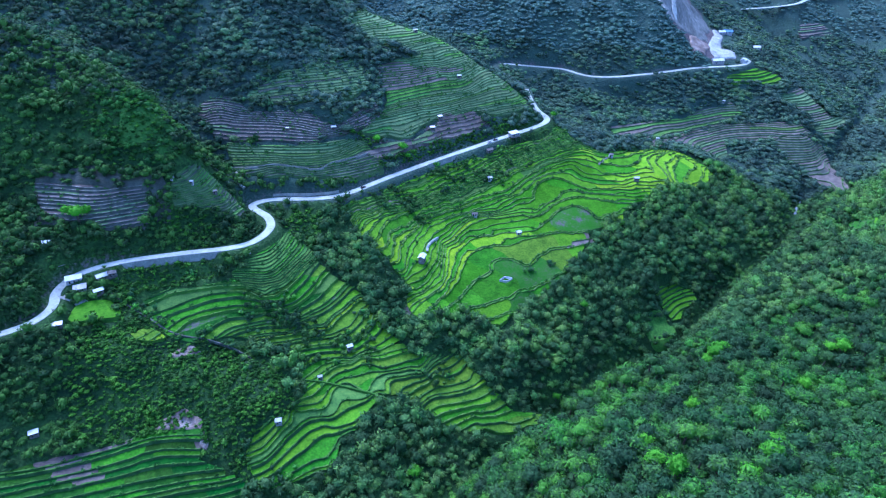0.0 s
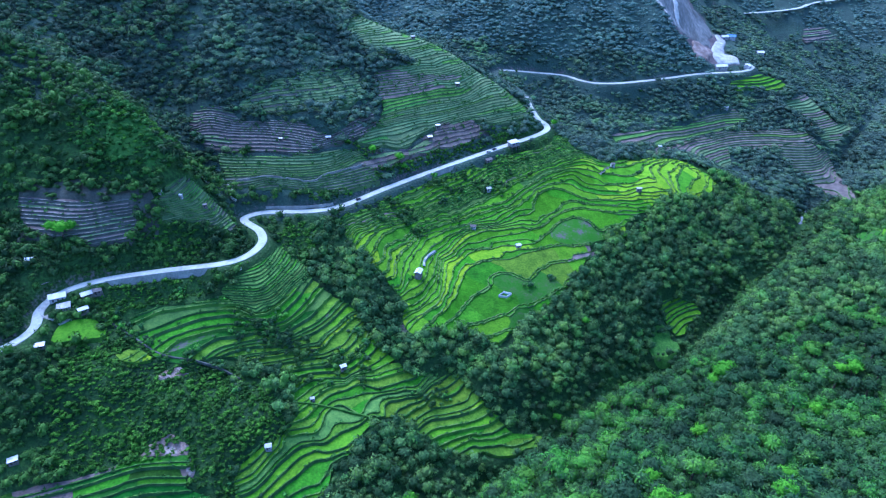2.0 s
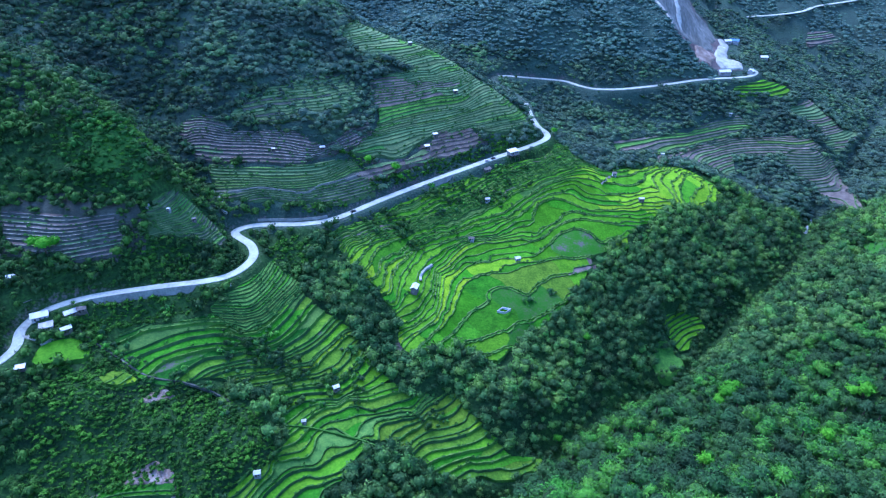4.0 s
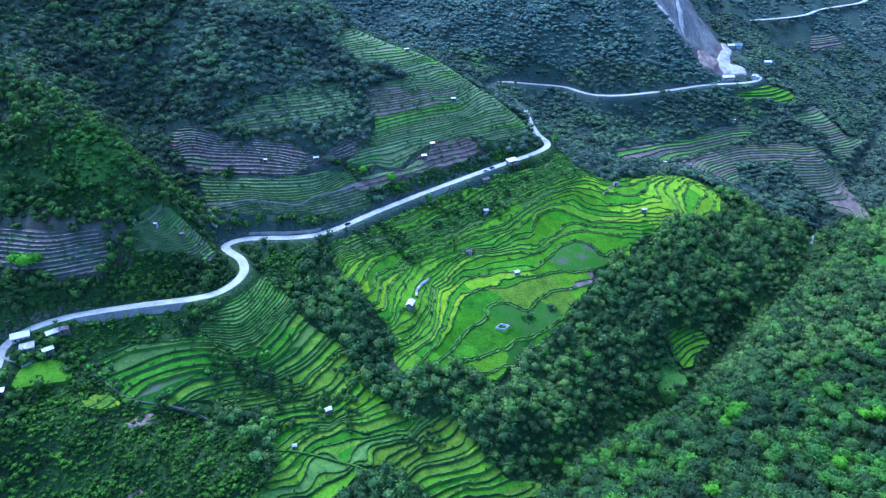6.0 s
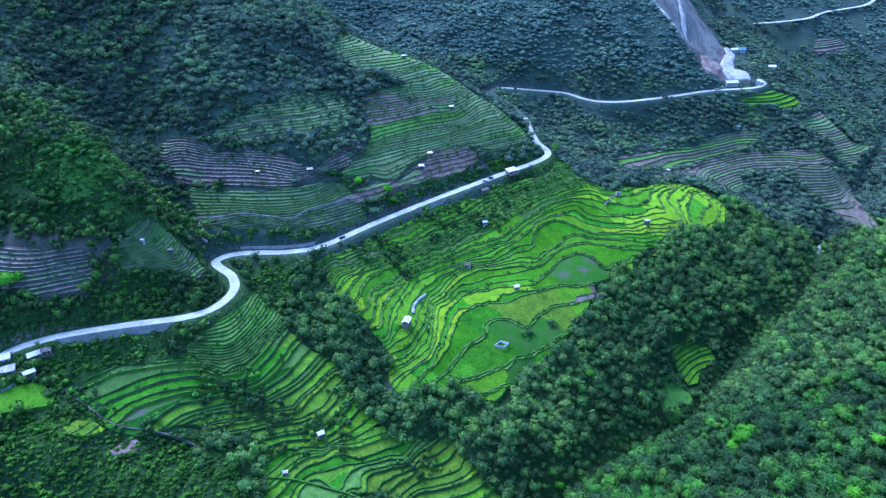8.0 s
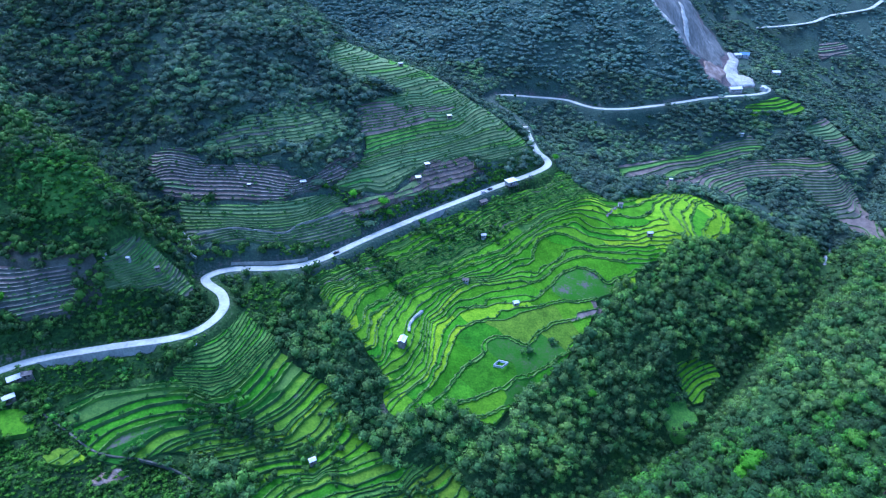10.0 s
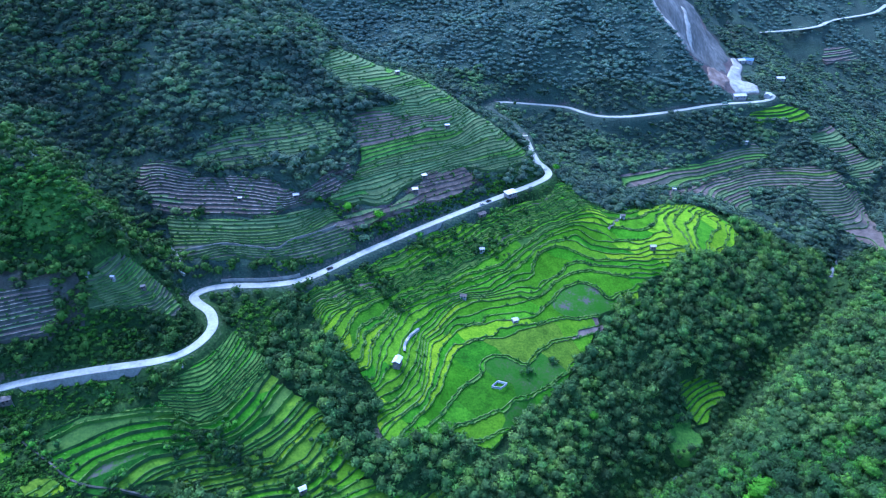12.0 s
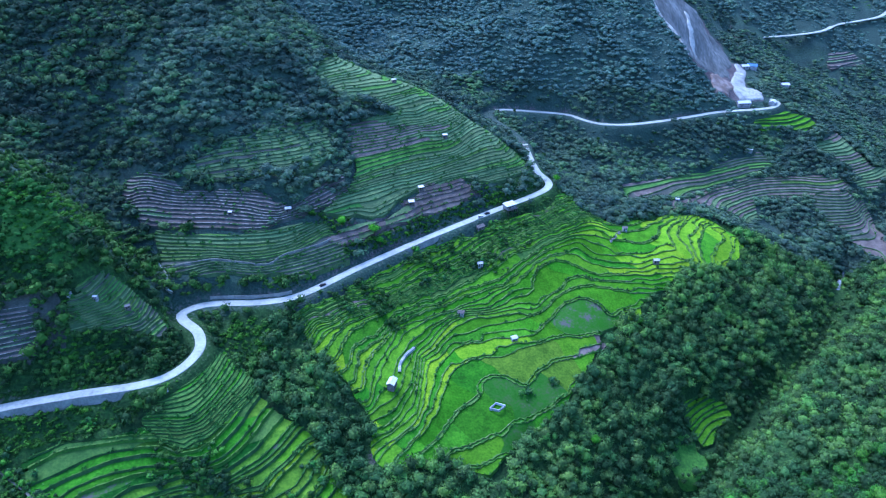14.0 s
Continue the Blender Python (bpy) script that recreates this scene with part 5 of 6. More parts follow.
def sizes(n, small, large):
    """Many small crowns and few large ones."""
    return small + (large - small) * rng.uniform(0, 1, n) ** 1.8


# woods of the near hillside, the ravines and the far hills
x, y = scatter((-60, 120), (420, 470), 4.4, rng)
keep = east_bank(x, y) & (y < 340) & in_view(x, y) & clear_of(x, y)
for tx, ty, r in SPECIMENS:
    keep &= np.hypot(x - tx, y - ty) > r * 0.8
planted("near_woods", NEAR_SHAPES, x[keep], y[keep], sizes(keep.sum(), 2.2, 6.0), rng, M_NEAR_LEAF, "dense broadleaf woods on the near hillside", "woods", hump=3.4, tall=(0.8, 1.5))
# Shade in the gaps between crowns is coloured in with dark leaves.
x, y = scatter((-60, 120), (420, 470), 4.4, rng)
keep = east_bank(x, y) & (y < 340) & in_view(x, y) & clear_of(x, y) & (rng.uniform(0, 1, len(x)) < 0.6)
planted("undergrowth", MID_SHAPES, x[keep], y[keep], sizes(keep.sum(), 0.9, 2.2), rng, M_DARK_LEAF, "low green undergrowth between the trees of the hillside", "undergrowth", tall=(0.9, 2.0))
x, y = scatter((-420, 150), (640, 724), 3.9, rng)
keep = ~(east_bank(x, y) & (y < 340)) & clear_of(x, y, 4.0, 0.0) & (rng.uniform(0, 1, len(x)) < woods(x, y)) & in_view(x, y)
gorge = (np.abs(x - np.interp(y, STREAM_LINE[:, 1], STREAM_LINE[:, 0]) + 10 * ripple(x, y, 40, 75)) < 180) & (y < 575) & (x > -60) | (y < 345) & (x > -120) | (x > -90) & (y < 400)
s = keep & gorge
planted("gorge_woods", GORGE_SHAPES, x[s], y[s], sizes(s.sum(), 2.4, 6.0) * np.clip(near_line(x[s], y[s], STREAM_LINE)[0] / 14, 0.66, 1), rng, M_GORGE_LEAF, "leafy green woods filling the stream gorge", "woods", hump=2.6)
keep &= ~gorge
s = keep & (y < 440 + 8 * ripple(x, y, 30, 74)) & (x < 60)
planted("roadside_woods", MID_SHAPES, x[s], y[s], sizes(s.sum(), 2.2, 5.2), rng, M_DARK_LEAF, "dark broadleaf trees on the banks around the road bend", "woods", hump=2.0)
keep &= ~s
s = keep & ((x < -125 + 0.35 * (y - 430)) & (y < 490 + 10 * ripple(x, y, 40, 76)) | (x < -190 + 12 * ripple(x, y, 40, 77)) & (y < 620))
planted("knob_woods", MID_SHAPES, x[s], y[s], sizes(s.sum(), 2.5, 6.0), rng, M_KNOLL_LEAF, "dark mixed woods on the steep knob above the road", "woods", hump=2.8, sink=0.45, tall=(0.65, 1.3))
keep &= ~s
# The gully, valley and eastern woods use the haze-tinted leaves.
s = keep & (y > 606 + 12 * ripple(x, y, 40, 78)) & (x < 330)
planted("gully_woods", MID_SHAPES, x[s], y[s], sizes(s.sum(), 2.4, 5.4), rng, M_SLOPE_LEAF, "green woods in the gully below the far road, blued for haze", "woods", hump=2.6, sink=0.42, tall=(0.6, 1.05))
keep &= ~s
planted("valley_woods", MID_SHAPES, x[keep], y[keep], sizes(keep.sum(), 3.2, 6.4), rng, M_SLOPE_LEAF, "green woods in the ravines and on the slopes, blued for haze", "woods", hump=3.2, sink=0.42, tall=(0.6, 1.1))
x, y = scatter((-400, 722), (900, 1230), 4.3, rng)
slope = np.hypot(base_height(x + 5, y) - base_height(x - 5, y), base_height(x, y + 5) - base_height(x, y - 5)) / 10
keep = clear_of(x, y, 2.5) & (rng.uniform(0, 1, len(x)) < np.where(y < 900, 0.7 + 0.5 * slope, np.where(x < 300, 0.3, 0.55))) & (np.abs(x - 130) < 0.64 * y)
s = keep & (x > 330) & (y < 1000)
planted("eastern_woods", FAR_SHAPES, x[s], y[s], sizes(s.sum(), 3.3, 5.5), rng, M_SLOPE_LEAF, "dark green woods on the far eastern slopes, blued for haze", "woods", hump=3.2, sink=0.45, tall=(0.55, 0.95))
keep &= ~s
# Distance haze comes from the pale blue leaf colour.
planted("far_woods", FAR_SHAPES, x[keep], y[keep], sizes(keep.sum(), 3.3, 5.5), rng, M_HAZED_LEAF, "dense green woods covering the far hills, paled and blued for haze", "woods", hump=3.2, sink=0.45, tall=(0.55, 0.95))
# low scrub between the trees
x, y = scatter((-420, 150), (480, 720), 1.85, rng)
keep = clear_of(x, y, 2.0, 0.5) & (rng.uniform(0, 1, len(x)) < (0.02 + 0.9 * (1 - woods(x, y))) * np.where((field_height(x, y) / 3.4) % 1.0 < 0.65, 1.0, 0.7)) & in_view(x, y)
planted("scrub", BUSH_SHAPES, x[keep], y[keep], sizes(keep.sum(), 0.9, 2.5), rng, M_SCRUB, "low green scrub and bushes on the slopes", "scrub", tall=(0.45, 1.3), hump=0.5)
x, y = scatter((-165, 460), (-55, 538), 2.8, rng)
keep = (inside_distance(x, y, GRASS_SLOPE) > -4) & (rng.uniform(0, 1, len(x)) < 0.55 + 0.6 * ripple(x, y, 16, 85))
planted("slope_bushes", BUSH_SHAPES, x[keep], y[keep], sizes(keep.sum(), 0.7, 3.0), rng, M_SLOPE_LEAF, "dark bushes scattered over old grassy terraces", "bushes", zs=field_height(x[keep], y[keep]) - 0.2)
x, y = scatter((-232, 366), (-178, 404), 2.7, rng)
keep = (inside_distance(x, y, KNOB_GRASS) > -5 + 6 * ripple(x, y, 12, 86)) & (rng.uniform(0, 1, len(x)) < 0.7)
planted("knob_shrubs", MID_SHAPES, x[keep], y[keep], sizes(keep.sum(), 1.0, 3.6), rng, M_FRESH_LEAF, "fresh green shrubs on the open side of the knob", "shrubs", hump=1.2)
# grass that hangs over the terrace banks
tops = np.array(BANK_TOPS)
tops = tops[(tops[:, 1] < 620)]
t = rng.uniform(0, 1, len(tops))[:, None]
p = tops[:, :3] * (1 - t) + tops[:, 3:] * t
keep = rng.uniform(0, 1, len(p)) < 0.75
TUFTS = [crown_shape(1, 10, 0.7, 95 + k, 3, 0.7) for k in range(3)]
TUFTS = [(v, f[-10:]) for v, f in TUFTS]
planted("bank_grass", TUFTS, p[keep, 0], p[keep, 1], 0.3 + 1.3 * rng.uniform(0, 1, keep.sum()) ** 3.5, rng, M_FRESH_LEAF, "tufts of grass along the terrace banks", "grass", zs=p[keep, 2] - 0.6)

# ---------------------------------------------------------------- single trees
def tree_master(name, seed, mat, label, group):
    """A tree with a crown of radius 1 above a tapered trunk with limbs; it is scaled where it stands."""
    r = np.random.RandomState(seed)
    top = holder(name, (0, 0, 0), label, "tree", group)
    rings, verts, faces = [(0.0, 0.11), (0.5, 0.08), (1.1, 0.06), (1.7, 0.025)], [], []

    def tube(points):
        o = len(verts)
        for x, y, z, w in points:
            verts.extend([(x + w * math.cos(a), y + w * math.sin(a), z) for a in (0, 1.05, 2.09, 3.14, 4.19, 5.24)])
        for i in range(len(points) - 1):
            for k in range(6):
                a, b = o + i * 6 + k, o + i * 6 + (k + 1) % 6
                faces.append([a, b, b + 6, a + 6])
    tube([(0.03 * i, 0.02 * i * i, z, w) for i, (z, w) in enumerate(rings)])
    for k in range(4):
        a = k * 1.6 + r.uniform(0, 0.8)
        tube([(0.02, 0.02, 0.8 + 0.12 * k, 0.045), (0.3 * math.cos(a), 0.3 * math.sin(a), 1.15 + 0.1 * k, 0.03), (0.6 * math.cos(a), 0.6 * math.sin(a), 1.4 + 0.1 * k, 0.012)])
    part_of(top, "trunk", mesh_from("trunk", verts, faces, [M_TRUNK]))
    v, f = crown_shape(2, 260, 0.16, seed, 14, 0.85, 9.0, 0.78)
    part_of(top, "crown", mesh_from("crown", v + np.array([0, 0, 1.35]), f, [mat], soft=True))
    return top


def plant(master, spots, r, low=-0.1):
    first = True
    for x, y, size in spots:
        tall = size * r.uniform(0.85, 1.2)
        z = float(height(x, y)[0])
        m = pose(x, y, z + low * size, 0, 0, r.uniform(0, 360)) @ Matrix.Diagonal((size, size, tall, 1))
        if first:
            master.matrix_basis, first = m, False
        else:
            made = copy_thing(master, pose(0, 0, 0))
            made.matrix_basis = m


dice = random.Random(8)
for k in range(3):
    plant(tree_master("lime_tree", 200 + k, M_LEAF_LIME, "young broadleaf tree with bright lime-green leaves", "lime trees"), [(x, y, 1.3 * w) for x, y, w in LIME_TREES[k::3]], dice, 0.05)
for k in range(4):
    plant(tree_master("broadleaf_tree", 210 + k, M_NEAR_LEAF, "broadleaf tree with a full green crown on the near hillside", "trees of the near hillside"), BIG_TREES[k::4], dice)


def banana_master(seed):
    """A rosette of long arched leaves on a short stem."""
    r = random.Random(seed)
    top = holder("banana_plant", (0, 0, 0), "banana plant with long arched green leaves", "plant", "banana plants")
    stem = [(0.14 * math.cos(a) * w, 0.14 * math.sin(a) * w, z) for z, w in ((0, 1), (1.6, 0.7)) for a in (0, 1.05, 2.09, 3.14, 4.19, 5.24)]
    part_of(top, "stem", mesh_from("stem", stem, [[k, (k + 1) % 6, 6 + (k + 1) % 6, 6 + k] for k in range(6)], [M_LEAF_LIME]))
    for k in range(9):
        a, up, reach = k * 0.7 + r.uniform(0, 0.3), r.uniform(0.5, 1.4), r.uniform(1.3, 2.0)
        v = []
        for i in range(5):
            t = i / 4
            d, z, w = reach * t, 1.5 + up * math.sin(t * 2.4), 0.32 * math.sin(0.35 + t * 2.7)
            for s in (-1, 0, 1):
                v.append((d * math.cos(a) - s * w * math.sin(a), d * math.sin(a) + s * w * math.cos(a), z - 0.1 * abs(s)))
        f = [[i * 3 + j, i * 3 + j + 1, i * 3 + j + 4, i * 3 + j + 3] for i in range(4) for j in range(2)]
        part_of(top, "leaf", mesh_from("leaf", v, f, [M_SCRUB]))
    return top


BANANAS = [(-159, 240, 1.5), (-155, 243, 1.3), (-174, 236, 1.5), (-179, 234, 1.2), (-193, 227, 1.4), (-204, 229, 1.2), (-167, 238, 1.3), (-173, 239, 1.1), (-150, 242, 1.2), (-127, 340, 1.3),
           (-161, 242, 1.1), (-186, 231, 1.3), (-198, 229, 1.2), (-210, 316, 1.2), (-200, 310, 1.3), (-197, 308, 1.2), (-183, 321, 1.3), (-190, 318, 1.2)]
plant(banana_master(3), BANANAS, dice)


# ---------------------------------------------------------------- buildings
def block(lo, hi):
    (a, b, c), (d, e, f) = lo, hi
    v = [(a, b, c), (d, b, c), (d, e, c), (a, e, c), (a, b, f), (d, b, f), (d, e, f), (a, e, f)]
    return v, [[3, 2, 1, 0], [4, 5, 6, 7], [0, 1, 5, 4], [1, 2, 6, 5], [2, 3, 7, 6], [3, 0, 4, 7]]


def blocks(name, boxes, mat):
    verts, faces = [], []
    for lo, hi in boxes:
        v, f = block(lo, hi)
        faces += [[len(verts) + i for i in q] for q in f]
        verts += v
    return mesh_from(name, verts, faces, [mat])


def sheet_roof(length, width, eave, ridge, over=0.5, thick=0.12, shed=False):
    """A gabled or lean-to roof of corrugated sheets, with its ribs."""
    over = min(over, 0.09 * length)
    x, y = length / 2 + over, width / 2 + over
    n = max(6, int(2 * x / 0.5))
    verts, faces = [], []
    line = [(-y, eave), (y, ridge)] if shed else [(-y, eave - 0.15), (0, ridge), (y, eave - 0.15)]
    for lift in (0, -thick):
        for i in range(n + 1):
            for yy, z in line:
                verts.append((-x + 2 * x * i / n, yy, z + lift + (0.05 if i % 2 else 0)))
    k, half = len(line), (n + 1) * len(line)
    for i in range(n):
        for j in range(k - 1):
            a = i * k + j
            faces.append([a, a + k, a + k + 1, a + 1])
            faces.append([half + a + 1, half + a + k + 1, half + a + k, half + a])
    for i in range(n):
        for j in (0, k - 1):
            a, b = i * k + j, (i + 1) * k + j
            faces.append([a, b, half + b, half + a])
    for i in (0, n):
        for j in range(k - 1):
            a, b = i * k + j, i * k + j + 1
            faces.append([a, b, half + b, half + a])
    return verts, faces


def house(name, label, x, y, length, width, tall, yaw, roof, wall, stilts=0.0, shed=False, doors=1, windows=2, z=None, porch=False, group=""):
    """A small building: walls with thickness, door, windows with frames and sills, a sheet roof and, where it has them, stilts."""
    if z is None:
        z = float(field_height(x, y)[0]) + 0.9 if in_fields(np.array([x]), np.array([y]))[0] > -1 else float(height(x, y)[0])
    top = holder(name, (x, y, z), label, "house" if length > 5 else "hut", group)
    top.rotation_euler = (0, 0, radians(yaw))
    a, b, t, f = length / 2, width / 2, 0.15, stilts
    part_of(top, "wall", blocks("wall", [((-a, -b, f - (0 if stilts else 1.5)), (a, -b + t, f + tall)), ((-a, b - t, f - (0 if stilts else 1.5)), (a, b, f + tall)),
                                         ((-a, -b + t, f - (0 if stilts else 1.5)), (-a + t, b - t, f + tall)), ((a - t, -b + t, f - (0 if stilts else 1.5)), (a, b - t, f + tall))], wall))
    part_of(top, "floor_slab", blocks("floor_slab", [((-a - 0.1, -b - 0.1, f - 0.22), (a + 0.1, b + 0.1, f - 0.004))], M_TIMBER))
    rise = 0.3 * width if not shed else 0.18 * width
    verts, faces = sheet_roof(length, width, f + tall + (0.15 if shed else 0.12), f + tall + 0.12 + rise, shed=shed)
    part_of(top, "roof", mesh_from("roof", verts, faces, [roof]))
    if not shed:
        for side in (-1, 1):
            tri = [(side * (a - 0.02), yy, zz) for yy, zz in ((-b, f + tall), (b, f + tall), (0, f + tall + rise))]
            part_of(top, "gable", mesh_from("gable", tri, [[0, 1, 2] if side < 0 else [2, 1, 0]], [wall]))
    for k in range(doors):
        u = -a + length * (0.3 + 0.4 * k)
        part_of(top, "door", blocks("door", [((u - 0.42, -b - 0.05, f), (u + 0.42, -b - 0.003, f + min(2.0, tall - 0.2)))], M_DARK))
    for k in range(windows):
        u = -a + length * (k + 0.7) / (windows + 0.4)
        w = part_of(top, "window", blocks("window", [((u - 0.45, -b - 0.03, f + tall * 0.42), (u + 0.45, -b - 0.003, f + tall * 0.8))], M_DARK))
        part_of(w, "sill", blocks("sill", [((u - 0.55, -b - 0.14, f + tall * 0.42 - 0.09), (u + 0.55, -b - 0.004, f + tall * 0.42))], wall))
        part_of(top, "window", blocks("window", [((u - 0.4, b + 0.003, f + tall * 0.45), (u + 0.4, b + 0.03, f + tall * 0.8))], M_DARK))
    if stilts:
        for sx in (-a + 0.2, 0, a - 0.2):
            for sy in (-b + 0.2, b - 0.2):
                part_of(top, "stilt", blocks("stilt", [((sx - 0.12, sy - 0.12, -3.0), (sx + 0.12, sy + 0.12, f - 0.22))], M_TIMBER))
    if porch:
        part_of(top, "porch_floor", blocks("porch_floor", [((-a, -b - 1.8, f - 0.2), (a, -b - 0.12, f - 0.02))], M_TIMBER))
        part_of(top, "railing", blocks("railing", [((-a, -b - 1.8, f + 0.9), (a, -b - 1.72, f + 1.0)), ((-a, -b - 1.8, f + 0.4), (a, -b - 1.74, f + 0.46))], M_TIMBER))
        for sx in (-a + 0.1, 0, a - 0.1):
            part_of(top, "porch_post", blocks("porch_post", [((sx - 0.07, -b - 1.79, -3.0), (sx + 0.07, -b - 1.65, f + tall))], M_TIMBER))
    return top


house("roadside_house", "grey two-storey house with a pale sheet roof at the road bend", -226, 308.6, 8.5, 5.6, 4.4, 25, M_ROOF, M_PLASTER, stilts=0.0, windows=3, z=107.5)
house("roadside_annex", "grey-roofed lower block built against the roadside house", -220.6, 303.2, 6.5, 4.4, 2.9, 25, M_ROOF_GREY, M_PLASTER, shed=True, z=105.2)
house("village_house", "small house with a white sheet roof below the road", -211.5, 313, 6.0, 4.2, 2.6, 40, M_ROOF, M_TIMBER, stilts=1.5, z=106.5)
house("village_hut", "dark timber hut with rusty sheet roof", -206, 315.5, 4.5, 3.5, 2.4, 20, M_TIMBER, M_TIMBER, z=109)
house("village_hut", "small hut with a white sheet roof among bananas", -210.5, 304, 5.0, 3.2, 2.3, 40, M_ROOF, M_TIMBER, z=103.5)
house("roadside_shack", "weathered timber shack with sheet roof beside the road", -242.5, 309.5, 6.5, 4.8, 2.8, 60, M_ROOF, M_TIMBER, z=110.5)
house("roadside_shack", "dark timber shack against the road bank", -236, 316.5, 5, 3.5, 2.4, 50, M_TIMBER, M_TIMBER, z=114.3)
house("upper_hut", "small hut with pale roof above the road bend", -244, 321, 4.0, 3.0, 2.2, 10, M_ROOF, M_TIMBER)
house("paddy_shelter", "low shelter with a long white sheet roof below the road", -222, 276.5, 5.0, 2.8, 2.0, 20, M_ROOF, M_TIMBER, shed=True)
house("slope_hut", "white-roofed hut standing in lower scrub", -217, 226, 4.2, 2.6, 2.0, 30, M_ROOF, M_TIMBER, shed=True)
house("field_house", "tall narrow field house with silver sheet roof", -15, 369, 5.6, 3.9, 3.6, 75, M_ROOF, M_TIMBER, z=87.5)
house("field_hut", "white sheet-roofed hut among rice terraces", 60, 418, 3.7, 2.9, 2.1, 20, M_ROOF, M_PLASTER, z=82.5)
house("field_hut", "grey weathered hut with pale gable on a rice terrace", 26, 436, 4.0, 3.0, 2.2, -10, M_TIMBER, M_PLASTER, z=89.5)
house("garden_hut", "white-roofed hut with shrubs below the road", 40, 473, 3.5, 2.8, 2.2, 10, M_ROOF, M_PLASTER, z=105.5)
house("stilt_house", "pale-roofed house on stilts at the road edge", 64.5, 523, 9.0, 5.0, 2.8, 34, M_ROOF, M_PLASTER, stilts=3.4, windows=4, z=123.6, porch=True, shed=True)
house("stilt_shack", "dark timber shack on stilts below the road", 41, 503, 6, 3.6, 2.4, 36, M_TIMBER, M_TIMBER, stilts=2.0, z=117)
house("slope_shed", "white-roofed shed above the road cutting", -9, 501, 3.8, 2.8, 2.1, 15, M_ROOF, M_TIMBER, shed=True)
house("slope_shed", "white-roofed shed in the cleared plot above the road", -2.5, 514, 3.6, 2.6, 2.1, 25, M_ROOF, M_TIMBER, shed=True)
house("terrace_shed", "white-roofed shed at the edge of tilled terraces", -87, 461, 3.6, 2.4, 2.0, 15, M_ROOF, M_TIMBER, shed=True)
house("terrace_shed", "small pale shelter on the tilled terraces", -121, 450, 2.2, 1.6, 1.6, 0, M_ROOF, M_TIMBER, shed=True)
house("spur_shed", "small white shed high on the spur terraces", 15, 560, 3.4, 2.2, 1.9, 20, M_ROOF, M_TIMBER, shed=True)
house("ridge_shed", "small white shed on the ridge crest", -26, 594, 3.2, 2.2, 1.9, 25, M_ROOF, M_TIMBER, shed=True)
house("bench_hut", "small hut with silver roof among yellow rice", 172, 492, 4.0, 2.6, 2.1, 0, M_ROOF, M_TIMBER, z=97.0)
house("bench_hut", "small white-walled hut beside a stone heap", 157, 528.5, 3.4, 2.8, 2.6, 0, M_TIMBER, M_PLASTER, z=104.5)
house("lower_hut", "white-roofed hut in riverside terraces", -59, 297, 3.4, 2.5, 2.0, 30, M_ROOF, M_TIMBER, z=66)
house("lower_hut", "white-walled hut in lower riverside terraces", -92, 242, 3.2, 2.5, 2.0, 10, M_ROOF, M_PLASTER, z=58)
house("path_hut", "tiny white hut beside the terrace path", -75, 277.5, 2.4, 1.8, 1.8, 10, M_ROOF, M_PLASTER, z=58.5)
house("wall_hut", "small pale shelter below the retaining wall", -137, 337.3, 3.6, 3.0, 2.0, 10, M_ROOF, M_PLASTER, z=109)
house("wall_hut", "small dark-walled shelter below the road", -128.5, 339.5, 3.4, 3.0, 2.2, 25, M_ROOF, M_TIMBER, z=109)
house("knob_hut", "tiny white shelter on the knob terraces", -168, 369, 2.0, 1.6, 1.6, 0, M_ROOF, M_PLASTER)
house("knob_hut", "tiny grey shelter on the knob terraces", -156, 374, 2.6, 2.0, 1.7, 30, M_TIMBER, M_TIMBER)
house("knob_hut", "tiny pale shelter near the ladder terraces", -179, 366, 2.0, 1.6, 1.6, 0, M_ROOF, M_PLASTER)
house("far_workshop", "long pale-roofed workshop beside the far road", 335, 747, 14, 6, 3.6, 8, M_ROOF, M_PLASTER, windows=4)
house("far_house", "blue-roofed house above the far works", 392, 862, 11, 7, 3.6, -20, M_ROOF_BLUE, M_PLASTER)
house("far_house", "white-roofed house above the far works", 382, 860, 9, 6, 3.4, 10, M_ROOF, M_PLASTER)
house("far_house", "pale-roofed house beside the far road bend", 370, 753, 8, 6, 3.2, 50, M_ROOF, M_PLASTER)
house("far_house", "white-roofed house on the far wooded slope", 415, 820, 9, 6, 3.2, 0, M_ROOF, M_PLASTER)
house("far_shed", "small white shed beyond the far terraces", 330, 701, 6, 3.5, 2.2, 5, M_ROOF, M_PLASTER, shed=True)
house("far_shed", "small white shed in far woods", 229, 612, 3.0, 2.4, 2.0, 0, M_ROOF, M_PLASTER, shed=True)


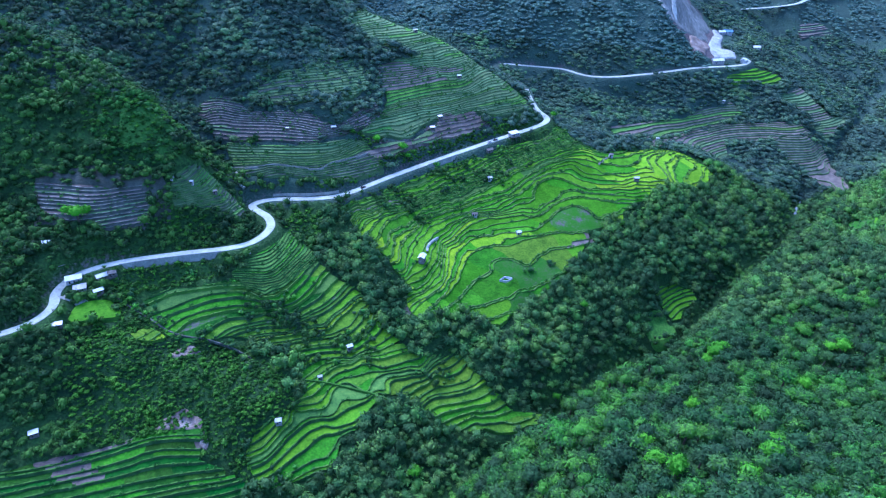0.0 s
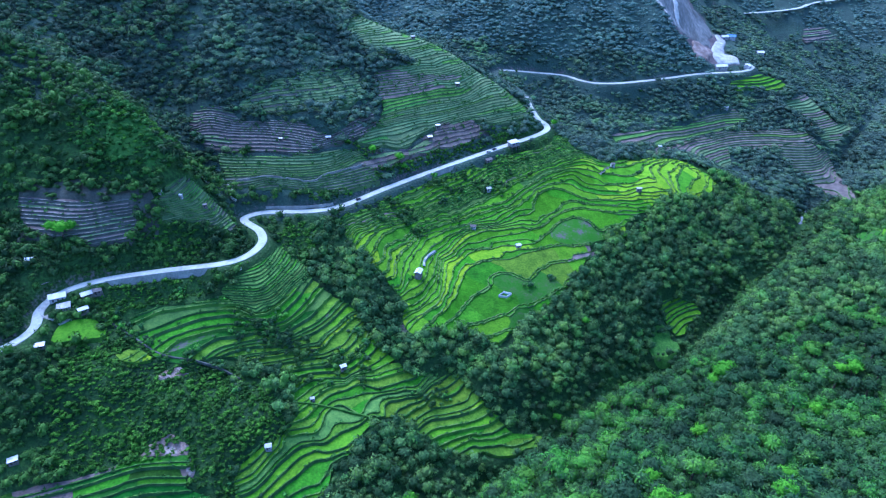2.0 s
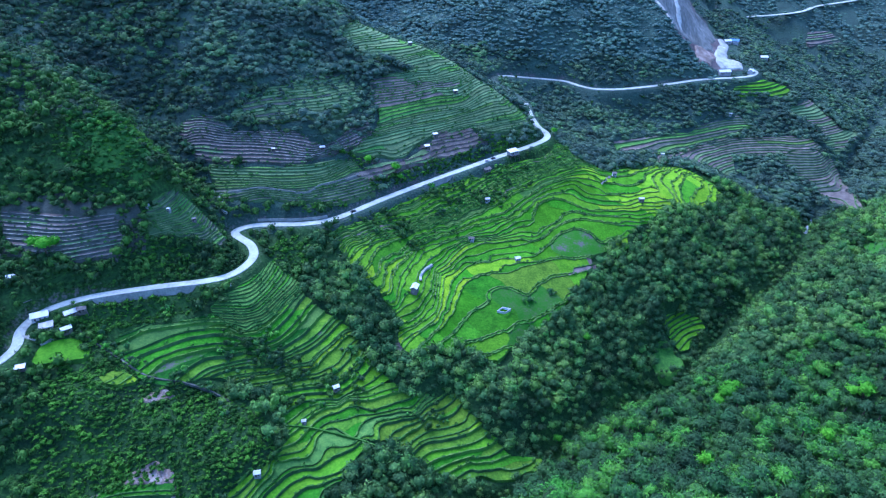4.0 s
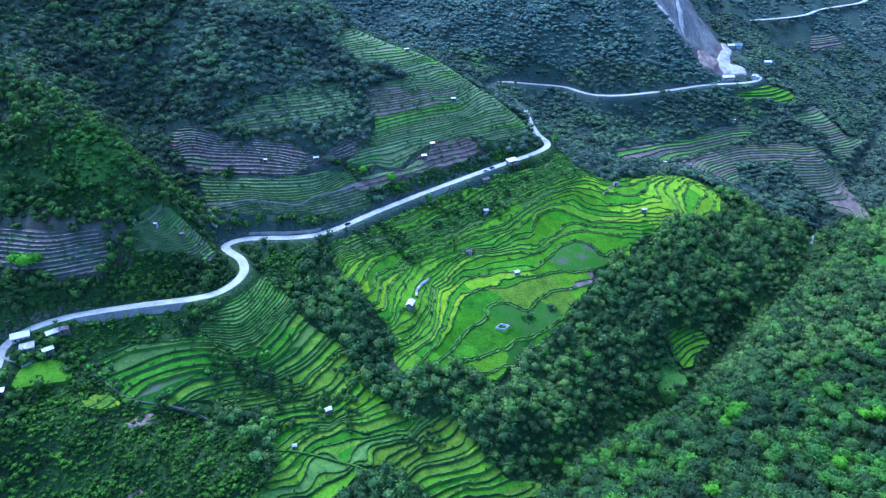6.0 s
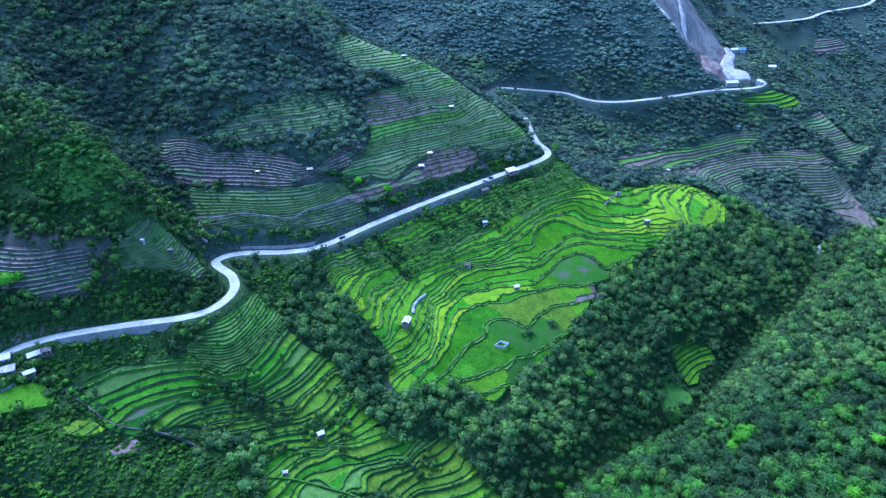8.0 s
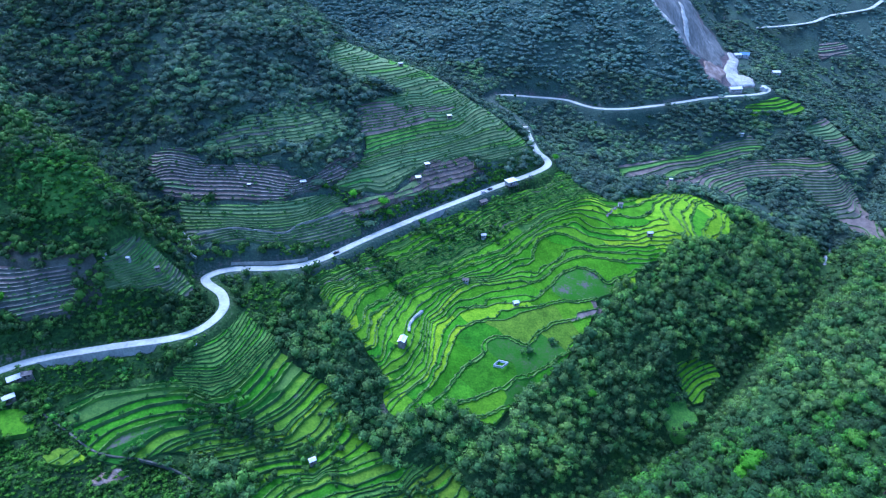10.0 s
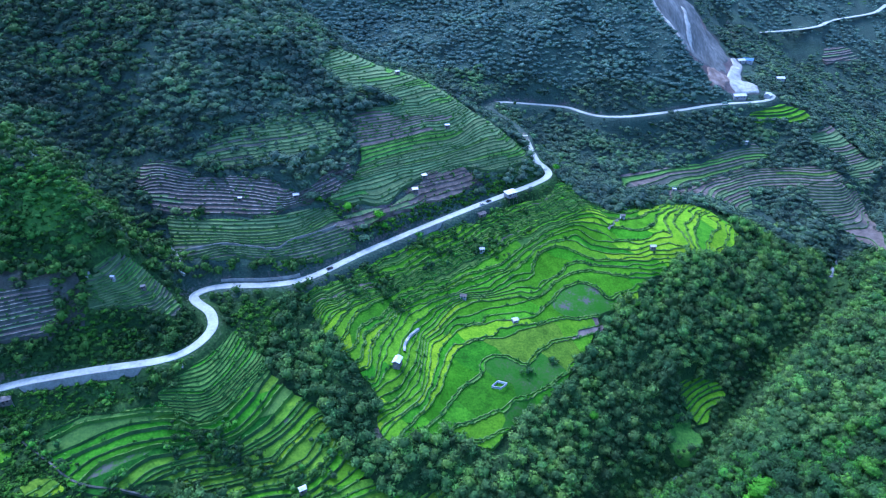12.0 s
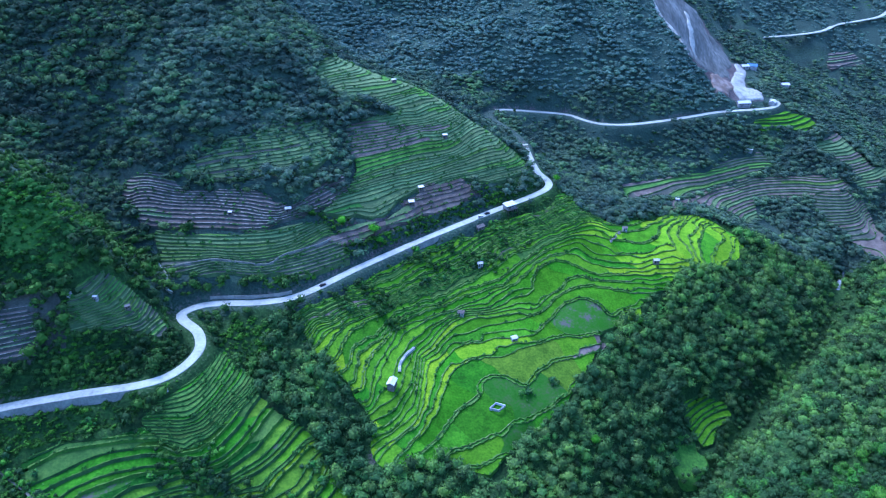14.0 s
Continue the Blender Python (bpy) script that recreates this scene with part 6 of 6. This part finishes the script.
# ---------------------------------------------------------------- draped surfaces, paths and small works
def drape(name, plan, mat, lift, label, category, cell=2.0, seed=0, edge=1.5, kind=""):
    """A sheet laid on the ground over a plan, with an uneven edge."""
    p = np.array(plan, float)
    lo, hi = p.min(0) - 3, p.max(0) + 3
    xs, ys = np.arange(lo[0], hi[0] + cell, cell), np.arange(lo[1], hi[1] + cell, cell)
    gx, gy = np.meshgrid(xs, ys)
    fx, fy = gx.ravel(), gy.ravel()
    ins = (inside_distance(fx, fy, plan) + edge * ripple(fx, fy, 6, seed + 90)).reshape(gx.shape)
    z = (height(fx, fy) + lift + 0.25 * ripple(fx, fy, 3, seed)).reshape(gx.shape)
    index, verts, faces = {}, [], []
    for r in range(len(ys) - 1):
        for c in range(len(xs) - 1):
            q = [(gx[i], gy[i], z[i], ins[i]) for i in ((r, c), (r, c + 1), (r + 1, c + 1), (r + 1, c))]
            if max(a[3] for a in q) <= 0:
                continue
            q = clip(q, 3, 0.0, True)
            ids = []
            for a in q:
                key = (round(a[0], 2), round(a[1], 2))
                if key not in index:
                    index[key] = len(verts)
                    verts.append((a[0], a[1], a[2] if a[3] > 0.01 else a[2] - lift - 0.4))
                ids.append(index[key])
            if len(set(ids)) >= 3:
                faces.append(list(dict.fromkeys(ids)))
    return tagged(new(name, mesh_from(name, verts, faces, [mat], soft=True)), label, category, kind=kind)


drape("landslide", [(252, 850), (263, 812), (281, 789), (292, 778), (311, 782), (343, 815), (364, 858), (366, 890), (350, 905), (340, 935), (300, 940)], M_SCAR, 1.0,
      "dark grey bare rock scar of a landslide above the works", "landslide", 3.0, 5, 4, "structure")
drape("gravel_strip", [(246, 852), (253, 828), (268, 806), (275, 784), (281, 782), (275, 806), (260, 829), (254, 852)], M_GRAVEL, 1.8, "pale gravel strip down the edge of the scar", "gravel", 2.0, 7, 0.8, "structure")
drape("gravel_strip", [(310, 899), (306, 866), (306, 835), (307, 815), (316, 818), (313, 840), (314, 866), (317, 899)], M_GRAVEL, 1.8, "pale washed gully down the middle of the scar", "gravel", 2.0, 8, 1.5, "structure")
drape("rubble_fan", [(303, 770), (318, 785), (340, 813), (334, 775), (321, 752), (303, 747)], M_RUBBLE, 1.6, "brown and grey rubble at the foot of the scar", "rubble", 1.6, 9, 2, "structure")
drape("works_yard", [(336, 790), (352, 822), (367, 846), (370, 864), (379, 867), (382, 851), (366, 820), (364, 790), (364, 771), (362, 758), (334, 752), (331, 764)], M_GRAVEL, 1.4, "pale concrete yard and ramp of the roadworks", "yard", 2.0, 10, 0.8, "structure")
drape("knoll_clearing", [(309, 592), (347, 618), (368, 618), (380, 610), (363, 604), (324, 592)], M_WEEDY, 0.5, "pale grassy clearing on a wooded knoll", "clearing", 2.0, 11, 2, "structure")
drape("stream_bank_grass", [(155, 368), (163, 381), (172, 384), (180, 380), (182, 370), (170, 358), (158, 360)], M_GRASS, 0.9, "bright rough grass below the stream paddies", "grass", 2.0, 17, 3, "structure")
drape("bare_earth", [(-158, 270), (-157, 276), (-148, 279), (-144, 276), (-149, 271)], M_RUBBLE, 0.7, "pale bare earth beside the irrigation channel", "earth", 1.5, 18, 1.5, "structure")
drape("brown_earth", [(-156, 232), (-152, 240), (-140, 243), (-131, 240), (-128, 230), (-126, 222), (-133, 232), (-147, 233)], M_RUBBLE, 0.6, "brown bare earth above the lower terraces", "earth", 1.5, 19, 2.5, "structure")
drape("fallow_ground", [(-268, 363), (-190, 365), (-178, 363), (-176, 355), (-187, 345), (-193, 340), (-256, 334)], M_GREY_PLOT, 0.5, "bare grey fallow ground round the ladder terraces", "fallow field", 2.0, 15, 3, "structure")
drape("hill_grass", KNOB_GRASS, M_WEEDY, 0.5, "bright rough grass on the open side of the knob", "grass", 2.0, 14, 11, "structure")
drape("yard", [(-232, 296), (-224, 301), (-214, 298), (-212, 292), (-222, 293)], M_GRAVEL, 0.5, "bare earth yard below the roadside house", "yard", 1.5, 12, 1, "structure")


def trail(name, points, half, lift, mat, label, category):
    line = glide([(x, y, 0) for x, y in points], 1.5)
    z = field_height(line[:, 0], line[:, 1])
    k = np.ones(5) / 5
    line[:, 2] = np.convolve(np.r_[z[:1], z[:1], z, z[-1:], z[-1:]], k, "valid") + lift
    return tagged(new(name, ribbon(name, line, (half + 0.2, half, -half, -half - 0.2), (-1.5, 0, 0, -1.5), mat)), label, category, kind="structure")


trail("plot_channel", [(-155, 418), (-147, 421), (-141, 422), (-126, 425), (-111, 426), (-95, 428), (-86, 436), (-68, 449), (-60, 456)], 0.16, 1.3, M_BUND_STONE, "pale concrete channel running along the grey plots", "canal")
trail("footpath", [(-162, 425), (-157, 419), (-153, 415), (-150, 409), (-149, 404), (-145, 402)], 0.4, 1.0, M_ROAD, "pale winding footpath up from the road", "path")
trail("canal", [(-206, 307), (-192, 300), (-175, 291), (-164, 285), (-153, 283), (-141, 284), (-125, 284), (-108, 279), (-90, 273)], 0.45, 0.9, M_BANK_STONE, "grey stone irrigation channel beside the terraces", "canal")
trail("dyke_path", [(-86, 272), (-73, 275), (-61, 274), (-48, 271), (-33, 268), (-24, 267)], 0.4, 1.5, M_GRASS, "straight grassy dyke with a footpath across the paddies", "path")
trail("channel", [(-11.5, 380), (-11.5, 387), (-8.5, 397), (-4, 405)], 0.8, 1.6, M_WATER, "pale curved water channel beside the field house", "canal")

square = holder("stone_enclosure", (46, 369.5, 71.2), "low white-walled square enclosure in a weedy paddy", "enclosure")
for a, b in (((-4.5, -1.5), (-0.5, 3)), ((-0.5, 3), (5, 1)), ((5, 1), (1, -3)), ((1, -3), (-4.5, -1.5))):
    d = Vector((b[0] - a[0], b[1] - a[1], 0))
    part_of(square, "low_wall", blocks("low_wall", [((0, -0.16, -1.2), (d.length, 0.16, 0.5))], M_ROOF), at=Matrix.Translation((a[0], a[1], 0)) @ Matrix.Rotation(math.atan2(d.y, d.x), 4, "Z"))

heap = holder("stone_heap", (148, 519, float(field_height(148, 519)[0]) + 0.9), "long heap of grey field stones on a bright paddy", "stone heap")
r = random.Random(12)
for k in range(46):
    u = r.uniform(-1, 1)
    size = r.uniform(0.35, 0.85)
    v, f = ball(1)
    v = v * np.array([[r.uniform(0.7, 1.2), r.uniform(0.7, 1.2), r.uniform(0.5, 0.8)]]) * (1 + 0.16 * np.sin(v @ np.array([3.1, 4.7, 2.3]) + k))[:, None] * size
    v = v + np.array([6.5 * u + r.gauss(0, 0.4), 9.5 * u + r.gauss(0, 0.9), 0.3 + 0.9 * (1 - u * u) * r.random()])
    part_of(heap, "stone", mesh_from("stone", v, f, [M_STONE]))
footing = holder("concrete_block", (-198, 321, 108.6), "pale concrete block at the foot of the retaining wall", "block", "concrete blocks")
part_of(footing, "body", blocks("body", [((-1.1, -0.5, -0.8), (1.1, 0.5, 0.5))], M_ROOF))
copy_thing(footing, pose(0, 0, 0)).matrix_basis = pose(-191, 323, 108.8, 0, 0, 12)
pole = holder("utility_pole", (-203, 315, 104), "grey concrete utility pole with crossarm below the road", "pole")
ring = [(0.13 * w * math.cos(a), 0.13 * w * math.sin(a), z) for z, w in ((-1.5, 1.2), (9.5, 0.7)) for a in (0, 1.05, 2.09, 3.14, 4.19, 5.24)]
part_of(pole, "shaft", mesh_from("shaft", ring, [[k, (k + 1) % 6, 6 + (k + 1) % 6, 6 + k] for k in range(6)], [M_WALL]))
part_of(pole, "crossarm", blocks("crossarm", [((-0.9, -0.06, 8.7), (0.9, 0.06, 8.85))], M_TIMBER))
weir = holder("footbridge", (215, 398, 14), "small pale concrete footbridge over the stream", "bridge")
part_of(weir, "deck", blocks("deck", [((-4.5, -0.7, 0.9), (4.5, 0.7, 1.2))], M_ROAD))
for sx in (-3.6, 3.6):
    part_of(weir, "pier", blocks("pier", [((sx - 0.4, -0.7, -3.5), (sx + 0.4, 0.7, 0.9))], M_WALL))


def car(name, label, x, y, yaw, paint, long=4.4):
    """A parked car: body, cabin, glass, wheels."""
    d = np.hypot(MAIN_ROAD[:, 0] - x, MAIN_ROAD[:, 1] - y)
    top = holder(name, (x, y, float(MAIN_ROAD[d.argmin(), 2]) + 0.04), label, "car")
    top.rotation_euler = (0, 0, radians(yaw))
    a = long / 2
    v = [(sx * a * k, sy * w, z) for z, k, w in ((0.35, 0.97, 0.82), (0.62, 1.0, 0.88), (0.92, 0.96, 0.84)) for sx, sy in ((-1, -1), (1, -1), (1, 1), (-1, 1))]
    f = [[i * 4 + k, i * 4 + (k + 1) % 4, i * 4 + 4 + (k + 1) % 4, i * 4 + 4 + k] for i in range(2) for k in range(4)] + [[3, 2, 1, 0], [8, 9, 10, 11]]
    part_of(top, "body", mesh_from("body", v, f, [paint]))
    v = [(x0 * a, sy * w, z) for z, w, xs in ((0.92, 0.78, (-0.75, 0.45)), (1.45, 0.64, (-0.5, 0.15))) for x0, sy in ((xs[0], -1), (xs[1], -1), (xs[1], 1), (xs[0], 1))]
    part_of(top, "cabin", mesh_from("cabin", v, [[k, (k + 1) % 4, 4 + (k + 1) % 4, 4 + k] for k in range(4)] + [[4, 5, 6, 7]], [M_DARK, paint], [0, 0, 0, 0, 1]))
    for sx in (-0.62, 0.62):
        for sy in (-0.8, 0.8):
            ring = [(sx * a + 0.33 * math.cos(t), sy + w, 0.33 + 0.33 * math.sin(t)) for w in (-0.1, 0.1) for t in np.linspace(0, 6.283, 13)[:-1]]
            part_of(top, "wheel", mesh_from("wheel", ring, [[k, (k + 1) % 12, 12 + (k + 1) % 12, 12 + k] for k in range(12)] + [list(range(12))[::-1], list(range(12, 24))], [M_DARK]))
    return top


M_CAR_DARK = surface("dark_car_paint", [(0.2, (0.015, 0.018, 0.025)), (0.8, (0.03, 0.035, 0.045))], 2, 0.3, 0.3, spec=0.5)
M_CAR_WHITE = surface("white_car_paint", [(0.2, (0.6, 0.6, 0.6)), (0.8, (0.75, 0.75, 0.75))], 2, 0.3, 0.3, spec=0.5)
car("car", "dark car on the concrete road", -62, 426.5, 42, M_CAR_DARK)
car("van", "white van parked on the road edge", 41.5, 510.5, 37, M_CAR_WHITE, 5.0)
car("car", "dark car parked beside the stilt house", 47, 515, 37, M_CAR_DARK)

# heaps of stone and single shrubs on the fields
shrubs = np.array([(83, 372), (86, 375), (79, 369), (75, 366), (88, 378), (-26, 424), (-23, 421), (-20, 418), (38, 477), (42, 477), (44, 472), (36, 470), (35, 474), (15, 457), (18, 458), (148, 519), (146, 517),
                   (178, 522), (180, 521), (-35, 430), (-31, 433), (-112, 300), (-108, 302), (-103, 303), (-116, 299), (-98, 304), (-121, 297), (-94, 303), (-72, 297), (-68, 295), (-64, 298), (10, 412), (-12, 408)], float)
# thickets between the paddies: middle, spread
for cx, cy, spread in ((-110, 313, 5), (-99, 309, 5), (-90, 307, 4), (-78, 305, 3), (-60, 306, 4), (-49, 308, 4), (-12, 293, 3), (2, 293, 4), (-17, 273, 4), (-20, 264, 5), (-38, 254, 6), (-34, 246, 5), (-46, 238, 6),
                       (-102, 319, 4), (-54, 323, 4), (-46, 319, 4), (-87, 218, 6), (-109, 228, 5), (-69, 290, 3), (-116, 274, 6), (-93, 257, 4), (-121, 306, 5), (-104, 313, 5), (-135, 320, 3), (-161, 324, 4), (65, 380, 4), (82, 389, 4), (38, 474, 5), (2, 452, 4), (-26, 424, 4), (20, 466, 3), (58, 497, 4), (50, 508, 5), (-45, 416, 4), (-5, 470, 4), (-187, 300, 4), (-178, 296, 4), (-168, 290, 4), (-196, 306, 4), (-145, 287, 4), (-130, 286, 4)):
    n = int(spread * spread * 0.7)
    shrubs = np.vstack([shrubs, np.c_[cx + rng.normal(0, spread * 0.55, n), cy + rng.normal(0, spread * 0.45, n)]])
planted("field_shrubs", MID_SHAPES, shrubs[:, 0], shrubs[:, 1], 0.7 + 2.1 * rng.uniform(0, 1, len(shrubs)) ** 1.6, rng, M_LEAF, "shrubs on the banks between paddies", "shrubs", zs=field_height(shrubs[:, 0], shrubs[:, 1]) + 0.4)
clumps = np.array([(-124, 315), (-115, 314), (-106, 313), (-97, 311), (-109, 307), (-118, 309), (-92, 306), (-100, 301), (-81, 304), (-70, 303), (-58, 303), (-47, 299), (-53, 308), (-66, 300),
                   (-44, 290), (-84, 287), (0, 296), (-4, 291), (-89, 302), (-104, 308)], float)
clumps = np.vstack([clumps, [(-51, 420), (-48, 418), (-26, 427), (-24, 432), (-27, 424), (-2, 467), (3, 466), (-6, 462), (39, 477), (36, 480), (43, 475), (35, 473), (49, 484), (-17, 417), (-14, 415), (-40, 434), (12, 464), (20, 478), (63, 507), (53, 496), (74, 512)]])
clumps = np.repeat(clumps, 9, 0) + rng.normal(0, 1, (9 * len(clumps), 2)) * (3.6, 2.6)
planted("paddy_thickets", MID_SHAPES, clumps[:, 0], clumps[:, 1], sizes(len(clumps), 1.0, 3.4), rng, M_DARK_LEAF, "dark thickets of trees between riverside paddies", "thicket", zs=field_height(clumps[:, 0], clumps[:, 1]) + 0.3)
# bushes left standing on the gardens below the road
x, y = scatter((-80, 400), (125, 562), 2.6, rng)
keep = (inside_distance(x, y, GARDENS) > -2) & (rng.uniform(0, 1, len(x)) < np.clip(0.04 + 0.6 * ripple(x, y, 19, 141), 0, 0.4))
keep |= (inside_distance(x, y, BENCH) > -4) & (near_line(x, y, MAIN_ROAD)[0] < 11) & (near_line(x, y, MAIN_ROAD)[0] > 5.5) & (rng.uniform(0, 1, len(x)) < 0.6)
planted("garden_bushes", BUSH_SHAPES, x[keep], y[keep], sizes(keep.sum(), 0.6, 2.0), rng, M_DARK_LEAF, "dark bushes and tall weeds on the gardens below the road", "bushes", zs=field_height(x[keep], y[keep]) + 0.2)
# bushes round the roadside houses and along the irrigation channel
spots = np.array([(-217, 312), (-216, 308), (-218, 316), (-205, 311), (-204, 306), (-200, 309), (-215, 300), (-208, 299), (-203, 302), (-198, 304), (-195, 308), (-192, 304), (-200, 315), (-196, 312), (-214, 305),
                  (-188, 302), (-184, 298), (-178, 295), (-171, 291), (-166, 287), (-160, 281), (-240, 302), (-244, 300), (-239, 297), (-247, 305), (-248, 312), (-244, 316), (-240, 320), (-233, 322), (-228, 322)], float)
spots = np.repeat(spots, 5, 0) + rng.normal(0, 1.5, (5 * len(spots), 2))
spots = spots[near_line(spots[:, 0], spots[:, 1], MAIN_ROAD)[0] > 5.5]
for hx, hy in ((-226, 309), (-220.6, 303.2), (-211.5, 313), (-210.5, 304), (-242.5, 309.5), (-206, 315.5)):
    spots = spots[np.hypot(spots[:, 0] - hx, spots[:, 1] - hy) > 3.6]
planted("village_bushes", MID_SHAPES, spots[:, 0], spots[:, 1], sizes(len(spots), 0.8, 2.4), rng, M_DARK_LEAF, "dark bushes crowding round the roadside houses", "bushes")
# scrub hedge between the road and the slope above it
seg = stretch_of(MAIN_ROAD, (-95, 410), (92, 545))
d = np.gradient(seg[:, :2], axis=0)
d /= np.linalg.norm(d, axis=1)[:, None]
pick_k = rng.randint(0, len(seg), 420)
off = rng.uniform(6.5, 11.5, 420)
hx, hy = seg[pick_k, 0] - d[pick_k, 1] * off, seg[pick_k, 1] + d[pick_k, 0] * off
seg = stretch_of(MAIN_ROAD, (-256, 262), (-122, 372))
d = np.gradient(seg[:, :2], axis=0)
d /= np.linalg.norm(d, axis=1)[:, None]
k2 = rng.randint(0, len(seg), 1500)
off = 5.6 + 24 * rng.uniform(0, 1, 1500) ** 1.1
bx, by = seg[k2, 0] - d[k2, 1] * off, seg[k2, 1] + d[k2, 0] * off
ok = (in_fields(bx, by) < 0) & (np.hypot(bx + 242.5, by - 309.5) > 4.5)
planted("bank_thicket", MID_SHAPES, bx[ok], by[ok], sizes(ok.sum(), 1.0, 2.7), rng, M_DARK_LEAF, "dense shrubs on the bank above the road", "shrubs")
planted("roadside_hedge", BUSH_SHAPES, hx, hy, sizes(420, 0.8, 2.2), rng, M_SCRUB, "green shrubs along the bank above the road", "shrubs")
